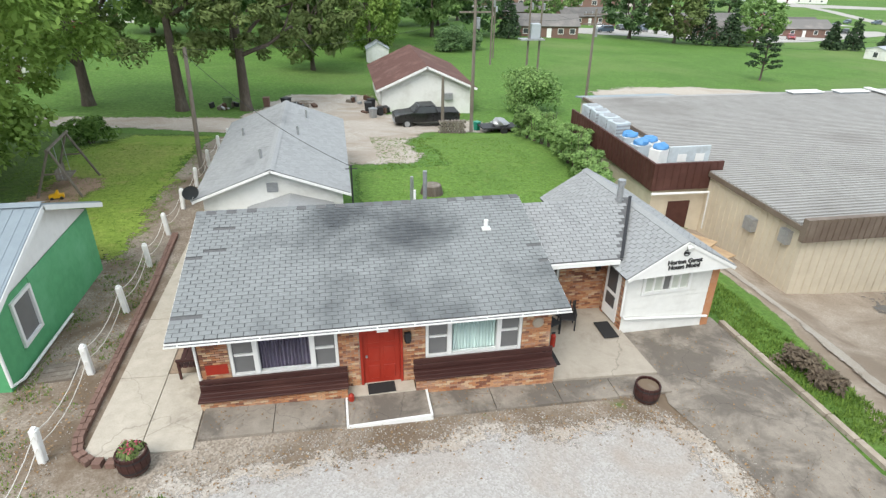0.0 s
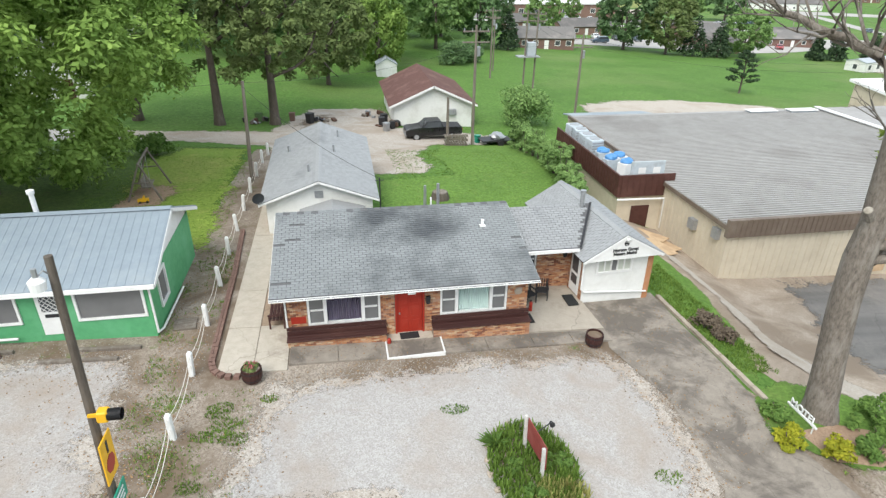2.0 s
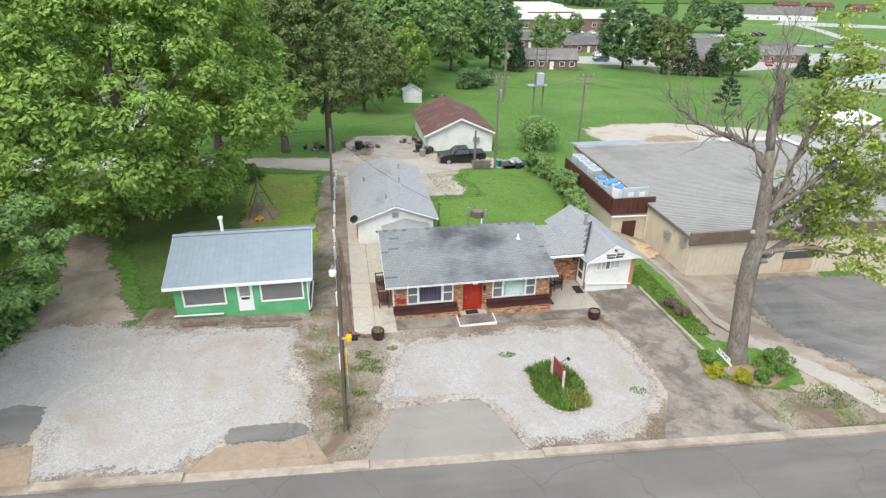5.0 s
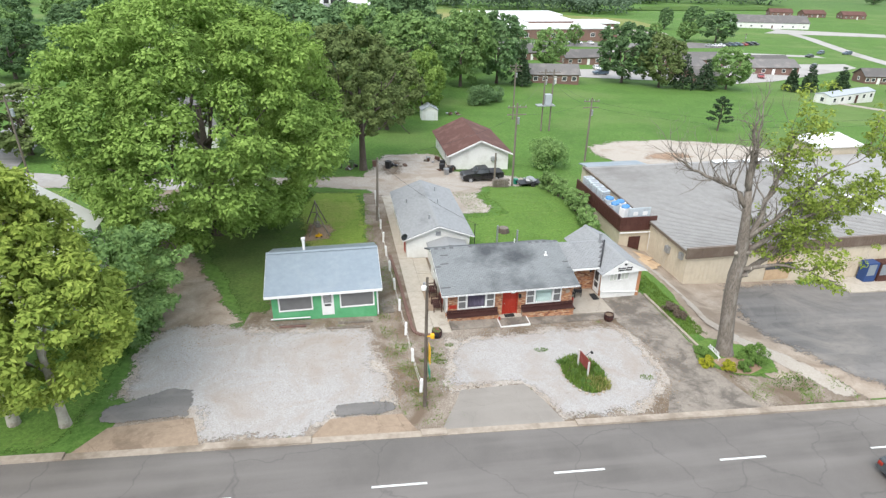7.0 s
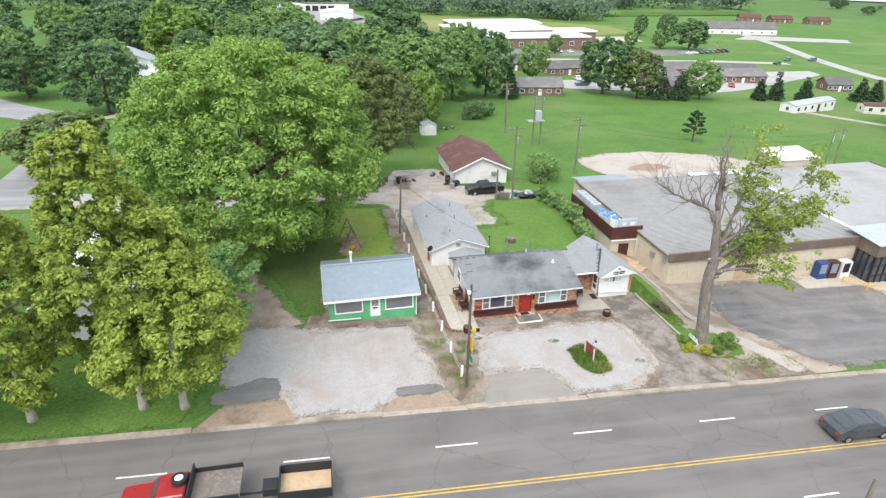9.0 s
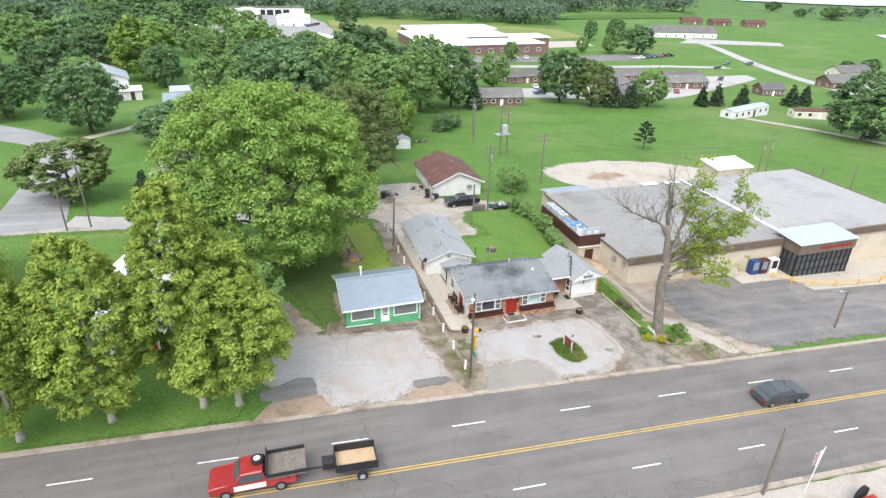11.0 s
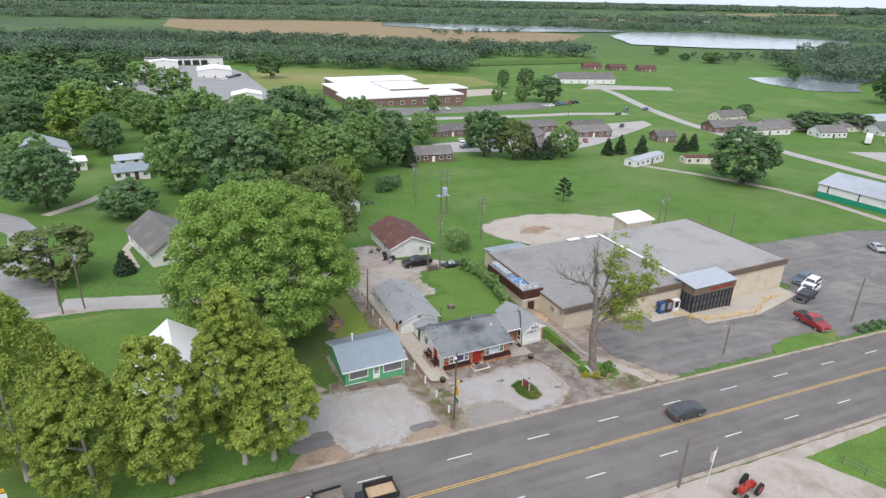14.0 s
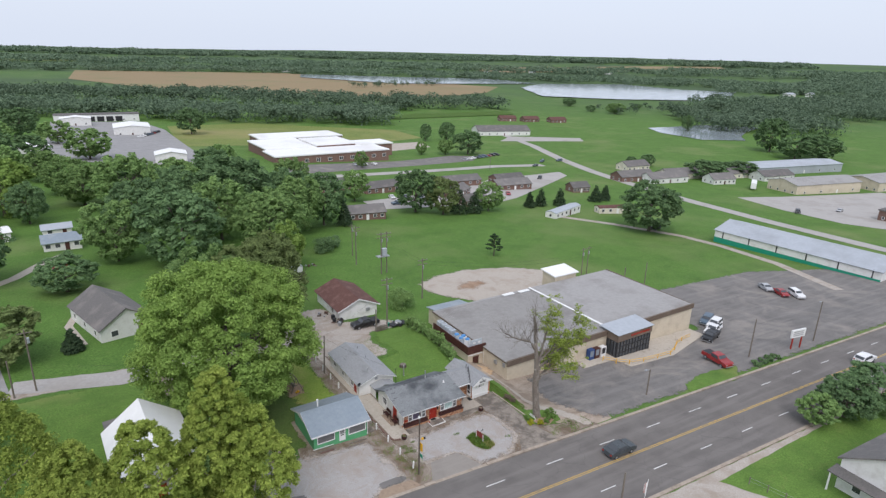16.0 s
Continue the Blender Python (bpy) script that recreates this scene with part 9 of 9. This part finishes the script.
sheet("office_lot", [(262, 322), (330, 296), (342, 312), (290, 344)], FAR_ROAD, "pale concrete office car park", "car park", 0.09, 0.0, 10.0)
sheet("industrial_yard", [(-50, 300), (20, 262), (30, 330), (34, 470), (24, 545), (-44, 552), (-46, 420)], STREET, "grey industrial yard", "yard", 0.1, 0.0, 14.0)
sheet("gravel_lot", [(236, 100), (262, 92), (330, 76), (330, 40), (232, 24), (222, 46), (226, 72)], FAR_ROAD, "pale gravel lot", "gravel yard", 0.08, 0.0, 12.0)
sheet("playground", [(146, 300), (190, 312), (196, 340), (150, 336)], SANDY, "pale school playground", "playground", 0.1, 0.0, 12.0)
sheet("mown_field", [(26, 352), (40, 500), (110, 508), (216, 418), (212, 362), (160, 345), (62, 355)], STUBBLE, "pale green mown field behind the school", "field", 0.08, 0.0, 16.0)
sheet("corn_field", [(-10, 1380), (15, 1780), (520, 1670), (780, 1000), (634, 845), (376, 713), (120, 1006)], CORN, "tan ripening corn field", "field", 0.5, 0.0, 60.0)
sheet("far_field", [(1200, 1700), (2400, 1500), (2700, 1750), (1500, 2000)], CORN, "distant tan field", "field", 0.8, 0.0, 120.0)
sheet("far_field", [(-500, 2300), (300, 2400), (500, 2900), (-700, 2800)], STUBBLE, "distant pale green field", "field", 0.8, 0.0, 120.0)
sheet("crop_field", [(250, 500), (300, 545), (440, 535), (420, 500)], SHRUB, "green crop strip by the wood", "field", 0.6, 0.0, 40.0)


def water(name, pts, label):
    z = max(ground_z(x, y) for x, y in pts) + 0.35
    bm = BM()
    bm.faces.new([bm.verts.new((x, y, z)) for x, y in ragged(pts, 6.0, 25.0, 5)])
    tagged(part(name, bm, WATER), label, "water", kind="structure")


water("lake", [(974, 1085), (1226, 1048), (1176, 836), (1230, 730), (955, 567), (764, 639), (675, 736), (727, 827), (810, 960)], "wide pale lake reflecting the sky")
water("lake_arm", [(548, 1603), (768, 1448), (1002, 1345), (974, 1100), (808, 1104), (600, 1130), (485, 1427)], "far pale arm of the lake")
water("pond", [(468, 340), (553, 341), (600, 300), (559, 286), (500, 262), (475, 241), (440, 262), (448, 310)], "small pale pond on the meadow")

# shade trees: a few kinds, copied
proto = {}
for key, leaf, sd, lob in (("oak", OAK, 201, 6), ("oak_b", OAK, 202, 7), ("mixed", MIXED, 203, 6), ("mixed_b", MIXED, 204, 7), ("maple", MAPLE, 205, 6), ("olive", OLIVE, 206, 6)):
    proto[key] = (leaf, sd, lob)
made_proto = {}
NAMES = {"oak": "dark green rounded shade tree", "oak_b": "dark green rounded shade tree", "mixed": "mid-green broad-leaved tree", "mixed_b": "mid-green broad-leaved tree", "maple": "yellow-green broad-leaved tree", "olive": "brownish green broad-leaved tree"}


def shade_tree(key, x, y, h, r):
    m = pose(x, y, ground_z(x, y), 0, 0, (x * 37 + y * 53) % 360) @ Matrix.Diagonal((r / 7.0, r / 7.0, h / 15.0, 1))
    leaf, sd, lob = proto[key]
    far = math.hypot(x, y) > 210
    key = (key, far)
    if key not in made_proto:
        n, per, size = (150, 30, 1.0) if far else (230, 50, 0.6)
        t = tree(0, 0, 15.0, 7.0, leaf, NAMES[key[0]] + " on the grass", sd, n, per, size, 0.32, BARK, 0.04, lob, "shade trees")
        t.matrix_basis = m
        made_proto[key] = t
        return t
    src = made_proto[key]
    keep = src.matrix_basis.copy()
    src.matrix_basis = Matrix()
    c = copy_thing(src, m)
    src.matrix_basis = keep
    return c


for key, x, y, h, r in (
        ("oak", -57.7, 92.8, 15.0, 7.6), ("oak_b", -41.2, 81.1, 8.5, 6.1), ("olive", -51, 48, 10, 6.5), ("maple", -56, 164.6, 20, 10.5), ("oak", -49.3, 151.2, 13.5, 5.4),
        ("oak", -67.9, 269, 20, 12), ("mixed", -26.4, 300, 17, 11), ("mixed", -34, 175.6, 15, 8.5), ("mixed_b", -21, 158.5, 21, 10.5), ("mixed", -30.1, 100.8, 16.5, 8.2),
        ("oak_b", -15.8, 92, 20, 10.8), ("oak", 7.6, 134, 23, 12.5), ("mixed_b", 6.1, 93, 19, 9.3), ("olive", -2.7, 64.4, 14.3, 6.0), ("maple", 5.3, 77.5, 13, 4.9),
        ("oak", 31.1, 118.4, 19, 7.6), ("mixed", 57.2, 151.7, 13, 6), ("oak", 47.5, 433, 22, 10), ("oak", -60.2, 424, 17, 10), ("oak_b", -11.2, 164, 15, 7), ("oak", 12.7, 195, 15, 8.5), ("mixed_b", 35, 160, 18, 7.8),
        ("mixed", -2.5, 112, 19, 9), ("oak", -22, 124, 18, 9), ("mixed_b", 20, 112, 19, 8), ("oak_b", -8, 140, 18, 9), ("oak", 26, 140, 17, 8), ("oak", -93.8, 422, 22, 15), ("mixed", -69.5, 201, 15, 7),
        ("oak", 70, 125.7, 17.5, 8), ("olive", 77.6, 118.4, 15, 6.8), ("mixed", 98, 117.7, 12, 6), ("oak", 205, 344.8, 14.6, 4.8), ("oak", 221.8, 340, 16, 7), ("oak_b", 195.5, 272, 17.5, 10.4), ("mixed", 163.8, 280.5, 9.5, 4.1),
        ("mixed", 180, 276.4, 11, 5.6), ("mixed", 99.7, 236.4, 10, 4), ("oak", 262.8, 188.9, 7.5, 3.9), ("oak_b", 277.8, 188.4, 8.3, 5.2), ("oak", 273.9, 144.5, 11, 11.5), ("oak_b", 304, 141, 9.5, 10.5), ("oak", 290, 150, 9, 9),
        ("oak", 430, 194.4, 28, 12.6), ("oak_b", 410.7, 164.6, 18, 12.8), ("oak", 425, 154.5, 19, 13.5), ("oak_b", 446, 168, 18, 12), ("oak", 486, 310, 17, 6), ("oak", 582.6, 576, 12, 10), ("oak_b", 549, 501, 9, 7), ("mixed", 558, 468, 14, 12),
        ("mixed_b", 703, 491, 8, 9), ("oak", 640, 505, 9, 8), ("oak_b", 132, 69, 18, 11), ("oak", -87, 268, 16, 10), ("mixed", -95, 200, 16, 9), ("oak", -102, 160, 15, 9), ("mixed_b", -90, 130, 14, 8), ("oak", -78, 108, 13, 7.5),
        ("mixed", -110, 230, 16, 9), ("oak", -125, 300, 17, 10), ("oak", -95, 330, 17, 10), ("mixed_b", -70, 350, 17, 10), ("mixed", -58, 190, 15, 8), ("oak_b", -74, 182, 15, 8), ("oak", -75, 310, 17, 10), ("mixed", -110, 380, 17, 10),
        ("oak_b", -140, 250, 16, 10), ("mixed_b", -120, 190, 16, 9), ("oak", -130, 120, 15, 9), ("mixed_b", -46, 232, 14, 8), ("oak", -84, 235, 17, 10), ("mixed", -40, 380, 15, 10), ("oak", -62, 470, 18, 12), ("mixed", 30, 255, 13, 7), ("oak", 20, 232, 14, 8),
        ("oak", -78, 150, 15, 9), ("mixed", -66, 128, 12, 7), ("oak_b", -84, 205, 17, 10), ("mixed_b", -62, 240, 16, 10), ("oak", -52, 285, 15, 9), ("mixed", -38, 200, 15, 9), ("oak", -20, 182, 16, 9), ("mixed_b", -4, 172, 17, 9), ("oak", 18, 172, 16, 9),
        ("oak", 62, -29.5, 7.5, 5.0), ("oak_b", 55, -28.5, 7.0, 4.2), ("mixed", 49, -27.5, 5.0, 3.0), ("mixed", -70, 20, 14, 7), ("mixed_b", -62, 2, 15, 7), ("maple", -54, 14, 13, 6.5)):
    shade_tree(key, x, y, h, r)
for k, (x, y, h, r) in enumerate(((125.1, 118, 7.5, 3.0), (133.4, 115.6, 7.5, 3.2), (155.8, 117, 7.5, 3.2), (162.6, 117.6, 7.0, 3.0), (118.4, 117.4, 6.5, 2.8), (84, 117, 9.5, 4.0), (90, 116, 8.5, 3.6), (37, 115, 9, 3.0), (-41, 48.5, 4.0, 1.8))):
    conifer(x, y, h, r, "dark conical evergreen tree on the grass", 300 + k, 24, 12, 0.6, group="evergreens")


def pine(x, y, h, r, label, seed):
    """A squat pine with separate tufted boughs on a bare bole."""
    rng = np.random.default_rng(seed)
    t = thing("pine", pose(x, y, ground_z(x, y)), label, "tree")
    bm = BM()
    tube(bm, [(0, 0, -0.3), (0.05, 0, h * 0.5), (0, 0.05, h * 0.95)], [0.17, 0.11, 0.03], 8)
    cs, rs = [], []
    for k in range(26):
        f = 0.22 + 0.76 * (k + 0.5) / 26
        a, reach = 2.39996 * k, r * (1.05 - f) ** 0.6 * rng.uniform(0.75, 1.1)
        tip = Vector((reach * math.cos(a), reach * math.sin(a), h * f + 0.16 * reach))
        tube(bm, [(0, 0, h * f - 0.1), tip * 0.5 + Vector((0, 0, h * f * 0.5)), tip], [0.05, 0.035, 0.012], 5)
        for g in (0.55, 0.8, 1.0):
            cs.append((tip.x * g, tip.y * g, h * f + 0.16 * reach * g + 0.1))
            rs.append(rng.uniform(0.32, 0.5))
    part("trunk", bm, BARK, t)
    c = new("crown", quad_mesh("crown", leaf_cloud(rng, cs, rs, 34, 0.3, 0.6), SPRUCE))
    c.parent = t
    return t


pine(61.3, 65.9, 6.4, 3.0, "squat dark pine standing alone on the meadow", 77)


def woods(name, line, width, n, h, label, seed, per=80, size=1.7, leaf=HAZED_WOOD, wide=1.25):
    """A belt of many far trees in one mesh."""
    rng = np.random.default_rng(seed)
    P = [np.array(p, float) for p in line]
    seg = [np.linalg.norm(b - a) for a, b in zip(P, P[1:])]
    cs, rs = [], []
    for _ in range(n):
        t = rng.uniform(0, sum(seg))
        i = 0
        while t > seg[i]:
            t -= seg[i]
            i += 1
        d = (P[i + 1] - P[i]) / seg[i]
        p = P[i] + d * t + np.array([-d[1], d[0]]) * rng.uniform(-0.5, 0.5) * width
        hh = h * rng.uniform(0.7, 1.2)
        g = ground_z(p[0], p[1])
        for z, q, off in ((0.36, 0.44, 0.05), (0.66, 0.34, 0.1), (0.52, 0.3, 0.26), (0.56, 0.27, 0.28), (0.74, 0.22, 0.2)):
            a = rng.uniform(0, 6.28)
            cs.append((p[0] + math.cos(a) * off * hh * wide, p[1] + math.sin(a) * off * hh * wide, g + z * hh))
            rs.append(q * hh * wide)
    ob = new(name, quad_mesh(name, leaf_cloud(rng, cs, rs, per // 4, size, 0.9 / wide), leaf))
    return tagged(ob, label, "woodland", kind="stuff")


woods("wood_belt", [(-420, 480), (-240, 600), (-97, 650), (10, 620), (100, 545), (180, 520), (245, 475)], 70, 560, 17, "dense dark green belt of woodland", 401, 105, 2.1, wide=1.3)
woods("wood_belt", [(-420, 760), (-100, 900), (140, 800), (300, 640), (460, 600)], 110, 420, 17, "dense dark green belt of woodland", 402, 90, 2.8, wide=1.6)
woods("wood_belt", [(-420, 300), (-250, 380), (-150, 430)], 180, 150, 15, "dark green wood at the edge of town", 403, 110, 2.0)
woods("wood_belt", [(545, 250), (663, 390), (760, 350), (1000, 330)], 130, 380, 16, "dark green wood beside the pond", 404, 100, 2.4, wide=1.5)
woods("wood_belt", [(760, 470), (1000, 420), (1300, 430), (1800, 500)], 170, 380, 16, "dark green wood beyond the meadow", 405, 66, 3.6, wide=2.0)
woods("wood_belt", [(1250, 650), (1500, 900), (1250, 1120), (900, 1480), (500, 1750), (-300, 1900), (-900, 1700)], 200, 900, 17, "distant wooded lake shore", 406, 54, 4.6, wide=2.6)
woods("wood_belt", [(1350, 560), (1800, 700), (2300, 900)], 300, 420, 18, "distant wood beyond the lake", 412, 48, 5.5, wide=2.8)
woods("wood_belt", [(-1400, 1900), (-500, 2500), (600, 2300), (1500, 1700), (2300, 1100), (2700, 600)], 380, 900, 19, "distant wooded hills", 407, 45, 7.5, wide=4.0)
woods("wood_belt", [(-1800, 2800), (-600, 3500), (900, 3300), (2200, 2500), (3000, 1500)], 500, 800, 20, "distant wooded hills at the horizon", 408, 42, 12.0, wide=6.0)
woods("tree_row", [(430, 1010), (560, 1060), (680, 1080)], 30, 24, 12, "row of dark trees by the lake", 409, 90, 1.8)
woods("tree_row", [(520, 470), (640, 480), (760, 520)], 60, 20, 9, "scattered trees on the far meadow", 410, 90, 1.6)
woods("tree_row", [(-420, 200), (-300, 120), (-160, 60), (-140, 0)], 90, 110, 14, "trees of the town edge", 411, 110, 1.8)

# pale houses on the far lake shore
for x, y, rot in ((1187, 1600, 10), (1300, 1690, -15), (1390, 1600, 5), (1480, 880, 20), (1230, 612, -8), (1290, 600, 12), (724, 1790, 0), (554, 1740, 15), (1640, 1480, 0), (620, 1800, -10)):
    house("lakeside_house", x, y, rot, 22, 13, 5.5, 3.0, WHITE_SIDING, PALE_METAL, "small pale house on the far lake shore", "x", 3, "lakeside houses")

# far parked cars
kinds = (("car", "white", WHT), ("car", "silver", SLV), ("suv", "black", BLK), ("car", "red", RDC), ("suv", "slate_blue", (0.08, 0.12, 0.16)), ("car", "dark_grey", (0.05, 0.06, 0.065)))
spots = [(74, 152, 80), (80, 151, 80), (86, 150, 80), (70, 140, 0), (128, 143, 60), (152, 172, 40), (176, 176, 40)]
spots += [(178 + 4.2 * k, 250 + 1.4 * k, 110) for k in range(9)] + [(100 + 6 * k, 246, 90) for k in range(3)] + [(206, 214, 20), (222, 226, 30), (236, 225, 10), (-42, 99, 60), (137, 70, 10), (226, 66, 30), (250, 60, 10)]
spots += [(10 + 2.2 * k, 415 + 5 * k, 10) for k in range(8)]
for k, (x, y, rot) in enumerate(spots):
    kd, cn, cc = kinds[(k * 5 + k // 3) % 6]
    vehicle(kd, x, y, rot, cn, cc, cn.replace("_", " ") + " car parked at the far buildings", "far parked cars")
bt = thing("box_trailer", pose(270, 112, ground_z(270, 112), 0, 0, 30), "white box trailer parked on the lot", "trailer")
bm = BM()
box(bm, -6, -1.3, 1.0, 6, 1.3, 4.0, bevel=0.05)
part("box", bm, WHITE, bt)
for ax in (3.5, 4.7):
    bm = BM()
    tube(bm, [(ax, -1.25, 0.5), (ax, 1.25, 0.5)], 0.5, 12)
    part("axle_wheels", bm, RUBBER, bt)

# roadside poles, signs, tractor and flag across the road
for x, y, h in ((62, -9.5, 7.5), (81, -11.4, 8.5), (33.5, -9.8, 4.5), (8.2, -26.6, 6.0), (-46, 35.6, 10.0), (-48.6, 34.6, 6.0), (66.6, 37.2, 9.4), (68.6, 37.4, 9.6), (68.5, 25.5, 7.4), (78, 27, 7), (25, 82, 9), (168, 210, 10)):
    p = pole(x, y, h, 0.13, "plain wooden roadside pole")
    if h in (8.5, 4.5):
        bm = BM()
        tube(bm, [(0, 0, h - 0.1), (-0.8, 0, h + 0.1)], 0.04, 6)
        part("arm", bm, STEEL, p)
        bm = BM()
        box(bm, -1.2, -0.15, h, -0.7, 0.15, h + 0.16, bevel=0.03)
        part("lamp_head", bm, STEEL, p)
    elif h >= 8:
        bm = BM()
        box(bm, -0.9, -0.05, h - 0.6, 0.9, 0.05, h - 0.48)
        part("crossarm", bm, OLD_WOOD, p)
        bm = BM()
        tube(bm, [(0.25, 0.15, h - 2.2), (0.25, 0.15, h - 1.4)], 0.2, 10)
        part("transformer", bm, PALE_METAL, p)
fp = thing("flag_pole", pose(11.2, -27.2, ground_z(11.2, -27.2)), "slim pole with a striped flag hanging", "flag")
bm = BM()
tube(bm, [(0, 0, 0), (0.35, 0, 4.2)], 0.03, 6)
part("shaft", bm, WHITE, fp)
for k in range(7):
    bm = BM()
    box(bm, 0.15 - 0.03 * k, -0.012 + 0.01 * math.sin(k), 2.5, 0.28 - 0.03 * k + 0.09, 0.012 + 0.01 * math.sin(k), 3.9 - 0.05 * k, pose(0.02 * k - 0.1, 0.03 * k, 0))
    part("flag_stripe", bm, RED_PAINT if k % 2 else WHITE, fp)
wf = thing("wire_fence", None, "low wire fence on dark posts across the road", "fence")
fence_line = ((26.8, -30.5), (27.3, -32.5), (27.7, -34.4), (28.2, -36.4), (28.7, -38.8), (29.2, -41.1))
for x, y in fence_line:
    bm = BM()
    tube(bm, [(x, y, ground_z(x, y) - 0.3), (x, y, ground_z(x, y) + 1.1)], 0.06, 7)
    part("post", bm, OLD_WOOD, wf)
for a, b in zip(fence_line, fence_line[1:]):
    for h in (0.5, 0.95):
        bm = BM()
        tube(bm, [(a[0], a[1], ground_z(*a) + h), (b[0], b[1], ground_z(*b) + h)], 0.012, 4)
        part("wire", bm, STEEL, wf)
tc = thing("tractor", pose(13.8, -29.6, ground_z(13.8, -29.6), 0, 0, 10), "small old red farm tractor", "tractor")
bm = BM()
box(bm, -1.5, -0.3, 0.7, 0.2, 0.3, 1.3, bevel=0.08)
part("bonnet", bm, RED_PAINT, tc)
bm = BM()
box(bm, 0.2, -0.35, 0.6, 1.0, 0.35, 0.9, bevel=0.05)
box(bm, 0.5, -0.25, 0.9, 0.9, 0.25, 1.05)
part("seat", bm, RED_PAINT, tc)
for x, s, r in ((-1.1, 0.5, 0.35), (0.7, 0.75, 0.65)):
    for q in (-1, 1):
        bm = BM()
        tube(bm, [(x, q * (s - 0.12), r), (x, q * (s + 0.12), r)], r, 16)
        w_ = part("wheel", bm, RUBBER, tc)
        bm = BM()
        tube(bm, [(x, q * (s + 0.11), r), (x, q * (s + 0.13), r)], r * 0.55, 12)
        part("rim", bm, RED_PAINT, w_)
bm = BM()
tube(bm, [(-0.9, 0, 1.3), (-0.9, 0, 1.8)], 0.04, 6)
part("exhaust", bm, BLACK, tc)
bs = thing("store_sign", pose(74, -11.5, ground_z(74, -11.5), 0, 0, -10), "white roadside sign board on red posts", "sign")
for sx in (-1.2, 1.2):
    bm = BM()
    box(bm, sx - 0.1, -0.1, -0.5, sx + 0.1, 0.1, 3.6)
    part("post", bm, RED_PAINT, bs)
bm = BM()
box(bm, -1.8, -0.15, 2.4, 1.8, 0.15, 4.0, bevel=0.03)
b_ = part("board", bm, WHITE, bs)
bm = BM()
for k in range(3):
    box(bm, -1.4, -0.165, 2.75 + 0.38 * k, 1.3, -0.152, 2.92 + 0.38 * k)
part("text_bar", bm, STEEL, b_)
rs_ = thing("route_sign", pose(-47.6, -8.2, ground_z(-47.6, -8.2)), "small white route signs with yellow warning plate", "sign")
bm = BM()
tube(bm, [(0, 0, 0), (0, 0, 3.2)], 0.035, 6)
part("post", bm, STEEL, rs_)
for k in range(2):
    bm = BM()
    box(bm, -0.35, -0.05, 1.7 + 0.6 * k, 0.35, -0.035, 2.2 + 0.6 * k)
    part("plate", bm, WHITE, rs_)
bm = BM()
box(bm, -0.3, -0.05, 2.95, 0.3, -0.035, 3.35)
part("warning_plate", bm, YELLOW, rs_)
mh = thing("drain_cover", pose(-44.8, -9.6, ground_z(-44.8, -9.6) + 0.02), "brown concrete drain inlet with iron cover", "drain", kind="structure")
bm = BM()
box(bm, -1.1, -0.7, -0.1, 1.1, 0.7, 0.05)
part("slab", bm, APRON, mh)
bm = BM()
tube(bm, [(0, 0, 0.05), (0, 0, 0.065)], 0.4, 16)
part("cover", bm, BLACK, mh)
sheet("across_lawn", [(24, kerb_y(24) - W - 1.8), (60, kerb_y(60) - W - 0.6), (60, -70), (30, -70), (28, -36)], GRASS, "green lawn across the road", "lawn", 0.03, 0.2, seed=41)
sheet("drive_strip", [(-49.5, 36.2), (-35.2, 31.6), (-24, 33.6), (-24, 37.8), (-35.3, 37.2), (-48.9, 40.1)], FAR_ROAD, "pale gravel side drive", "road", 0.06, 0.2, seed=42)
